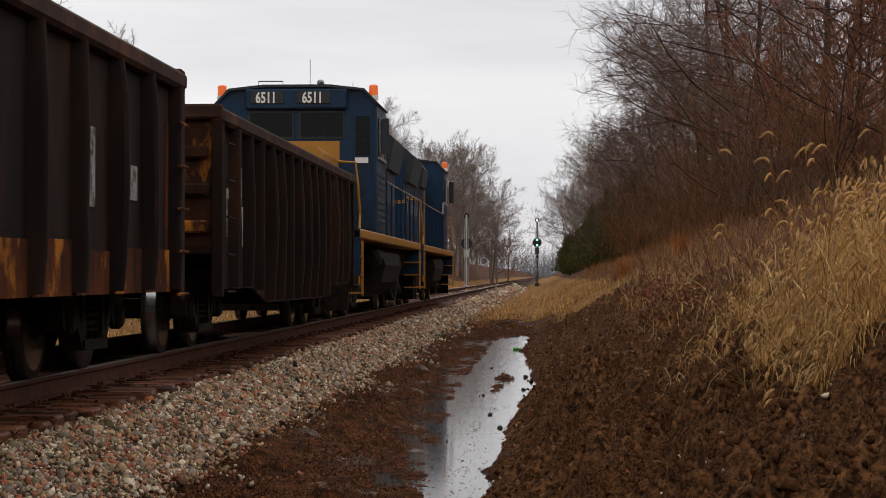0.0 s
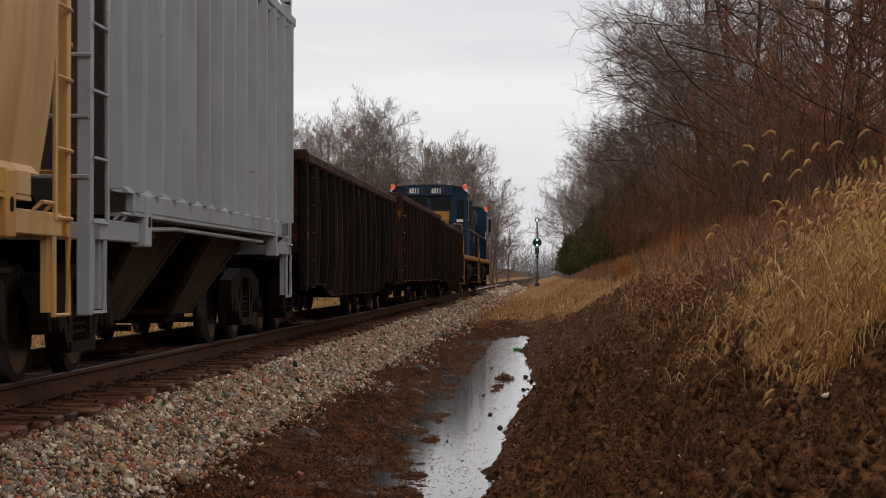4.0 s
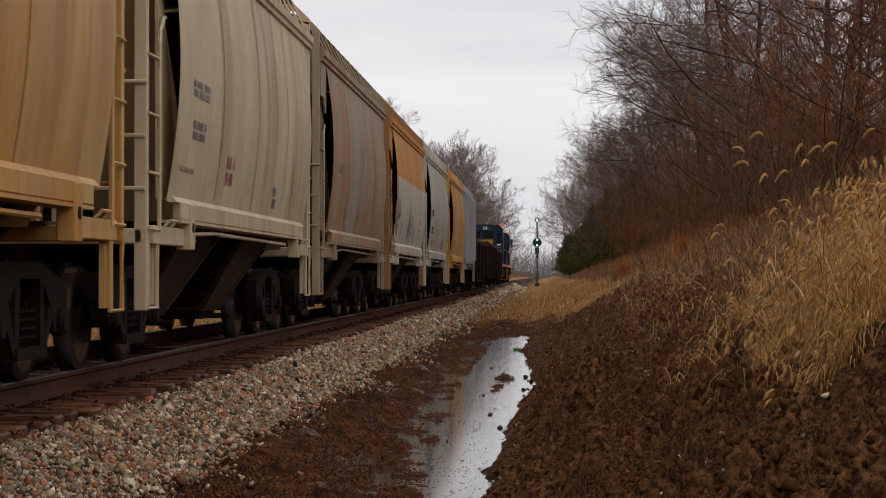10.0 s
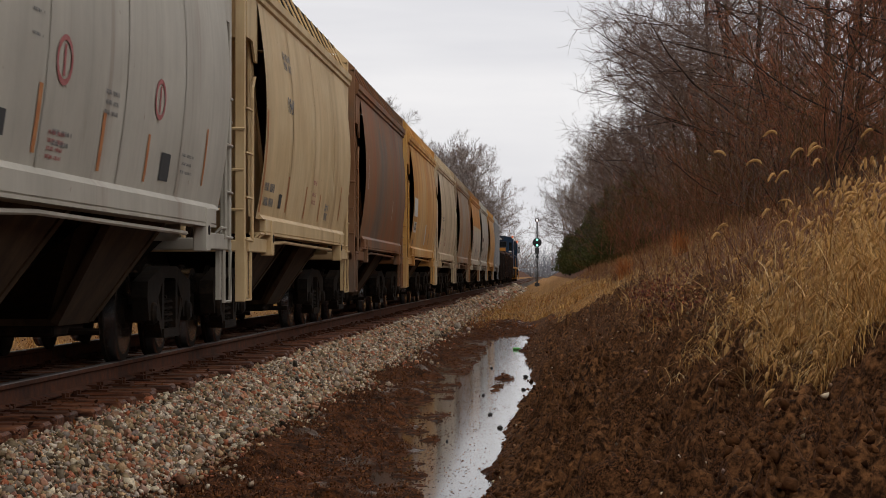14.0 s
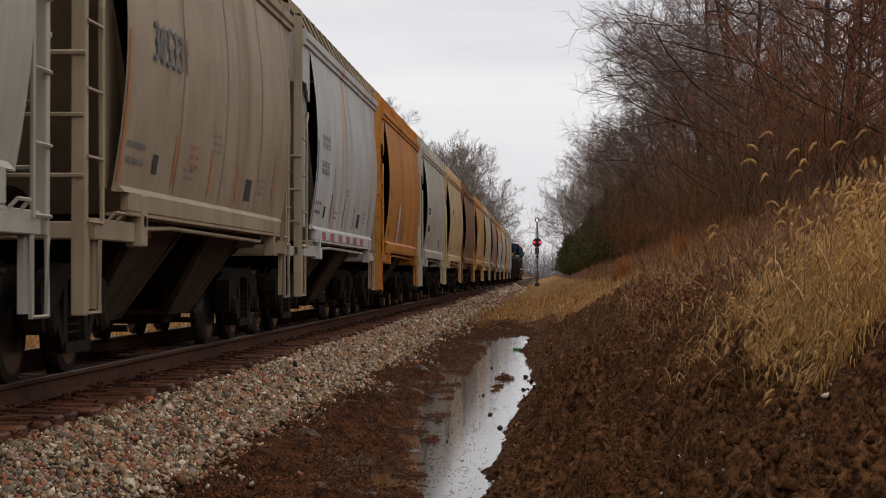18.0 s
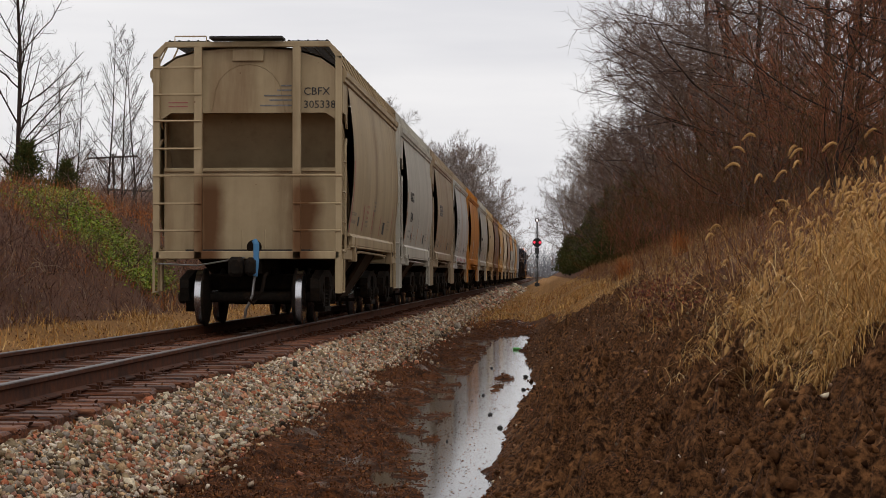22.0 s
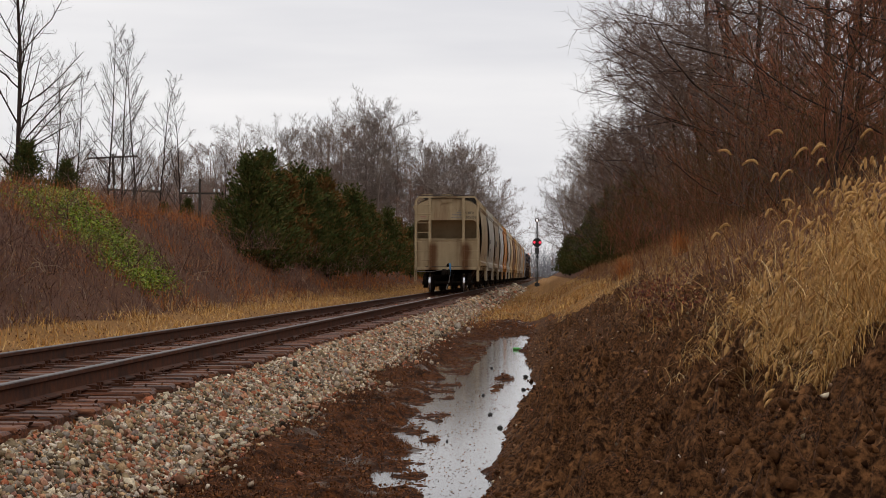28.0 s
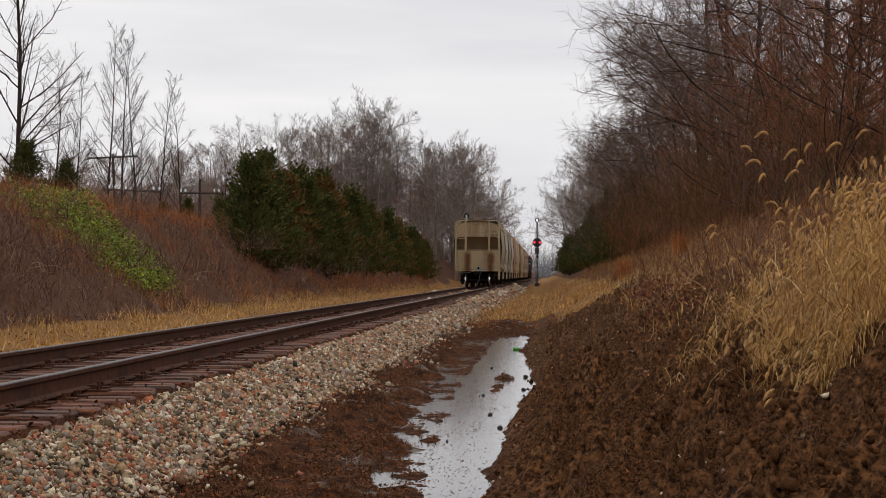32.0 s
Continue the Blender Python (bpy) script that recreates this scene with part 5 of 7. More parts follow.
RUST_ORANGE = material("bright rust", (0.016, 0.006, 0.003), (0.050, 0.017, 0.006), 0.85, 0, 3, (0.38, 0.13, 0.014), 1.6, 0.4, (1, 1, 0.5), spec=0.15, stain_range=(0.60, 0.70))
GONDOLA_BLACK = material("black-brown gondola steel", (0.005, 0.003, 0.002), (0.012, 0.006, 0.004), 0.9, 0, 3, (0.035, 0.014, 0.007), 0.9, 0.4, (1, 1, 0.4), spec=0.15, stain_range=(0.5, 0.75))
ORANGE_BAND = material("worn orange band", (0.016, 0.006, 0.003), (0.13, 0.032, 0.006), 0.85, 0, 5, (0.42, 0.15, 0.018), 2.2, 0.3, (1, 1, 0.6), stain_range=(0.53, 0.60), spec=0.12)
WORN_YELLOW = material("worn yellow lettering", (0.34, 0.17, 0.025), (0.46, 0.25, 0.045), 0.85, 0, 4, (0.03, 0.013, 0.007), 2.4, 0.2, stain_range=(0.55, 0.62), spec=0.12)

def lettered(mark, number, stripe=ORANGE_MARK, rings=False, y=0.0, high=0.24, z=0.0):
    """The usual set of marks on a side: reporting mark and number, capacity lines, stripes, data panel."""
    out = [(mark, 1.3 + y, 2.37 + z, 1, high, LETTER), (number, 1.3 + y, 1.93 + z, 1, high, LETTER)] if mark else []
    out += [("bar", 1.0, 1.98, 0.10, 1.1, stripe), ("bar", 3.2, 1.70, 0.10, 0.42, stripe), ("bar", 5.1, 1.67, 0.10, 0.40, stripe), ("bar", 6.8, 1.65, 0.09, 0.36, stripe), ("bar", 9.5, 1.80, 0.08, 0.5, stripe),
            ("bar", 1.5 + y, 1.72, 0.75, 0.05, GREY_MARK), ("bar", 1.5 + y, 1.60, 0.70, 0.05, GREY_MARK), ("bar", 2.35 + y, 1.62, 0.22, 0.15, LETTER), ("bar", 7.6, 1.62, 0.42, 0.22, LETTER),
            ("bar", 3.9, 1.58, 0.5, 0.03, GREY_MARK), ("bar", 3.9, 1.65, 0.55, 0.03, GREY_MARK), ("bar", 8.6, 1.62, 0.6, 0.025, GREY_MARK), ("bar", 8.6, 1.69, 0.5, 0.025, GREY_MARK), ("bar", 8.6, 1.76, 0.6, 0.025, GREY_MARK),
            ("bar", 5.3, 2.02, 0.5, 0.03, GREY_MARK), ("bar", 5.3, 1.95, 0.45, 0.03, GREY_MARK), ("bar", 5.3, 1.88, 0.5, 0.03, GREY_MARK)]
    if rings:
        out += [("ring", 3.75, 2.10, 0.46, 0.32, RED_MARK), ("bar", 3.75, 2.10, 0.06, 0.2, RED_MARK), ("ring", 7.1, 2.12, 0.46, 0.32, RED_MARK), ("bar", 7.1, 2.12, 0.06, 0.2, RED_MARK), ("bar", 3.0, 2.32, 0.3, 0.02, GREY_MARK), ("bar", 3.0, 2.18, 0.3, 0.02, GREY_MARK)]
        out += [("bar", 3.75, 1.64 - 0.05 * k, 0.45, 0.025, RED_MARK) for k in range(4)]
    return out


def scrawl(seed, y0, y1, z0, z1, mats, n=14):
    """Loose painted strokes on a side."""
    r = random.Random(seed)
    return [("bar", r.uniform(y0, y1), r.uniform(z0, z1), r.uniform(0.05, 0.16), r.uniform(0.12, 0.5), r.choice(mats)) for _ in range(n)]


HOPPERS = [
    (hopper, ("drab cream covered hopper car with rust-stained end, last of the train", LAST), dict(last=True, offset=0.0, marks=lettered("", "", RED_MARK) + [("bar", 3.9, 1.9 - 0.09 * k, 0.4, 0.04, RED_MARK) for k in range(3)])),
    (hopper, ("light grey covered hopper car with black number and orange stripes", WHITE_GREY), dict(offset=12.81, sill=0.22, marks=lettered("RGCX", "1748", y=0.55, high=0.29, z=0.10))),
    (hopper, ("drab beige covered hopper car with faint black lettering", BEIGE), dict(offset=25.44, marks=lettered("", "", ORANGE_MARK) + [("305331", 1.85, 2.55, 1, 0.44, GREY_MARK), ("bar", 4.1, 1.85, 0.45, 0.04, RED_MARK), ("bar", 4.1, 1.77, 0.42, 0.04, RED_MARK), ("bar", 4.1, 1.69, 0.45, 0.04, RED_MARK)])),
    (hopper, ("pale grey covered hopper car with peeling orange streaks", PALE_STREAK), dict(offset=38.26, post_mat=BEIGE, reflectors=True, marks=lettered("", "", GREY_MARK) + [("bar", 2.0, 2.55, 1.0, 0.2, GREY_MARK), ("bar", 2.0, 2.2, 1.0, 0.2, GREY_MARK)])),
    (hopper, ("bright orange covered hopper car with white stencil patches", ORANGE), dict(offset=51.12, marks=[("bar", 1.6, 2.3, 0.8, 0.14, GREY_MARK), ("bar", 1.6, 1.98, 0.7, 0.14, GREY_MARK), ("bar", 4.0, 1.8, 0.35, 0.75, WHITE_MARK), ("bar", 5.2, 1.75, 0.4, 0.6, BLUE_MARK), ("bar", 5.5, 1.6, 0.4, 0.4, GREY_MARK), ("bar", 1.6, 1.6, 0.2, 0.15, LETTER), ("bar", 7.4, 1.6, 0.3, 0.12, GREY_MARK)])),
    (hopper, ("off-white covered hopper car with red rings and orange stripes", WHITE_GREY), dict(offset=64.04, marks=lettered("CRDX", "21818", rings=True))),
    (hopper, ("pale tan covered hopper car with smudged dark stencils", TAN), dict(offset=76.55, marks=lettered("", "", ORANGE_MARK)[:5] + [("bar", 3.0, 3.22, 0.75, 0.22, GREY_MARK), ("1941", 2.7, 2.72, 1, 0.25, GREY_MARK), ("bar", 1.6, 1.72, 0.9, 0.09, GREY_MARK), ("bar", 1.6, 1.56, 0.8, 0.09, GREY_MARK), ("bar", 2.6, 1.6, 0.25, 0.16, LETTER), ("bar", 7.7, 1.62, 0.4, 0.24, BLUE_MARK), ("bar", 6.0, 1.95, 0.4, 0.06, RED_MARK), ("bar", 6.0, 1.8, 0.45, 0.05, RED_MARK), ("bar", 6.0, 1.7, 0.45, 0.05, RED_MARK)])),
    (hopper, ("faded dark brown covered hopper car with rust and pale scuffs", BROWN), dict(offset=89.23, marks=[("bar", 1.4, 2.45, 0.06, 0.5, WHITE_MARK), ("bar", 7.2, 2.0, 0.05, 0.35, WHITE_MARK)])),
    (hopper, ("faded gold covered hopper car with patched white number panel", GOLD), dict(offset=102.1, post_mat=GOLD, marks=[("bar", 1.7, 2.3, 1.2, 0.42, WHITE_MARK), ("bar", 1.7, 1.85, 0.9, 0.24, WHITE_MARK), ("1622", 1.2, 1.86, 1, 0.24, GREY_MARK), ("bar", 1.6, 1.5, 0.2, 0.14, LETTER), ("bar", 6.0, 1.75, 0.35, 0.5, WHITE_MARK), ("bar", 7.6, 1.66, 0.35, 0.3, GREY_MARK), ("bar", 3.2, 1.6, 0.05, 0.5, BEIGE), ("bar", 5.2, 1.6, 0.05, 0.5, BEIGE)])),
    (hopper, ("cream covered hopper car with faded grey number", CREAM), dict(offset=114.58, marks=[("bar", 2.0, 2.35, 0.9, 0.16, GREY_MARK), ("bar", 2.0, 2.0, 0.7, 0.18, GREY_MARK), ("bar", 9.0, 1.8, 0.06, 0.5, ORANGE_MARK), ("bar", 7.5, 1.62, 0.35, 0.26, GREY_MARK), ("bar", 1.6, 1.65, 0.8, 0.04, RED_MARK), ("bar", 4.0, 1.75, 0.5, 0.3, RED_MARK)])),
    (hopper, ("grey covered hopper car streaked with orange rust", RUSTY), dict(offset=127.28, post_mat=BEIGE, marks=lettered("", "")[:5] + [("bar", 5.5, 1.66, 0.3, 0.34, GREY_MARK), ("bar", 3.5, 1.55, 0.2, 0.14, FADED_WHITE), ("bar", 2.0, 2.3, 0.6, 0.16, GREY_MARK)])),
    (hopper, ("cream covered hopper car stained orange along its top, scrawled lower side", PEACH), dict(offset=140.25, post_mat=POST_BROWN, marks=scrawl(4, 1.0, 3.0, 1.55, 2.3, (GREY_MARK, LETTER)) + scrawl(5, 4.6, 7.2, 1.5, 1.95, (BLUE_MARK, GREY_MARK), 16) + [("bar", 9.0, 1.65 + 0.16 * k, 0.40, 0.08, PEACH_MARK) for k in range(3)] + [("bar", 0.85, 2.55, 0.45, 0.40, PEACH_MARK), ("bar", 0.80, 2.06, 0.45, 0.36, PEACH_MARK), ("bar", 0.78, 1.70, 0.45, 0.14, PEACH_MARK), ("bar", 0.76, 1.50, 0.45, 0.13, PEACH_MARK)])),
    (hopper, ("off-white covered hopper car with black number, red rings and orange stripes", WHITE_GREY), dict(offset=152.58, marks=lettered("CRDX", "21837", rings=True) + [("bar", 2.6, 1.58, 0.5, 0.2, BLUE_MARK)])),
    (hopper, ("faded gold covered hopper car with rust-streaked side and blue stencils", GOLD), dict(offset=165.52, marks=[("bar", 2.0, 2.25, 0.7, 0.16, BLUE_MARK), ("bar", 1.8, 1.7, 0.5, 0.2, BLUE_MARK), ("bar", 2.6, 1.75, 0.6, 0.25, BLUE_MARK), ("bar", 6.0, 1.6, 0.3, 0.4, BLUE_MARK)])),
    (hopper, ("light grey covered hopper car with vertical side ribs", RIB_GREY), dict(offset=177.73, ribs=14, marks=[("bar", 5.2, 2.35, 0.12, 0.7, ORANGE_MARK), ("bar", 9.8, 2.2, 0.1, 1.0, ORANGE_MARK), ("bar", 9.2, 2.2, 0.3, 0.3, LETTER)] + [("bar", 7.0, 2.5 - 0.12 * k, 0.5, 0.05, RED_MARK) for k in range(6)])),
]

# Distances along the train, from the trailing end of the last car.
CONSIST = []


def build_train():
    for make, args, kw in HOPPERS:
        kw = dict(kw)
        at = kw.pop("offset")
        CONSIST.append((make(*args, **kw), at, False))
    for (label, mat, band, length, posts, top, belly, at), marks in zip(GONDOLAS, GON_MARKS):
        CONSIST.append((gondola(label, mat, band, length, posts, top, belly, marks), at, False))
    rear = locomotive("dark blue road locomotive with yellow nose, cab facing the cars")
    CONSIST.append((rear, 241.9, False))
    lead = copy_thing(rear, Matrix.Identity(4))
    lead["label"] = "dark blue leading locomotive with yellow trim and orange beacons"
    for o in lead.children_recursive:
        if o.name.startswith("wheelset"):
            WHEELS.append(o)
    CONSIST.append((lead, 241.9 + 18.05 + 16.9, True))


FADED = material("faded chalky paint", (0.20, 0.175, 0.155), (0.42, 0.39, 0.36), 0.85, 0, 12, (0.03, 0.018, 0.012), 9, 0.1, stain_range=(0.50, 0.62))
GONDOLAS = [
    ("black-brown open gondola car with faded white lettering and side posts", GONDOLA_BLACK, None, 16.1, 16, 2.19, 0.45, 190.4),
    ("dark brown open gondola car with worn orange lower band", GONDOLA, ORANGE_BAND, 16.5, 14, 2.32, 0.62, 208.2),
    ("low dark brown open gondola car with scraped side posts", GONDOLA, None, 14.0, 16, 2.20, 0.45, 226.7),
]


def scuffs(seed, length):
    """Thin chalky scrapes down the side of an open car."""
    r = random.Random(seed)
    return [(r.uniform(0.6, length - 0.6), r.uniform(1.1, 1.9), r.uniform(0.015, 0.04), r.uniform(0.12, 0.4), FADED) for _ in range(16)]


GON_MARKS = [
    scuffs(7, 16.1) + [(7.10, 1.75, 0.35, 0.4, FADED), (7.30, 1.35, 0.3, 0.2, FADED), (11.83, 1.72, 0.30, 0.85, WORN_YELLOW), (12.80, 1.70, 0.30, 0.85, WORN_YELLOW), (13.78, 1.72, 0.40, 0.80, WORN_YELLOW), (11.35, 0.82, 0.12, 0.12, ORANGE_MARK), (11.40, 0.75, 0.3, 0.22, FADED), (0.58, 0.91, 0.34, 0.20, ORANGE_MARK), (2.10, 1.6, 0.5, 0.25, FADED)],
    scuffs(6, 16.5) + [(0.55, 1.2, 0.16, 1.3, ORANGE_BAND), (16.0, 1.4, 0.14, 1.2, ORANGE_BAND), (13.1, 1.5, 0.16, 0.55, FADED), (14.5, 1.45, 0.45, 0.26, FADED), (12.6, 1.5, 0.14, 0.5, FADED), (3.0, 1.7, 0.08, 0.5, FADED)],
    scuffs(8, 14.0) + [(0.45, 1.5, 0.10, 0.8, ORANGE_BAND), (2.6, 1.55, 0.08, 0.5, FADED), (3.5, 1.45, 0.07, 0.55, FADED), (1.9, 1.25, 0.12, 0.4, FADED), (3.0, 1.3, 0.10, 0.4, FADED), (1.5, 0.95, 0.12, 0.12, FADED), (0.9, 1.55, 0.16, 0.10, FADED)],
]
build_train()
# ---- signals ----
MAST = material("weathered signal mast", (0.03, 0.03, 0.03), (0.06, 0.06, 0.058), 0.7, 0, 8, None, 1, 0.1)
MAST_PALE = material("aluminium-painted mast", (0.42, 0.41, 0.39), (0.55, 0.54, 0.51), 0.6, 0.2, 6, (0.2, 0.14, 0.1), 2, 0.1)
DISC = plain("black signal disc", (0.010, 0.010, 0.011), 0.7)
GREEN_LENS = plain("green lens", (0.25, 1.0, 0.75), 0.3, 0, 2.2)
RED_LENS = plain("red lens", (1.0, 0.03, 0.06), 0.3, 0, 3.0)
WHITE_LENS = plain("lunar white lens", (1.0, 0.85, 0.8), 0.3, 0, 2.5)


def signal(label, mat, height_m, facing=True):
    """Colour-position signal: round dark target with two pairs of lenses behind an added turning shutter, no real part,
    and a marker above.
    """
    s = tagged(new("railway_signal"), label, "railway signal")
    part("base", Shape().box(-0.28, 0.28, -0.28, 0.28, -0.3, 0.15, 0.04), mat, s)
    part("mast", Shape().rod((0, 0, 0.1), (0, 0, height_m), 0.085, 10), mat, s, smooth=True)
    part("ladder", Shape().box(-0.2, -0.17, 0.25, 0.28, 0.3, height_m - 1.0).box(0.17, 0.2, 0.25, 0.28, 0.3, height_m - 1.0), mat, s)
    zc = height_m - 2.72
    d = part("target", Shape().turn([(0.0, 0.52), (0.05, 0.53), (0.08, 0.48)], (0, -0.16, zc), "y", 28), DISC, s)
    for x, z, m, nm in ((0, 0.33, GREEN_LENS, "upper_lens"), (0, -0.33, GREEN_LENS, "lower_lens"), (0.33, 0, RED_LENS, "side_lens"), (-0.33, 0, RED_LENS, "side_lens")):
        part(nm, Shape().turn([(0, 0.115), (-0.03, 0.10)], (x, -0.17, zc + z), "y", 14), m, d)
    part("sight_board", Shape().box(-0.26, 0.26, -0.14, -0.10, zc - 1.25, zc - 0.62, 0.01), mat, s)
    part("platform", Shape().box(-0.34, 0.34, -0.2, 0.3, zc - 1.32, zc - 1.27), mat, s)
    part("lower_lamp", Shape().turn([(0.1, 0.16), (-0.12, 0.17)], (0, -0.2, zc - 1.65), "y", 14), DISC, s)
    ring = part("marker_target", Shape().turn([(0, 0.26), (-0.05, 0.24)], (0, -0.12, height_m - 0.12), "y", 18), DISC, s)
    part("marker_lens", Shape().turn([(0, 0.15), (-0.03, 0.13)], (0, -0.17, height_m - 0.12), "y", 14), WHITE_LENS if facing else DISC, ring)
    # added shutter in place of switched lamps: two dark sectors cover one lens pair
    sh = Shape()
    for a0 in (0, 180):
        pts = [(0, 0)] + [(0.47 * math.cos(radians(a0 + a)), 0.47 * math.sin(radians(a0 + a))) for a in range(-40, 41, 10)]
        sh.prism(pts, -0.235, -0.225)
    hub = part("shutter_plate", sh, DISC, s)
    hub.matrix_parent_inverse = Matrix.Translation((0, 0, zc))
    return s, hub


near_signal, SHUTTER = signal("tall dark signal mast with a round black target and lit marker", MAST, 7.6)
near_signal.matrix_basis = pose(-1.33, 255, -0.30)
far_signal, _still = signal("pale signal mast with a round black target, seen from behind", MAST_PALE, 6.9, False)
far_signal.matrix_basis = pose(-7.8, 207, -0.38, 0, 0, 180)
# ---- trees and brush ----
def tube_arrays(paths, sides):
    """Joins many tapering branches (points, radii) into arrays; two sides make a flat ribbon for the finest twigs."""
    V, F, k = [], [], 0
    by = {}
    for pts, rad in paths:
        by.setdefault(len(pts), []).append((pts, rad))
    for n, group in by.items():
        P = np.array([g[0] for g in group])
        R = np.array([g[1] for g in group])
        d = np.gradient(P, axis=1)
        d /= np.linalg.norm(d, axis=2)[..., None] + 1e-9
        ref = np.where(np.abs(d[..., 2:3]) < 0.9, np.array([0, 0, 1.0]), np.array([1.0, 0, 0]))
        a = np.cross(d, ref)
        a /= np.linalg.norm(a, axis=2)[..., None] + 1e-9
        b = np.cross(d, a)
        ang = np.arange(sides) * 2 * np.pi / sides
        ring = P[:, :, None, :] + R[:, :, None, None] * (a[:, :, None, :] * np.cos(ang)[None, None, :, None] + b[:, :, None, :] * np.sin(ang)[None, None, :, None])
        m = len(group)
        V.append(ring.reshape(-1, 3))
        base = (np.arange(m) * n * sides)[:, None, None] + (np.arange(n - 1) * sides)[None, :, None]
        j = np.arange(1 if sides == 2 else sides)[None, None, :]
        j2 = (j + 1) % sides
        F.append(np.stack([base + j, base + j2, base + sides + j2, base + sides + j], -1).reshape(-1, 4) + k)
        k += m * n * sides
    return np.concatenate(V), np.concatenate(F)


def branch_path(rng, p, d, length, r0, r1, n, wander, lift):
    pts, q, dd = [np.array(p, float)], np.array(p, float), np.array(d, float)
    for _ in range(n):
        dd = dd + rng.normal(0, wander, 3)
        dd[2] += lift
        dd /= math.sqrt(dd[0] ** 2 + dd[1] ** 2 + dd[2] ** 2)
        q = q + dd * (length / n)
        pts.append(q)
    return np.array(pts), np.linspace(r0, r1, n + 1)


def side_of(path, f):
    pts, rad = path
    x = f * (len(pts) - 1)
    i = min(int(x), len(pts) - 2)
    u = x - i
    d = pts[i + 1] - pts[i]
    return pts[i] * (1 - u) + pts[i + 1] * u, d / (math.sqrt(d[0] ** 2 + d[1] ** 2 + d[2] ** 2) + 1e-9), rad[i] * (1 - u) + rad[i + 1] * u


def turned_off(rng, d, angle):
    r = rng.normal(size=3)
    a = np.array([d[1] * r[2] - d[2] * r[1], d[2] * r[0] - d[0] * r[2], d[0] * r[1] - d[1] * r[0]])
    a /= math.sqrt(a[0] ** 2 + a[1] ** 2 + a[2] ** 2) + 1e-9
    return d * math.cos(angle) + a * math.sin(angle)


def grow_tree(seed, high, trunk_r, limbs=12, subs=7, twigs=6, fine=2, spread=0.45, start=0.3, up=0.5, twig_r=0.006, wander=0.10, open_angle=0.9):
    """A bare tree: trunk, limbs, branches and twigs, as lists of tapering paths by level."""
    rng = np.random.default_rng(seed)
    levels = [[], [], [], []]
    trunk = branch_path(rng, (0, 0, -0.2), (rng.normal(0, 0.04), rng.normal(0, 0.04), 1), high, trunk_r, trunk_r * 0.10, 9, 0.05, 0.03)
    levels[0].append(trunk)
    for k in range(limbs):
        f = start + (0.98 - start) * (k + rng.uniform(0, 0.8)) / limbs
        p, d, r = side_of(trunk, f)
        ln = high * spread * (1.15 - 0.75 * f) * rng.uniform(0.75, 1.2)
        limb = branch_path(rng, p, turned_off(rng, d, open_angle * rng.uniform(0.7, 1.25)), ln, r * 0.42, 0.012, 6, wander, 0.06 * up)
        levels[1].append(limb)
        for m in range(subs):
            f2 = 0.15 + 0.84 * (m + rng.uniform(0, 0.9)) / subs
            p2, d2, r2 = side_of(limb, f2)
            sub = branch_path(rng, p2, turned_off(rng, d2, rng.uniform(0.4, 0.95)), ln * rng.uniform(0.28, 0.5) * (1.2 - 0.85 * f2), max(r2 * 0.6, twig_r * 1.4), twig_r, 4, wander * 1.3, 0.05 * up)
            levels[2].append(sub)
            for q in range(twigs):
                p3, d3, r3 = side_of(sub, 0.15 + 0.84 * (q + rng.uniform(0, 0.9)) / twigs)
                tw = branch_path(rng, p3, turned_off(rng, d3, rng.uniform(0.4, 1.15)), ln * rng.uniform(0.07, 0.17), twig_r, twig_r * 0.5, 3, wander * 1.4, 0.04 * up)
                levels[3].append(tw)
                for _ in range(fine):
                    p4, d4, r4 = side_of(tw, rng.uniform(0.2, 0.95))
                    levels[3].append(branch_path(rng, p4, turned_off(rng, d4, rng.uniform(0.5, 1.2)), ln * rng.uniform(0.03, 0.08), twig_r * 0.7, twig_r * 0.35, 2, wander, 0.02))
    return levels


def tree(label, levels, bark, twig, category="tree", name="bare_tree", group="bare winter trees", far=False, flat=True):
    t = tagged(new(name), label, category, group)
    v, f = tube_arrays(levels[0], 7)
    v1, f1 = tube_arrays(levels[1], 3 if far else 5)
    part("trunk", big_mesh("trunk", np.concatenate([v, v1]), np.concatenate([f, f1 + len(v)]), bark, True), None, t)
    v1, f1 = tube_arrays(levels[2], 3)
    v2, f2 = tube_arrays(levels[3], 2 if flat else 3)
    part("crown", big_mesh("crown", np.concatenate([v1, v2]), np.concatenate([f1, f2 + len(v1)]), twig), None, t, "bare twiggy crown")
    return t


def put(thing, x, y, turn, size, dz=-0.1, label=""):
    c = copy_thing(thing, pose(x, y, float(height(x, y)) + dz, 0, 0, turn))
    c.scale = (size, size, size)
    if label:
        c["label"] = label
    return c


def plant(thing, places):
    """Sets the pattern itself at the first place and copies at the rest."""
    for x, y, turn, size in places[1:]:
        put(thing, x, y, turn, size)
    x, y, turn, size = places[0]
    thing.matrix_basis = pose(x, y, float(height(x, y)) - 0.1, 0, 0, turn)
    thing.scale = (size, size, size)


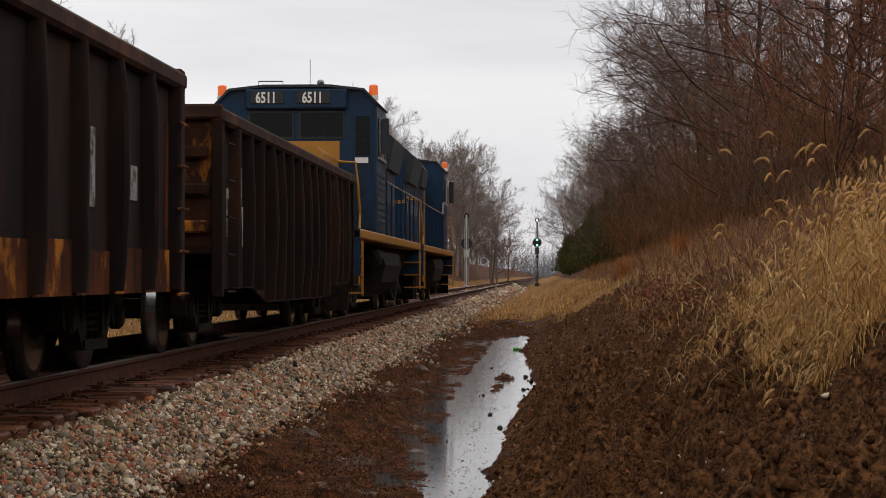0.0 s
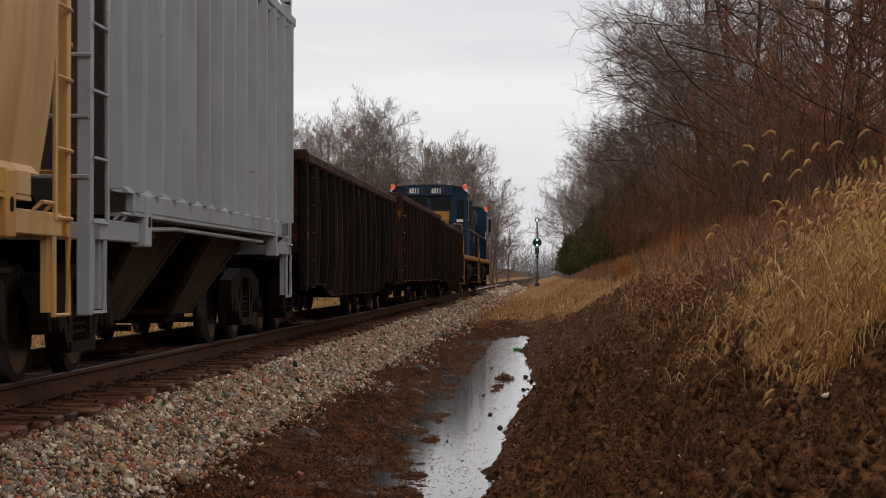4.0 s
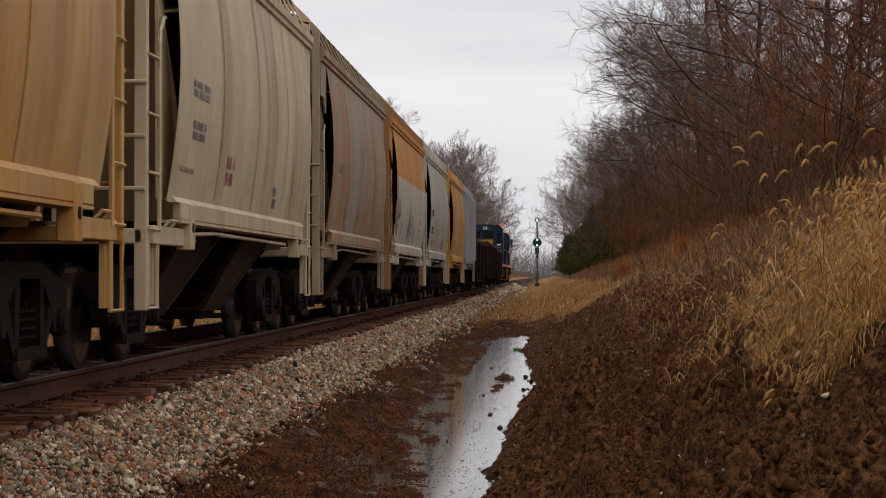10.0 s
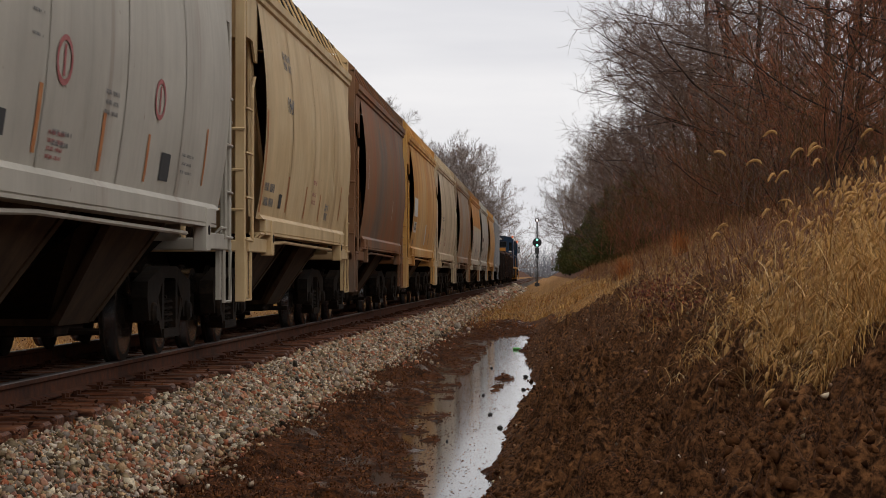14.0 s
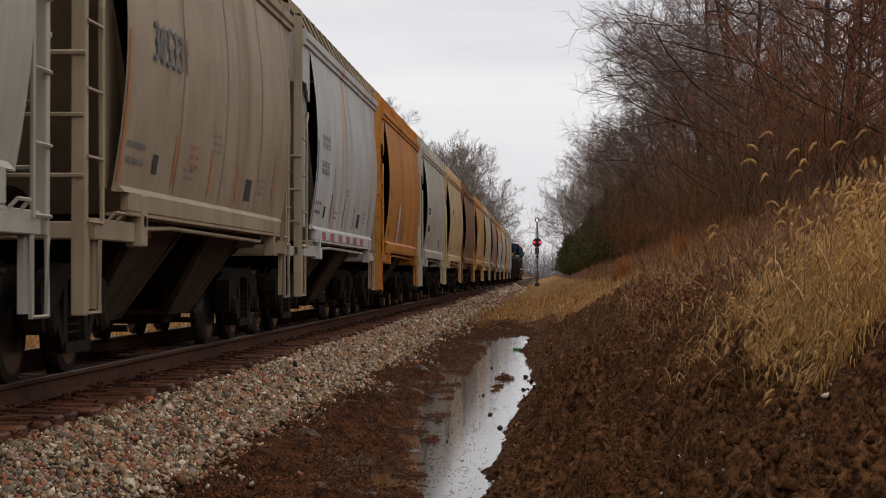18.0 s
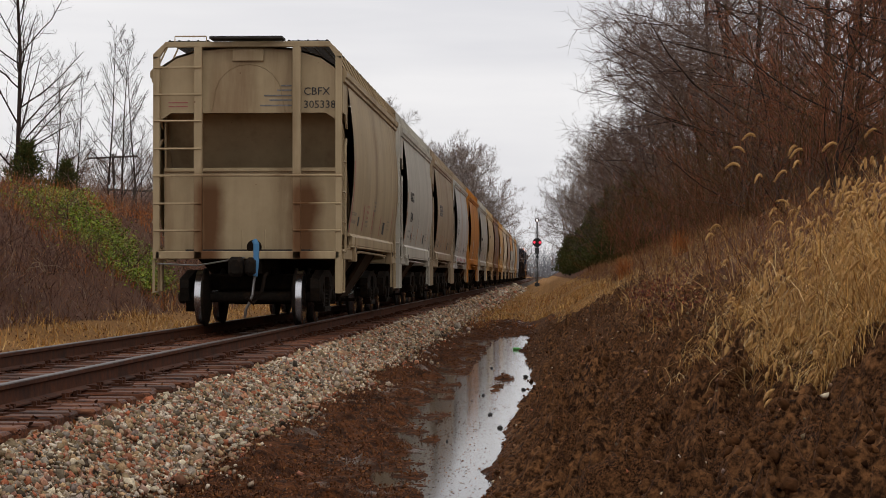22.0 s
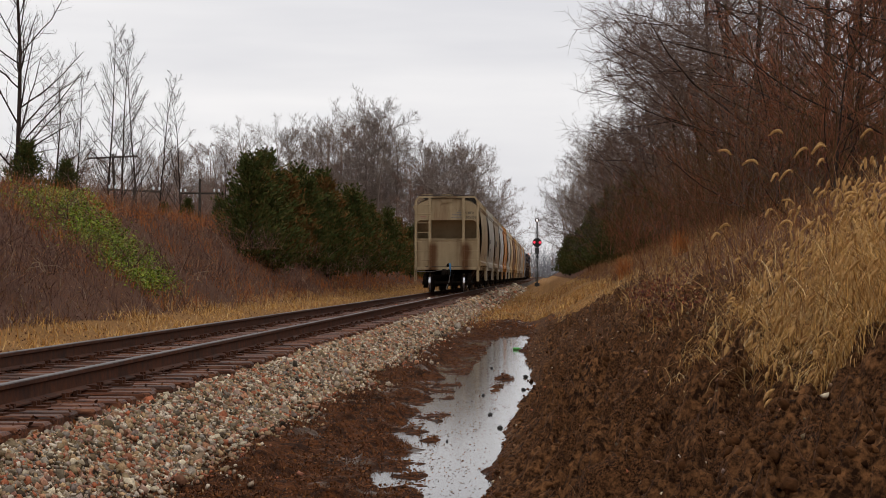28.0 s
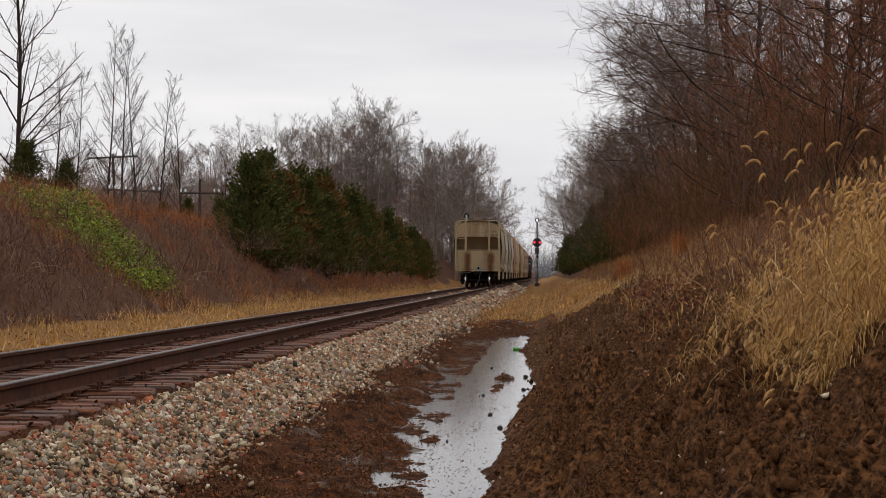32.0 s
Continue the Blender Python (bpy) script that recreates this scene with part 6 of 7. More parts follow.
def thicket(name, label, seed, wide, high, stems, twigs, mat, r=0.006, arch=0.25, far=False, category="brush"):
    """A patch of tangled stems and twigs that nobody could count."""
    rng = np.random.default_rng(seed)
    main, fine = [], []
    for _ in range(stems):
        p = (rng.uniform(-wide, wide), rng.uniform(-wide, wide), -0.15)
        h = high * rng.uniform(0.45, 1.1)
        d = np.array([rng.normal(0, 0.45), rng.normal(0, 0.45), 1.0])
        st = branch_path(rng, p, d / np.linalg.norm(d), h, r * rng.uniform(0.8, 1.8), r * 0.4, 5, arch, -0.03)
        main.append(st)
        for q in range(twigs):
            p3, d3, r3 = side_of(st, 0.15 + 0.84 * rng.random())
            tw = branch_path(rng, p3, turned_off(rng, d3, rng.uniform(0.4, 1.3)), h * rng.uniform(0.15, 0.42), r * 0.6, r * 0.25, 3, arch * 0.9, 0.0)
            fine.append(tw)
            p4, d4, r4 = side_of(tw, rng.uniform(0.3, 0.9))
            fine.append(branch_path(rng, p4, turned_off(rng, d4, rng.uniform(0.5, 1.1)), h * rng.uniform(0.08, 0.18), r * 0.4, r * 0.2, 2, arch, 0.0))
    v1, f1 = tube_arrays(main, 3)
    v2, f2 = tube_arrays(fine, 2)
    return tagged(new(name, big_mesh(name, np.concatenate([v1, v2]), np.concatenate([f1, f2 + len(v1)]), mat)), label, category, kind="stuff")


def plant_left():
    rnd = random.Random(21)
    slim = tree("slim bare tree with upswept twigs on the bank", grow_tree(1, 9.0, 0.055, 30, 6, 4, 1, 0.235, 0.12, 1.1, 0.0044, 0.07, 0.80), BARK_DARK, TWIG_DARK)
    plant(slim, [(-19.4, 95, 0, 1.0), (-18.0, 91, 120, 0.92), (-17.5, 92, 200, 0.88), (-17.5, 97, 60, 0.80), (-16.8, 99, 290, 0.74), (-20.2, 92, 10, 0.78), (-19.0, 101, 150, 0.6), (-22.5, 101, 30, 0.62), (-21.8, 88, 75, 0.55), (-15.8, 105, 80, 0.45), (-14.8, 100, 180, 0.42)])
    big = tree("tall bare tree with open spreading limbs", grow_tree(3, 13.0, 0.10, 38, 8, 5, 1, 0.27, 0.12, 1.0, 0.0050, 0.08, 0.85), BARK_DARK, TWIG_DARK)
    plant(big, [(-18.1, 73, 0, 1.0), (-19.0, 82, 100, 0.5)])
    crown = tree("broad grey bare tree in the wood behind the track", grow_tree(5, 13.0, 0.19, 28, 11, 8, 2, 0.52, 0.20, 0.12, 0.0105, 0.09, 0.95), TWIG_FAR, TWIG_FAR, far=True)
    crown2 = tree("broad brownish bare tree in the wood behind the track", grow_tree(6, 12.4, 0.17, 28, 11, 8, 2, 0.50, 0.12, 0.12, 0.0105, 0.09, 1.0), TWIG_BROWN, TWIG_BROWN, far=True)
    spots, spots2 = [], []

    def wood(px, lo, hi, n, top):
        """Trees behind the bank, in the direction px, whose tops rise to top radians over the eye."""
        for _ in range(n):
            y = rnd.uniform(lo, hi)
            x = (px + rnd.uniform(-22, 22) - 971) / 3853 * y
            g = float(height(x, y))
            size = ((top * rnd.uniform(0.8, 1.03)) / 3853 * y + 0.755 - g) / 13.6
            (spots if rnd.random() < (0.2 if px < 450 else 0.75) else spots2).append((x, y, rnd.uniform(0, 360), size))

    for px, top, n in ((20, 235, 4), (80, 230, 4), (140, 225, 4), (200, 225, 4), (260, 225, 4), (310, 225, 4), (360, 240, 4), (410, 262, 4), (460, 245, 4), (505, 260, 4), (545, 266, 4), (590, 286, 4), (630, 300, 4), (670, 285, 4), (705, 262, 4), (745, 245, 4), (780, 240, 4), (812, 238, 3)):
        wood(px, 205, 290, n, top)
    for px, top, n in ((790, 235, 3), (830, 235, 3), (850, 190, 2), (866, 150, 2), (880, 110, 2)):
        wood(px, 260, 340, n, top)
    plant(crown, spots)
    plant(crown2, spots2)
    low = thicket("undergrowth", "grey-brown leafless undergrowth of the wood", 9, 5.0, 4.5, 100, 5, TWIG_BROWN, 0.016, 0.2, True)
    first = True
    for k in range(84):
        y = rnd.uniform(112, 260)
        x = -16.5 - rnd.random() * (y * 0.25 - 15)
        c = low if first else copy_thing(low, Matrix.Identity(4))
        first = False
        c.matrix_basis = pose(x, y, float(height(x, y)), 0, 0, rnd.uniform(0, 360)) @ Matrix.Scale(rnd.uniform(0.7, 1.15), 4)
    for k in range(30):
        y = rnd.uniform(100, 165)
        x = -(971 - rnd.uniform(-20, 430)) / 3853 * y
        if x < -15.0:
            copy_thing(low, pose(x, y, float(height(x, y)), 0, 0, rnd.uniform(0, 360)) @ Matrix.Scale(rnd.uniform(0.55, 0.9), 4))
    for k in range(18):
        y = rnd.uniform(225, 340)
        x = -11.5 - rnd.random() * 14
        copy_thing(low, pose(x, y, float(height(x, y)), 0, 0, rnd.uniform(0, 360)) @ Matrix.Scale(rnd.uniform(1.2, 1.6), 4))
    return crown, crown2, low


def plant_right(crown, crown2, low):
    rnd = random.Random(33)
    oak = tree("large bare tree with long level limbs over the bank", grow_tree(12, 14.0, 0.15, 28, 13, 8, 1, 0.50, 0.08, 0.20, 0.0080, 0.13, 1.10), BARK_DARK, TWIG, flat=False)
    plant(oak, [(8.0, 96, 0, 1.05), (8.4, 108, 70, 1.1), (7.9, 64, 220, 0.95), (11.5, 74, 20, 1.0), (8.6, 122, 200, 0.95)])
    oak2 = tree("large bare tree with crooked drooping limbs over the bank", grow_tree(17, 14.0, 0.16, 26, 13, 8, 1, 0.54, 0.10, 0.05, 0.0080, 0.15, 1.20), BARK_DARK, TWIG, flat=False)
    plant(oak2, [(7.2, 78, 140, 0.95), (9.4, 132, 300, 1.05), (12.0, 90, 100, 1.0), (7.8, 86, 250, 1.0), (9.4, 70, 30, 1.0), (4.4, 126, 20, 0.52), (5.0, 118, 160, 0.58), (5.8, 110, 240, 0.62), (4.0, 142, 80, 0.55), (6.2, 102, 310, 0.66)])
    red = tree("dense red-brown thorny shrub tree on the bank", grow_tree(14, 6.5, 0.05, 20, 8, 6, 2, 0.46, 0.03, 0.5, 0.0042, 0.12, 1.0), BARK_DARK, TWIG_RED, "shrub", "thorn_shrub", "shrubs on the bank")
    plant(red, [(5.6, 40, 0, 1.0), (6.2, 46, 80, 1.05), (5.4, 52, 160, 0.95), (6.6, 37, 230, 1.0), (5.2, 60, 20, 0.9), (6.0, 68, 110, 0.95), (4.9, 45, 260, 0.75), (5.9, 33, 45, 0.8), (5.6, 79, 330, 0.9), (4.6, 36, 130, 0.6)])
    olive = thicket("olive_brush", "dark olive-brown tangled brush on the bank", 64, 2.4, 3.4, 105, 7, OLIVE, 0.0055, 0.26)
    brush = thicket("red_brush", "tangled red-brown leafless brush on the bank", 61, 2.2, 2.9, 105, 7, TWIG_RED, 0.0050, 0.24)
    grey = thicket("grey_brush", "tangled grey-brown leafless brush on the bank", 62, 2.4, 3.2, 105, 7, TWIG, 0.0055, 0.24)
    used = {brush: False, grey: False, olive: False}
    for k in range(66):
        y = 36 + 113 * (k / 66) ** 1.15
        x = 4.5 + rnd.uniform(0, 1) ** 1.2 * (1.6 + y * 0.075)
        pat = brush if rnd.random() < (0.6 if y < 50 else 0.2) else rnd.choice((grey, olive, olive))
        c = copy_thing(pat, Matrix.Identity(4)) if used[pat] else pat
        used[pat] = True
        c.matrix_basis = pose(x, y, float(height(x, y)), 0, 0, rnd.uniform(0, 360)) @ Matrix.Scale(rnd.uniform(0.7, 1.2), 4)
    for k in range(26):
        y = 105 + 9 * k
        x = 4.6 + rnd.uniform(0, 5)
        spot = pose(x, y, float(height(x, y)), 0, 0, rnd.uniform(0, 360)) @ Matrix.Scale(rnd.uniform(0.7, 1.05), 4)
        if k == 0:
            dark = thicket("dark_brush", "dark leafless brush on the far bank", 65, 3.6, 5.0, 130, 7, TWIG_DARK, 0.010, 0.22)
            dark.matrix_basis = spot
        else:
            copy_thing(dark if y < 230 else low, spot)["label"] = "dark grey-brown leafless brush on the far bank"
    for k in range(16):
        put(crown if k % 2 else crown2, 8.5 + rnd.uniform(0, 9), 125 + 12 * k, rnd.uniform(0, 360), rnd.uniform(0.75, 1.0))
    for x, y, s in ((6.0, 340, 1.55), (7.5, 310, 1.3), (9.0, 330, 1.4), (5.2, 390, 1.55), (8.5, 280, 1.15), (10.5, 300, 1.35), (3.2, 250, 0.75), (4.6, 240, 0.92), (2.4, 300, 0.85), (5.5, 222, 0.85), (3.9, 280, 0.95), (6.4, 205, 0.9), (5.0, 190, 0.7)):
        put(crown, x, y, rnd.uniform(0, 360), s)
    # wood that closes the view along the track, haze painted into its pale colour
    haze = thicket("misty_wood", "pale wood at the end of the cutting, haze painted into its colour", 77, 14, 20, 160, 5, TWIG_HAZE, 0.09, 0.12, True, "woodland")
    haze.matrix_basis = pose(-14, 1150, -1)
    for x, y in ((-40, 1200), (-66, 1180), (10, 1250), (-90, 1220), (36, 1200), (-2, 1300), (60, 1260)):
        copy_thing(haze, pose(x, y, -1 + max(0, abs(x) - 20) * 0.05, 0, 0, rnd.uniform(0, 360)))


CROWN, CROWN2, LOW = plant_left()
plant_right(CROWN, CROWN2, LOW)


def cedar(seed, high, width, mat, label):
    """An evergreen: a trunk and a ragged, lobed crown of small flat sprays."""
    rng = np.random.default_rng(seed)
    t = tagged(new("red_cedar"), label, "evergreen tree", "red cedars")
    part("trunk", Shape().rod((0, 0, -0.3), (0, 0, high * 0.9), 0.08, 7, 0.02), BARK_DARK, t)
    P, O = [], []
    # each limb ends in a plume of sprays
    for k in range(230):
        f = rng.random() ** 0.95
        z0 = high * (0.02 + 0.80 * f)
        ang = rng.uniform(0, 2 * np.pi)
        reach = width * (1 - 0.85 * f ** 1.4) * rng.uniform(0.6, 1.1)
        rise = rng.uniform(0.25, 0.7) * high * 0.22
        m = 26
        u = rng.random(m) ** 0.6
        c = np.stack([np.cos(ang) * reach * u, np.sin(ang) * reach * u, z0 + rise * u ** 1.6], 1) + rng.normal(0, 0.10 * high / 5, (m, 3))
        P.append(c)
        O.append(np.stack([np.cos(ang) + rng.normal(0, 0.5, m), np.sin(ang) + rng.normal(0, 0.5, m), rng.uniform(0.3, 1.6, m)], 1))
    c, out = np.concatenate(P), np.concatenate(O)
    n = len(c)
    out /= np.linalg.norm(out, axis=1)[:, None]
    sidew = np.cross(out, rng.normal(size=(n, 3)))
    sidew /= np.linalg.norm(sidew, axis=1)[:, None]
    s = rng.uniform(0.07, 0.19, n)[:, None] * high / 5
    v = np.stack([c - out * s * 0.5, c + sidew * s * 0.30, c + out * s, c - sidew * s * 0.30 + np.cross(out, sidew) * s * 0.15], 1).reshape(-1, 3)
    i = np.arange(n)[:, None] * 4
    part("crown", big_mesh("crown", v, np.concatenate([i + [[0, 1, 2]], i + [[0, 2, 3]]]), mat), None, t, "dense dark evergreen crown")
    return t


def plant_cedars():
    a = cedar(1, 4.5, 1.95, CEDAR, "dark green bushy red cedar on the cut bank")
    b = cedar(2, 4.5, 1.85, CEDAR_RUST, "rust-tinged bushy red cedar on the cut bank")
    plant(a, [(-11.48, 83.7, 0, 1.02), (-10.95, 86.3, 70, 0.84), (-11.21, 99.7, 140, 1.05), (-10.68, 105.0, 200, 1.00), (-10.86, 119.3, 260, 1.18), (-10.59, 126.4, 310, 1.05), (-10.59, 142.4, 30, 1.08), (-10.41, 163.8, 90, 0.96), (-10.32, 180.7, 40, 0.84), (-11.93, 103.2, 80, 1.09), (-12.10, 92.6, 15, 1.03), (-11.75, 112.1, 15, 1.16),
              (-17.4, 72, 20, 0.6), (-17.0, 76, 20, 0.5), (-16, 96, 50, 0.35), (-18.5, 104, 130, 0.4), (-15.2, 100, 220, 0.35), (2.3, 235, 10, 1.05), (2.9, 205, 100, 1.0), (3.2, 175, 200, 0.95), (2.6, 262, 30, 1.1), (3.9, 150, 90, 0.9), (4.2, 128, 10, 0.95), (4.7, 118, 60, 1.1), (3.9, 112, 30, 0.62), (4.3, 102, 200, 0.55), (4.8, 95, 100, 0.55), (3.5, 122, 300, 0.70), (5.0, 108, 150, 0.75), (4.1, 140, 160, 1.15), (3.5, 160, 250, 1.1), (2.2, 220, 300, 1.0)])
    plant(b, [(-11.39, 94.3, 0, 0.96), (-11.12, 108.6, 90, 1.05), (-10.86, 131.7, 180, 0.96), (-10.68, 153.1, 270, 0.96), (-10.50, 172.7, 10, 0.87), (-11.21, 124.6, 10, 1.09), (-11.57, 88.1, 10, 0.92), (3.4, 190, 45, 0.85), (4.1, 140, 200, 0.9), (4.6, 118, 300, 0.85), (4.4, 108, 120, 0.7)])


plant_cedars()


def blade_arrays(rng, x, y, z, length, width, lean, toward=None, segs=4, kink=0.0):
    """Curved grass blades as narrow strips; toward: the way most of them lean."""
    n = len(x)
    ang = rng.uniform(0, 2 * np.pi, n) if toward is None else (rng.normal(toward, 1.25, n) if np.ndim(toward) == 0 else toward)
    bend = lean * rng.uniform(0.3, 1.7, n)
    h = np.stack([np.cos(ang), np.sin(ang), np.zeros(n)], 1)
    side = np.stack([-np.sin(ang), np.cos(ang), np.zeros(n)], 1)
    side = side + h * rng.uniform(-1, 1, n)[:, None]
    side /= np.linalg.norm(side, axis=1)[:, None]
    q = np.stack([x, y, z], 1)
    rows = []
    tilt = rng.normal(0.15, 0.2, n)
    broken = np.where(rng.random(n) < kink, rng.uniform(0.5, 2.0, n), 0.0)
    where = rng.uniform(0.3, 0.9, n)
    for k in range(segs + 1):
        u = k / segs
        a = tilt + bend * u + broken * (u > where)
        if k:
            q = q + (h * np.sin(a)[:, None] + np.array([0, 0, 1.0]) * np.cos(a)[:, None]) * (length / segs)[:, None]
        w = width[:, None] * (1 - 0.85 * u)
        rows.append(q - side * w / 2)
        rows.append(q + side * w / 2)
    v = np.stack(rows, 1)
    m = 2 * (segs + 1)
    i = np.arange(n)[:, None] * m
    f = np.concatenate([i + np.array([[2 * k, 2 * k + 1, 2 * k + 3, 2 * k + 2]]) for k in range(segs)])
    return v.reshape(-1, 3), f


def grass(name, label, mat, x, y, length, width, lean, seed, category="grass", toward=None, segs=4, kink=0.0):
    rng = np.random.default_rng(seed)
    v, f = blade_arrays(rng, x, y, height(x, y) - 0.02, length, width, lean, toward, segs, kink)
    return tagged(new(name, big_mesh(name, v, f, mat)), label, category, kind="stuff")


def sow():
    rng = np.random.default_rng(5)

    def field(n, x0, x1, y0, y1, l0, l1, patch=None, near=1.0):
        y = y0 + (y1 - y0) * rng.random(n) ** near
        x = rng.uniform(x0, x1, n)
        if patch is not None:
            keep = vnoise(x * 0.9, y * 0.35, 17) + rng.normal(0, 0.25, n) > patch
            x, y = x[keep], y[keep]
        return x, y, rng.uniform(l0, l1, len(x))

    # tussocks of tall straw on the bank, each with its own lean
    tuss = [(1.50, 10.7, 0.55), (1.62, 11.4, 0.75), (1.80, 12.1, 0.9), (1.95, 11.0, 1.0), (2.12, 11.7, 1.05), (1.55, 12.7, 0.7), (1.70, 13.6, 0.75), (2.25, 12.9, 1.0), (1.50, 14.3, 0.6), (1.86, 12.6, 0.95), (2.05, 13.6, 0.9), (1.42, 11.9, 0.45), (1.36, 13.0, 0.4), (1.72, 10.9, 0.7), (1.30, 15.6, 0.4), (1.55, 16.6, 0.5), (1.18, 11.6, 0.32), (1.22, 12.4, 0.36), (1.12, 13.4, 0.30), (1.05, 14.6, 0.28)]
    X, Y, L, W, D = [], [], [], [], []
    for cx0, cy0, hh in tuss:
        m = int(rng.uniform(420, 700) * (1.0 if hh > 0.38 else 0.10))
        X.append(cx0 + rng.normal(0, 0.095, m))
        Y.append(cy0 + rng.normal(0, 0.16, m))
        L.append(hh * rng.uniform(0.3, 1.1, m))
        W.append(0.0022 + 0.0060 * rng.random(m) ** 2)
        D.append(rng.normal(rng.uniform(2.4, 4.4), 0.9, m))
    X, Y, L, W, D = map(np.concatenate, (X, Y, L, W, D))
    grass("tall_grass", "tall straw-coloured dry grass hanging over the earth bank", STRAW, X, Y, L, W, 1.9, 51, toward=D, segs=8, kink=0.75)
    n2 = 4200
    k = rng.integers(0, len(tuss), n2)
    x, y = np.array([t[0] for t in tuss])[k] + rng.normal(0.02, 0.13, n2), np.array([t[1] for t in tuss])[k] + rng.normal(0, 0.28, n2)
    grass("broken_grass", "broken and curled straw leaves in the clump", STRAW, x, y, rng.uniform(0.12, 0.5, n2), rng.uniform(0.003, 0.009, n2), 2.8, 59, segs=6, kink=0.8)
    x, y, ln = field(3600, 1.05, 2.6, 14.5, 45, 0.12, 0.45, 0.0)
    grass("bank_grass", "sparse dry straw grass along the top of the bank", STRAW, x, y, ln, np.full(len(x), 0.007), 1.6, 52, toward=3.3)
    x, y, ln = field(13000, -2.4, 1.9, 64, 150, 0.08, 0.24, 0.0, 1.7)
    grass("short_grass", "short golden dry grass filling the ditch", STRAW_LOW, x, y, ln, np.full(len(x), 0.022), 1.0, 53)
    x, y, ln = field(15000, -9.5, -7.3, 28, 190, 0.05, 0.24, -0.05, 1.7)
    grass("verge_grass", "short golden dry grass beside the track", STRAW_LOW, x, y, ln, np.full(len(x), 0.022), 1.0, 54)
    x, y, ln = field(30000, -16, -9.1, 32, 150, 0.10, 0.65, None, 1.5)
    grass("bank_weeds", "dead purple-brown weeds covering the cut bank", PURPLE, x, y, ln, np.full(len(x), 0.014), 1.5, 55, "weeds")
    x, y, ln = field(11000, -17.0, -12.7, 50, 130, 0.3, 0.85, -0.1, 1.2)
    grass("broomsedge", "rust-orange broomsedge grass on the crest of the bank", BROOM, x, y, ln, np.full(len(x), 0.016), 0.6, 56)
    x, y, ln = field(9000, 1.9, 5.0, 18, 150, 0.3, 0.9, None, 1.5)
    grass("brush_weeds", "dead red-brown weeds at the foot of the brush", RED_WEED, x, y, ln, np.full(len(x), 0.009), 1.2, 57, "weeds")
    x, y, ln = field(1500, -11.2, -9.6, 95, 200, 0.3, 0.8, -0.1, 1.2)
    grass("verge_broomsedge", "rust-orange broomsedge at the foot of the cedars", BROOM, x, y, ln, np.full(len(x), 0.02), 0.6, 58)
    x, y, ln = field(3500, -10.6, -8.8, 36, 190, 0.15, 0.6, 0.0, 1.4)
    grass("verge_weeds", "dead brown weeds between the grass verge and the bank", WEED, x, y, ln, np.full(len(x), 0.014), 1.3, 60, "weeds")
    x, y, ln = field(2600, -2.3, 2.0, 60, 140, 0.12, 0.45, 0.15, 1.5)
    grass("ditch_weeds", "dead brown weeds among the ditch grass", WEED, x, y, ln, np.full(len(x), 0.016), 1.3, 65, "weeds")
    x, y, ln = field(2600, -2.2, 1.8, 57, 125, 0.10, 0.34, 0.2, 1.5)
    grass("ditch_sedge", "rust-orange sedge patches in the ditch grass", BROOM, x, y, ln, np.full(len(x), 0.014), 1.1, 68)
    x, y, ln = field(4200, 1.0, 2.8, 15, 60, 0.06, 0.34, -0.1, 1.4)
    grass("bank_stubble", "pale broken straw lying along the bank top", STRAW, x, y, ln, np.full(len(x), 0.005), 2.4, 69, kink=0.7)
    x, y, ln = field(2600, -2.45, -1.35, 44, 66, 0.04, 0.13, 0.15)
    grass("ditch_tufts", "low ochre grass tufts at the edge of the ballast", STRAW_LOW, x, y, ln, np.full(len(x), 0.012), 1.4, 73)
    x, y, ln = field(5200, 0.2, 2.3, 46, 84, 0.06, 0.26, -0.15)
    grass("bank_turf", "tan dry grass over the far end of the earth bank", STRAW_LOW, x, y, ln, np.full(len(x), 0.011), 1.5, 74)
    # two upright rust-red tufts on the bank
    for cx0, cy0, sd in ((2.15, 62, 3), (3.25, 54, 4)):
        x, y = cx0 + rng.normal(0, 0.09, 260), cy0 + rng.normal(0, 0.12, 260)
        grass("broomsedge_tuft", "upright rust-orange tuft of broomsedge", BROOM, x, y, rng.uniform(0.35, 0.8, 260), np.full(260, 0.012), 0.25, sd)
    x, y, ln = field(9000, -14.5, -9.3, 50, 140, 0.25, 0.75, 0.15, 1.2)
    grass("bank_sedge", "orange-brown sedge among the weeds of the cut bank", BROOM, x, y, ln, np.full(len(x), 0.013), 0.9, 66)
    x, y, ln = field(6000, -9.9, -8.6, 44, 150, 0.10, 0.5, 0.0, 1.4)
    grass("bank_foot_straw", "pale straw at the foot of the cut bank", STRAW, x, y, ln, np.full(len(x), 0.011), 1.6, 67)
    # bramble stems on the cut bank
    rnd = random.Random(9)
    pat = thicket("brambles", "purple-brown leafless brambles on the cut bank", 63, 1.9, 1.1, 90, 5, PURPLE, 0.007, 0.35, True)
    first = True
    for k in range(40):
        y = 38 + 90 * (k / 40) ** 1.2
        x = rnd.uniform(-15, -10.2)
        c = pat if first else copy_thing(pat, Matrix.Identity(4))
        first = False
        c.matrix_basis = pose(x, y, float(height(x, y)), 0, 0, rnd.uniform(0, 360)) @ Matrix.Scale(rnd.uniform(0.7, 1.2), 4)


sow()


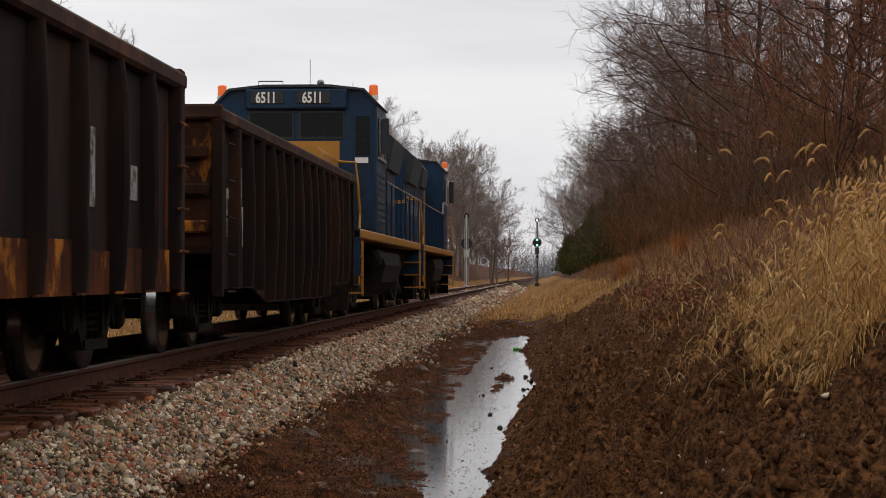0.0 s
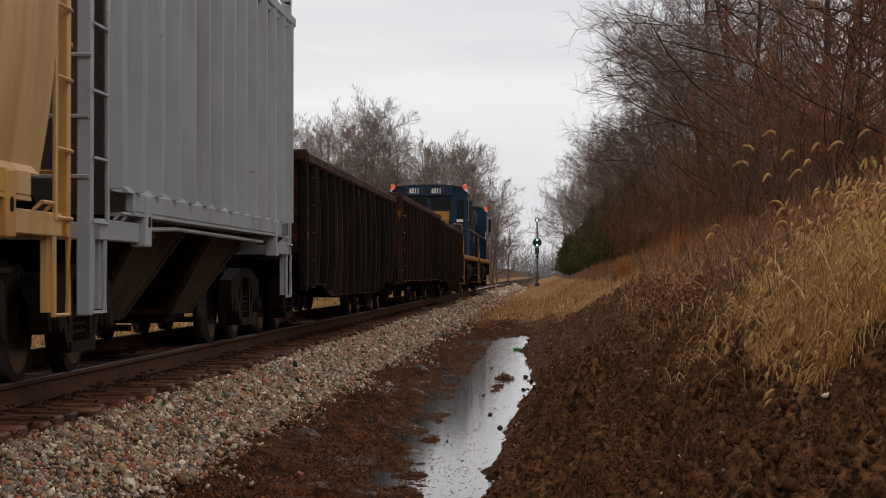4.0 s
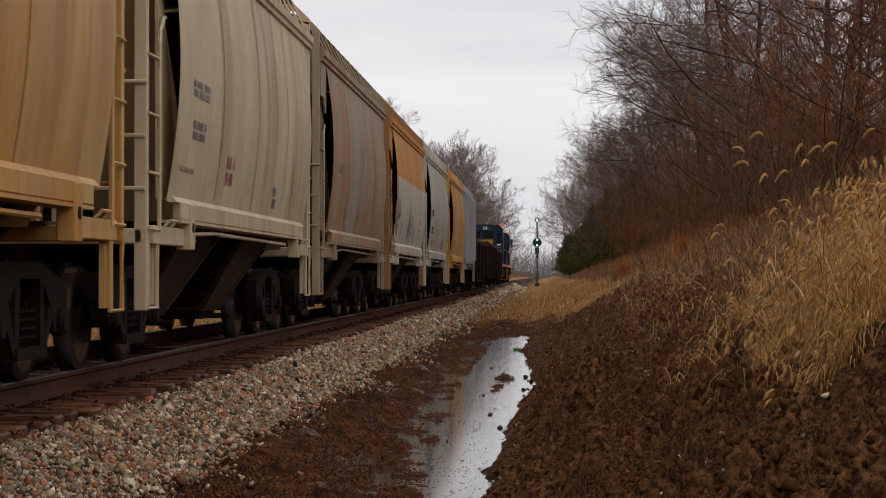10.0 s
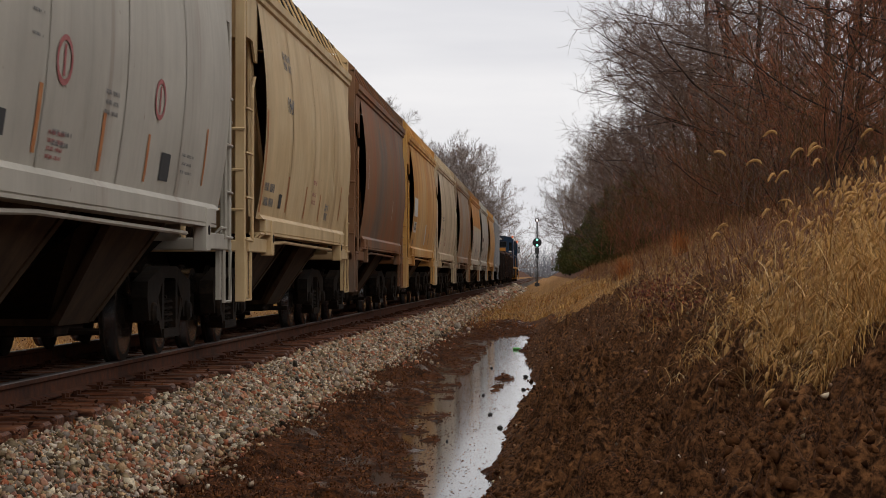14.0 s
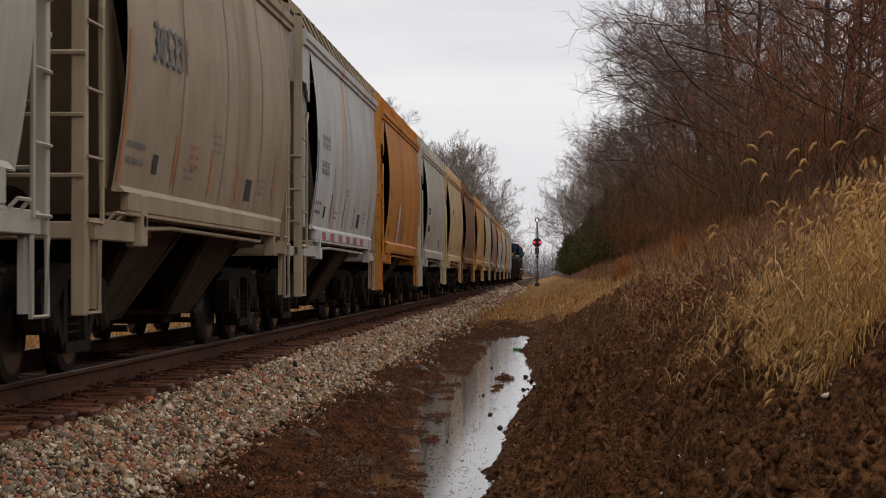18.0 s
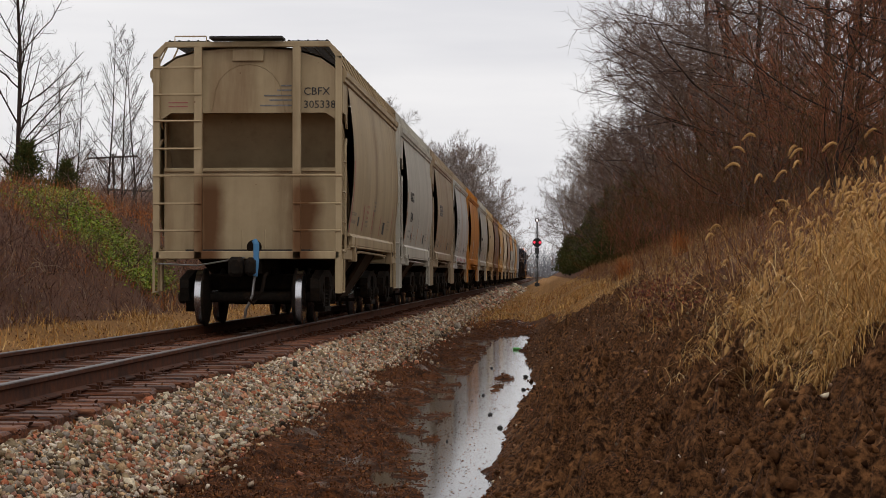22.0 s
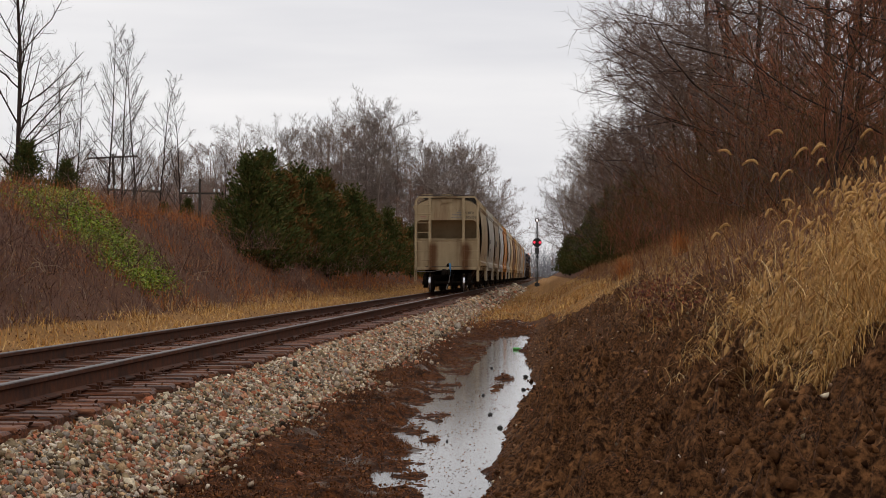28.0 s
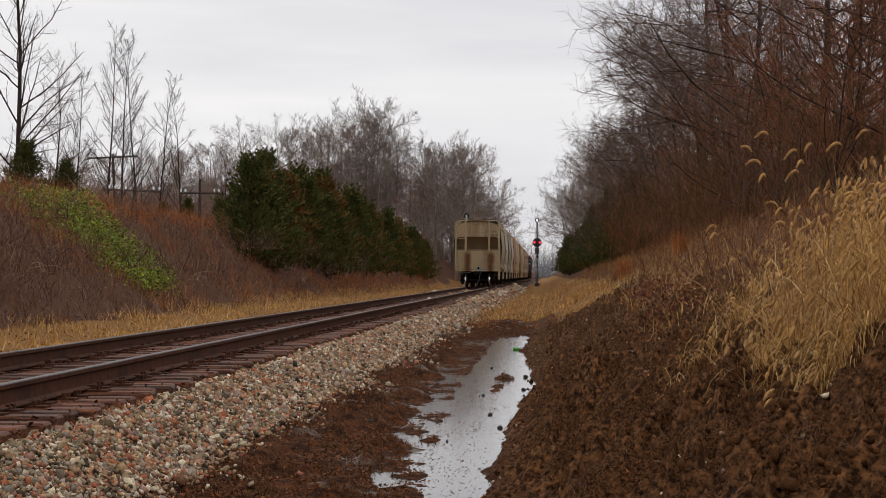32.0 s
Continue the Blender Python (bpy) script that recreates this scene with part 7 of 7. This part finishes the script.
def leaf_cards(rng, centre, size, up=0.6):
    """Small folded leaves, two triangles each."""
    n = len(centre)
    a = rng.normal(size=(n, 3))
    a[:, 2] *= 1 - up
    a /= np.linalg.norm(a, axis=1)[:, None]
    b = np.cross(a, rng.normal(size=(n, 3)) * (1 - up) + np.array([0, 0, up * 2]))
    b /= np.linalg.norm(b, axis=1)[:, None] + 1e-9
    s = size[:, None]
    fold = np.cross(a, b) * s * 0.25
    v = np.stack([centre - a * s, centre + b * s * 0.6 + fold, centre + a * s, centre - b * s * 0.6 + fold], 1).reshape(-1, 3)
    i = np.arange(n)[:, None] * 4
    return v, np.concatenate([i + [[0, 1, 2]], i + [[0, 2, 3]]])


def strew():
    rng = np.random.default_rng(15)
    # green vine that spills down the cut bank
    n = 15000
    u = rng.random(n)
    x = -13.7 + 3.6 * u + rng.normal(0, 0.15, n)
    y = 57.5 + rng.normal(0, 2.4, n) * (1.1 - 0.4 * u) - 1.0 * u
    keep = vnoise(x * 1.7, y * 0.9, 4) > -0.55
    x, y = x[keep], y[keep]
    c = on_ground(x, y)
    c[:, 2] += rng.uniform(0.0, 0.45, len(x)) * (1 + 0.4 * vnoise(x * 1.3, y * 0.6, 9))
    v, f = leaf_cards(rng, c, rng.uniform(0.022, 0.055, len(x)))
    tagged(new("green_vine", big_mesh("green_vine", v, f, VINE)), "green leafy vine spilling down the cut bank", "vine", kind="stuff")
    # dead leaves and bits in the mud and on the shallow water
    n = 75000
    y = 10 + 52 * rng.random(n) ** 1.35
    x = rng.uniform(-2.55, -0.35, n)
    z = height(x, y)
    patch = vnoise(x * 2.3, y * 0.8, 23) + 0.5 * vnoise(x * 6, y * 3, 24)
    keep = (z > WATER_Z + 0.005) & (patch + rng.normal(0, 0.3, n) > -0.3) | (rng.random(n) < 0.035) & (x < -0.6)
    x, y, z = x[keep], y[keep], np.maximum(z[keep], WATER_Z)
    c = np.stack([x, y, z + rng.uniform(0.004, 0.03, len(x))], 1)
    v, f = leaf_cards(rng, c, rng.uniform(0.006, 0.017, len(x)) * (1 + (z <= WATER_Z) * -0.3), 0.35)
    tagged(new("dead_leaves", big_mesh("dead_leaves", v, f, LEAF)), "sodden red-brown dead leaves strewn along the ditch", "leaves", kind="stuff")
    # clods of turned earth
    forms = rough_forms(rng, 14, 0.55)
    n = 9000
    y = 6.3 + 50 * rng.random(n) ** 2.0
    x = rng.uniform(-0.40, 1.75, n)
    heap = vnoise(x * 3, y * 2.2, 81) + 0.6 * vnoise(x * 7, y * 6, 82)
    size = np.minimum(0.0075 * rng.lognormal(0.1, 0.5, n) * np.clip(1 + 0.8 * heap, 0.4, 2), 0.03)
    me = scatter("clods", forms, on_ground(x, y), size, CLOD, 16, ICO_TRIS, lift=0.0)
    tagged(new("clods", me), "clods of dark turned earth on the bank", "earth", kind="stuff")
    n = 3600
    y = 6.3 + 22 * rng.random(n) ** 1.6
    x = rng.uniform(-0.38, 1.6, n)
    me = scatter("large_clods", forms, on_ground(x, y), 0.012 * rng.lognormal(0.1, 0.45, n), CLOD, 19, ICO_TRIS, lift=-0.25)
    tagged(new("large_clods", me), "large broken clods of dark turned earth", "earth", kind="stuff")
    n = 800
    y = 7 + 40 * rng.random(n) ** 1.6
    x = rng.uniform(-0.4, 1.4, n)
    me = scatter("pebbles", forms, on_ground(x, y), 0.006 * rng.lognormal(0.2, 0.45, n), STONE, 18, ICO_TRIS, lift=2.0)
    tagged(new("pebbles", me), "pale pebbles and chips in the turned earth", "pebbles", kind="stuff")
    # roots, straws and orange leaf bits worked into the bank
    n = 2600
    y = 6.5 + 34 * rng.random(n) ** 1.5
    x = -0.35 + 2.0 * rng.random(n) ** 0.7
    v, f = blade_arrays(rng, x, y, height(x, y) + 0.004, rng.uniform(0.02, 0.13, n), rng.uniform(0.0015, 0.005, n), 1.3, None, 4, 0.5)
    tagged(new("roots", big_mesh("roots", v, f, WEED)), "straw bits and fine roots in the turned earth", "roots", kind="stuff")
    n = 3600
    y = 6.5 + 40 * rng.random(n) ** 1.5
    x = rng.uniform(-0.42, 1.5, n)
    c = on_ground(x, y)
    c[:, 2] += rng.uniform(0.0, 0.012, n)
    v, f = leaf_cards(rng, c, rng.uniform(0.004, 0.012, n), 0.2)
    tagged(new("leaf_bits", big_mesh("leaf_bits", v, f, LITTER)), "orange-brown leaf scraps on the earth bank", "leaves", kind="stuff")
    # matted dead grass along the ditch
    n = 90000
    y = 10 + 52 * rng.random(n) ** 1.5
    x = rng.uniform(-2.5, -0.85, n)
    z = height(x, y)
    mat = vnoise(x * 2.6, y * 0.9, 25) + 0.6 * vnoise(x * 7, y * 4, 26)
    keep = (z > WATER_Z + 0.012) & (mat + rng.normal(0, 0.2, n) > -0.15)
    x, y, z = x[keep], y[keep], z[keep]
    m = len(x)
    v, f = blade_arrays(rng, x, y, z - 0.004, rng.uniform(0.025, 0.10, m), rng.uniform(0.003, 0.009, m), 2.0, None, 3, 0.4)
    tagged(new("matted_grass", big_mesh("matted_grass", v, f, LITTER)), "matted orange-brown dead grass beside the ditch water", "grass", kind="stuff")
    # leaf scraps among the ties and on the verge
    n = 9000
    y = 13 + 90 * rng.random(n) ** 1.6
    x = np.where(rng.random(n) < 0.7, rng.uniform(-5.9, -3.2, n), rng.uniform(-9.4, -7.0, n))
    c = on_ground(x, y)
    c[:, 2] += np.where(x > -6, rng.uniform(0.01, 0.115, n), rng.uniform(0.005, 0.06, n))
    v, f = leaf_cards(rng, c, rng.uniform(0.010, 0.028, n), 0.4)
    tagged(new("track_litter", big_mesh("track_litter", v, f, LITTER)), "orange and dark leaf scraps among the ties", "leaves", kind="stuff")
    # dark bits afloat in the ditch
    n = 1500
    y = 13.5 + 36 * rng.random(n) ** 1.7
    x = -1.05 + 0.62 * rng.random(n) ** 1.5
    c = np.stack([x, y, np.full(n, WATER_Z + 0.004)], 1)
    v, f = leaf_cards(rng, c, rng.uniform(0.004, 0.015, n), 0.9)
    tagged(new("floating_bits", big_mesh("floating_bits", v, f, LITTER)), "dark leaf scraps afloat on the ditch water", "leaves", kind="stuff")
    # sparse red leaves left on the brush
    n = 3800
    y = rng.uniform(28, 80, n)
    x = 2.6 + rng.random(n) * 4.2
    c = on_ground(x, y)
    c[:, 2] += rng.uniform(0.3, 3.6, n)
    v, f = leaf_cards(rng, c, rng.uniform(0.012, 0.028, n), 0.2)
    tagged(new("red_leaves", big_mesh("red_leaves", v, f, RED_LEAF)), "few dull red leaves still on the brush", "leaves", kind="stuff")


RED_LEAF = island_material("dull red leaf", [(0.12, 0.02, 0.012), (0.20, 0.05, 0.02), (0.08, 0.012, 0.015), (0.26, 0.07, 0.02)], 0.7, 0.3)
strew()

def tufts():
    """Pale seed tufts and curled leaves on the weeds along the bank."""
    rng = np.random.default_rng(71)
    n = 2600
    y = 15 + 60 * rng.random(n) ** 1.3
    x = 0.95 + 2.6 * rng.random(n) ** 1.2
    keep = vnoise(x * 1.1, y * 0.4, 72) > -0.35
    x, y = x[keep], y[keep]
    c = on_ground(x, y)
    c[:, 2] += rng.uniform(0.03, 0.55, len(x)) * np.clip((x - 0.8) / 0.8, 0.15, 1)
    v, f = leaf_cards(rng, c, rng.uniform(0.008, 0.026, len(x)), 0.1)
    tagged(new("seed_tufts", big_mesh("seed_tufts", v, f, WEED)), "pale seed tufts and curled leaves on the bank weeds", "weeds", kind="stuff")
    n = 2400
    y = 12 + 45 * rng.random(n) ** 1.3
    x = 0.7 + 2.4 * rng.random(n)
    c = on_ground(x, y)
    c[:, 2] += rng.uniform(0.0, 0.25, n) * np.clip((x - 0.7) / 0.8, 0.05, 1)
    v, f = leaf_cards(rng, c, rng.uniform(0.005, 0.015, n), 0.2)
    tagged(new("straw_flecks", big_mesh("straw_flecks", v, f, STRAW)), "pale flecks of broken straw along the bank", "straw", kind="stuff")
    n = 1100
    y = rng.uniform(22, 34, n)
    x = 1.15 + 0.55 * rng.random(n)
    c = on_ground(x, y)
    c[:, 2] += rng.uniform(0.0, 0.28, n)
    v, f = leaf_cards(rng, c, rng.uniform(0.010, 0.026, n), 0.3)
    tagged(new("dark_red_leaves", big_mesh("dark_red_leaves", v, f, RED_LEAF)), "dark red leaves of a low bramble on the bank", "leaves", kind="stuff")
    # the same on the cut bank across the track
    n = 5000
    y = 40 + 95 * rng.random(n) ** 1.3
    x = rng.uniform(-15.5, -9.4, n)
    c = on_ground(x, y)
    c[:, 2] += rng.uniform(0.05, 0.7, n)
    v, f = leaf_cards(rng, c, rng.uniform(0.010, 0.034, n), 0.1)
    tagged(new("pale_weed_tops", big_mesh("pale_weed_tops", v, f, WEED)), "pale and brown seed tops of dead weeds on the cut bank", "weeds", kind="stuff")


tufts()
SWAY = []


def foxtail(x, y, z_head, lean, droop, seed):
    """A nodding foxtail: stalk, bristly seed head and a dry leaf, hinged at its foot."""
    r = random.Random(seed)
    g = float(height(x, y)) - 0.02
    hgt = max(0.35, z_head - g)
    t = tagged(new("foxtail_grass"), "tall dry foxtail stalk with a nodding straw-coloured seed head", "grass", "foxtail stalks in the dry grass")
    a = r.uniform(2.1, 4.4)
    h = Vector((math.cos(a), math.sin(a) * 0.5, 0))
    pts = [h * (lean * hgt * (k / 7) ** 2) + Vector((0, 0, hgt * k / 7)) for k in range(8)]
    part("stalk", Shape().pipe(pts, 0.0010, 4), TWIG_RED, t)
    # head bends over from the tip
    ln = r.uniform(0.07, 0.11)
    q, d = pts[-1], (pts[-1] - pts[-2]).normalized()
    path = [q.copy()]
    for k in range(8):
        d = (d + h * 0.22 * droop + Vector((0, 0, -0.30 * droop))).normalized()
        q = q + d * ln / 8
        path.append(q.copy())
    rad = [0.002, 0.0055, 0.0075, 0.008, 0.0078, 0.007, 0.0058, 0.004, 0.0015]
    v, f = tube_arrays([(np.array([list(p) for p in path]), np.array(rad))], 8)
    rg = np.random.default_rng(seed)
    n = 170
    i = rg.integers(0, 8, n)
    c = np.array([list(path[k]) for k in i]) + (np.array([list(path[k + 1] - path[k]) for k in i])) * rg.random(n)[:, None]
    o = rg.normal(size=(n, 3))
    o /= np.linalg.norm(o, axis=1)[:, None]
    tip = c + o * 0.010
    w = np.cross(o, rg.normal(size=(n, 3)))
    w = w / (np.linalg.norm(w, axis=1)[:, None] + 1e-9) * 0.0012
    bv = np.stack([c - w, c + w, tip + w * 0.3, tip - w * 0.3], 1).reshape(-1, 3)
    bf = np.arange(n)[:, None] * 4 + np.array([[0, 1, 2, 3]]) + len(v)
    part("seed_head", big_mesh("seed_head", np.concatenate([v, bv]), np.concatenate([f, bf]), SEED, True), None, t, "bristly straw-coloured seed head")
    lv, lf = blade_arrays(rg, np.zeros(2), np.zeros(2), np.full(2, hgt * 0.45), np.full(2, 0.28), np.full(2, 0.008), 1.8)
    part("leaf", big_mesh("leaf", lv, lf, STRAW), None, t)
    t.matrix_basis = pose(x, y, g)
    SWAY.append((t, (x, y, g), r.uniform(0, 6.28), r.uniform(0.5, 1.3)))
    return t


def foxtails():
    r = random.Random(3)
    heads = [(1350, 240), (1318, 272), (1330, 292), (1380, 292), (1338, 315), (1402, 260), (1412, 268), (1468, 258), (1398, 306), (1520, 232), (1547, 268), (1365, 372), (1392, 366), (1372, 398), (1282, 402), (1258, 418), (1430, 345), (1480, 335), (1420, 405), (1285, 462)]
    for k, (px, py) in enumerate(heads):
        y = r.uniform(10.8, 13.4)
        x, z = (px - 971) / 3853 * y, 0.755 + (487.5 - py) / 3853 * y
        lean = r.uniform(0.05, 0.22)
        foxtail(x + lean * 0.9 * max(0.35, z - 0.25), y, z, lean, r.uniform(0.5, 2.4), 100 + k)
    # the many heads of the hanging clump
    rng = np.random.default_rng(44)
    paths = []
    for _ in range(900):
        y = rng.uniform(10.4, 15.0)
        x = 1.05 + 1.05 * rng.random() ** 0.65
        g = float(height(x, y))
        p = np.array([x, y, g + rng.uniform(0.06, 0.80) * min(1, (x - 0.95) * 1.3 + 0.12)])
        d = np.array([rng.normal(-0.30, 0.32), rng.normal(0, 0.4), rng.uniform(-1.1, 0.25)])
        step, droop = rng.uniform(0.010, 0.019), rng.uniform(0.15, 0.6)
        pts = [p]
        for _k in range(5):
            d = d / np.linalg.norm(d) + np.array([-0.05, 0, -droop])
            p = p + d / np.linalg.norm(d) * step
            pts.append(p)
        paths.append((np.array(pts), np.array([0.003, 0.008, 0.0105, 0.010, 0.007, 0.002]) * rng.uniform(0.7, 1.15)))
    v, f = tube_arrays(paths, 6)
    tagged(new("seed_heads", big_mesh("seed_heads", v, f, SEED, True)), "drooping foxtail seed heads in the dry grass clump", "grass", kind="stuff")


foxtails()
# ---- small things ----
def utility_pole(label, x, y, top, arms, lean=0.0, mat=BARK):
    t = tagged(new("utility_pole"), label, "utility pole", "old line poles")
    g = float(height(x, y))
    part("pole", Shape().rod((0, 0, -0.4), (0, 0, top - g), 0.075, 8, 0.055), mat, t)
    for z, half in arms:
        arm = part("crossarm", Shape().box(-half, half, -0.035, 0.035, z - g - 0.04, z - g + 0.04, 0.01), mat, t)
        for s in (-0.92, -0.7, 0.7, 0.92):
            part("insulator", Shape().turn([(0, 0.03), (0.05, 0.045), (0.10, 0.045), (0.14, 0.02)], (s * half, 0, z - g + 0.06), "z", 8), INSULATOR, arm)
    t.matrix_basis = pose(x, y, g, 0, lean, 8)


INSULATOR = plain("pale glass insulator", (0.65, 0.68, 0.68), 0.15)
utility_pole("old leaning wooden line pole with a tilted crossarm in the brush", -19.0, 95, 6.1, [(5.95, 1.1)], -3)
utility_pole("short wooden line pole with glass insulators in the brush", -16.9, 88, 4.35, [(4.2, 1.1)], 2)
utility_pole("grey wooden line pole with glass insulators above the weeds", -15.3, 95, 5.0, [(4.35, 0.9)], 0)


def bottle():
    b = tagged(new("bottle"), "green plastic bottle lying in the ditch", "bottle")
    m = plain("green plastic", (0.10, 0.45, 0.08), 0.25)
    part("bottle_body", Shape().turn([(0, 0.02), (0.01, 0.033), (0.15, 0.033), (0.19, 0.013), (0.215, 0.013)], (0, 0, 0), "x", 14), m, b, smooth=True)
    part("cap", Shape().turn([(0.215, 0.015), (0.235, 0.015)], (0, 0, 0), "x", 12), WHITE_MARK, b)
    b.matrix_basis = pose(-0.70, 43, WATER_Z + 0.025, 0, 0, 8) @ Matrix.Scale(0.75, 4)


bottle()
rnd_rocks = random.Random(2)
ROCK = material("dark wet rock", (0.02, 0.017, 0.015), (0.05, 0.043, 0.038), 0.5, 0, 20, None, 1, 0.5)
for rx, ry, rs in ((-0.80, 26.7, 0.045), (-0.32, 28.0, 0.06), (-0.33, 31.5, 0.07), (-0.62, 23.0, 0.05), (-0.47, 21.0, 0.05), (-0.9, 19.3, 0.035), (-0.9, 34.5, 0.05)):
    f0 = rough_forms(np.random.default_rng(int(ry * 10)), 1, 0.25)[0]
    rk = tagged(new("rock", big_mesh("rock", f0, ICO_TRIS, ROCK, True)), "small dark wet rock in the shallow ditch water", "rock", "rocks in the ditch")
    rk.matrix_basis = pose(rx, ry, WATER_Z + rs * 0.15, 0, 0, rnd_rocks.uniform(0, 360)) @ Matrix.Scale(rs * 0.6, 4)
def motions():
    """The train rolls away at an even pace; its wheels turn with it."""
    times = [0, 5, 10, 15, 20, 25, 26.5, 28, 30, 32]
    for car, at, turned in CONSIST:
        walk(car, [(t, pose(TRACK_X, run(t) + at, 0, 0, 0, 180 if turned else 0)) for t in times])
    # wheels: 0.415 m in radius, a row for each twentieth of a second
    rows = [(k / 20, run(k / 20) / 0.415) for k in range(32 * 20 + 1)]
    for w in WHEELS:
        y = w.location.y
        spin = -1 if w.parent.parent is CONSIST[-1][0] else 1
        walk(w, [(t, Matrix.Translation((0, y, 0.42)) @ Matrix.Rotation(-spin * a, 4, "X")) for t, a in rows])
    # signal aspect: the added shutter swings from the upright pair of lenses to the level pair
    walk(SHUTTER, [(t, pose(0, 0, 0, 0, a, 0)) for t, a in ((0, 0), (15.2, 0), (15.5, 45), (15.8, 90), (32, 90))])
    # foxtails nod in a light wind
    for thing, (x, y, z), phase, amount in SWAY:
        walk(thing, [(t, pose(x, y, z, 1.2 * amount * math.sin(t * 2.1 + phase), 2.6 * amount * math.sin(t * 2.7 + phase * 1.7) + 1.2 * amount * math.sin(t * 0.8 + phase), 0)) for t in np.arange(0, 32.01, 0.4)])


motions()
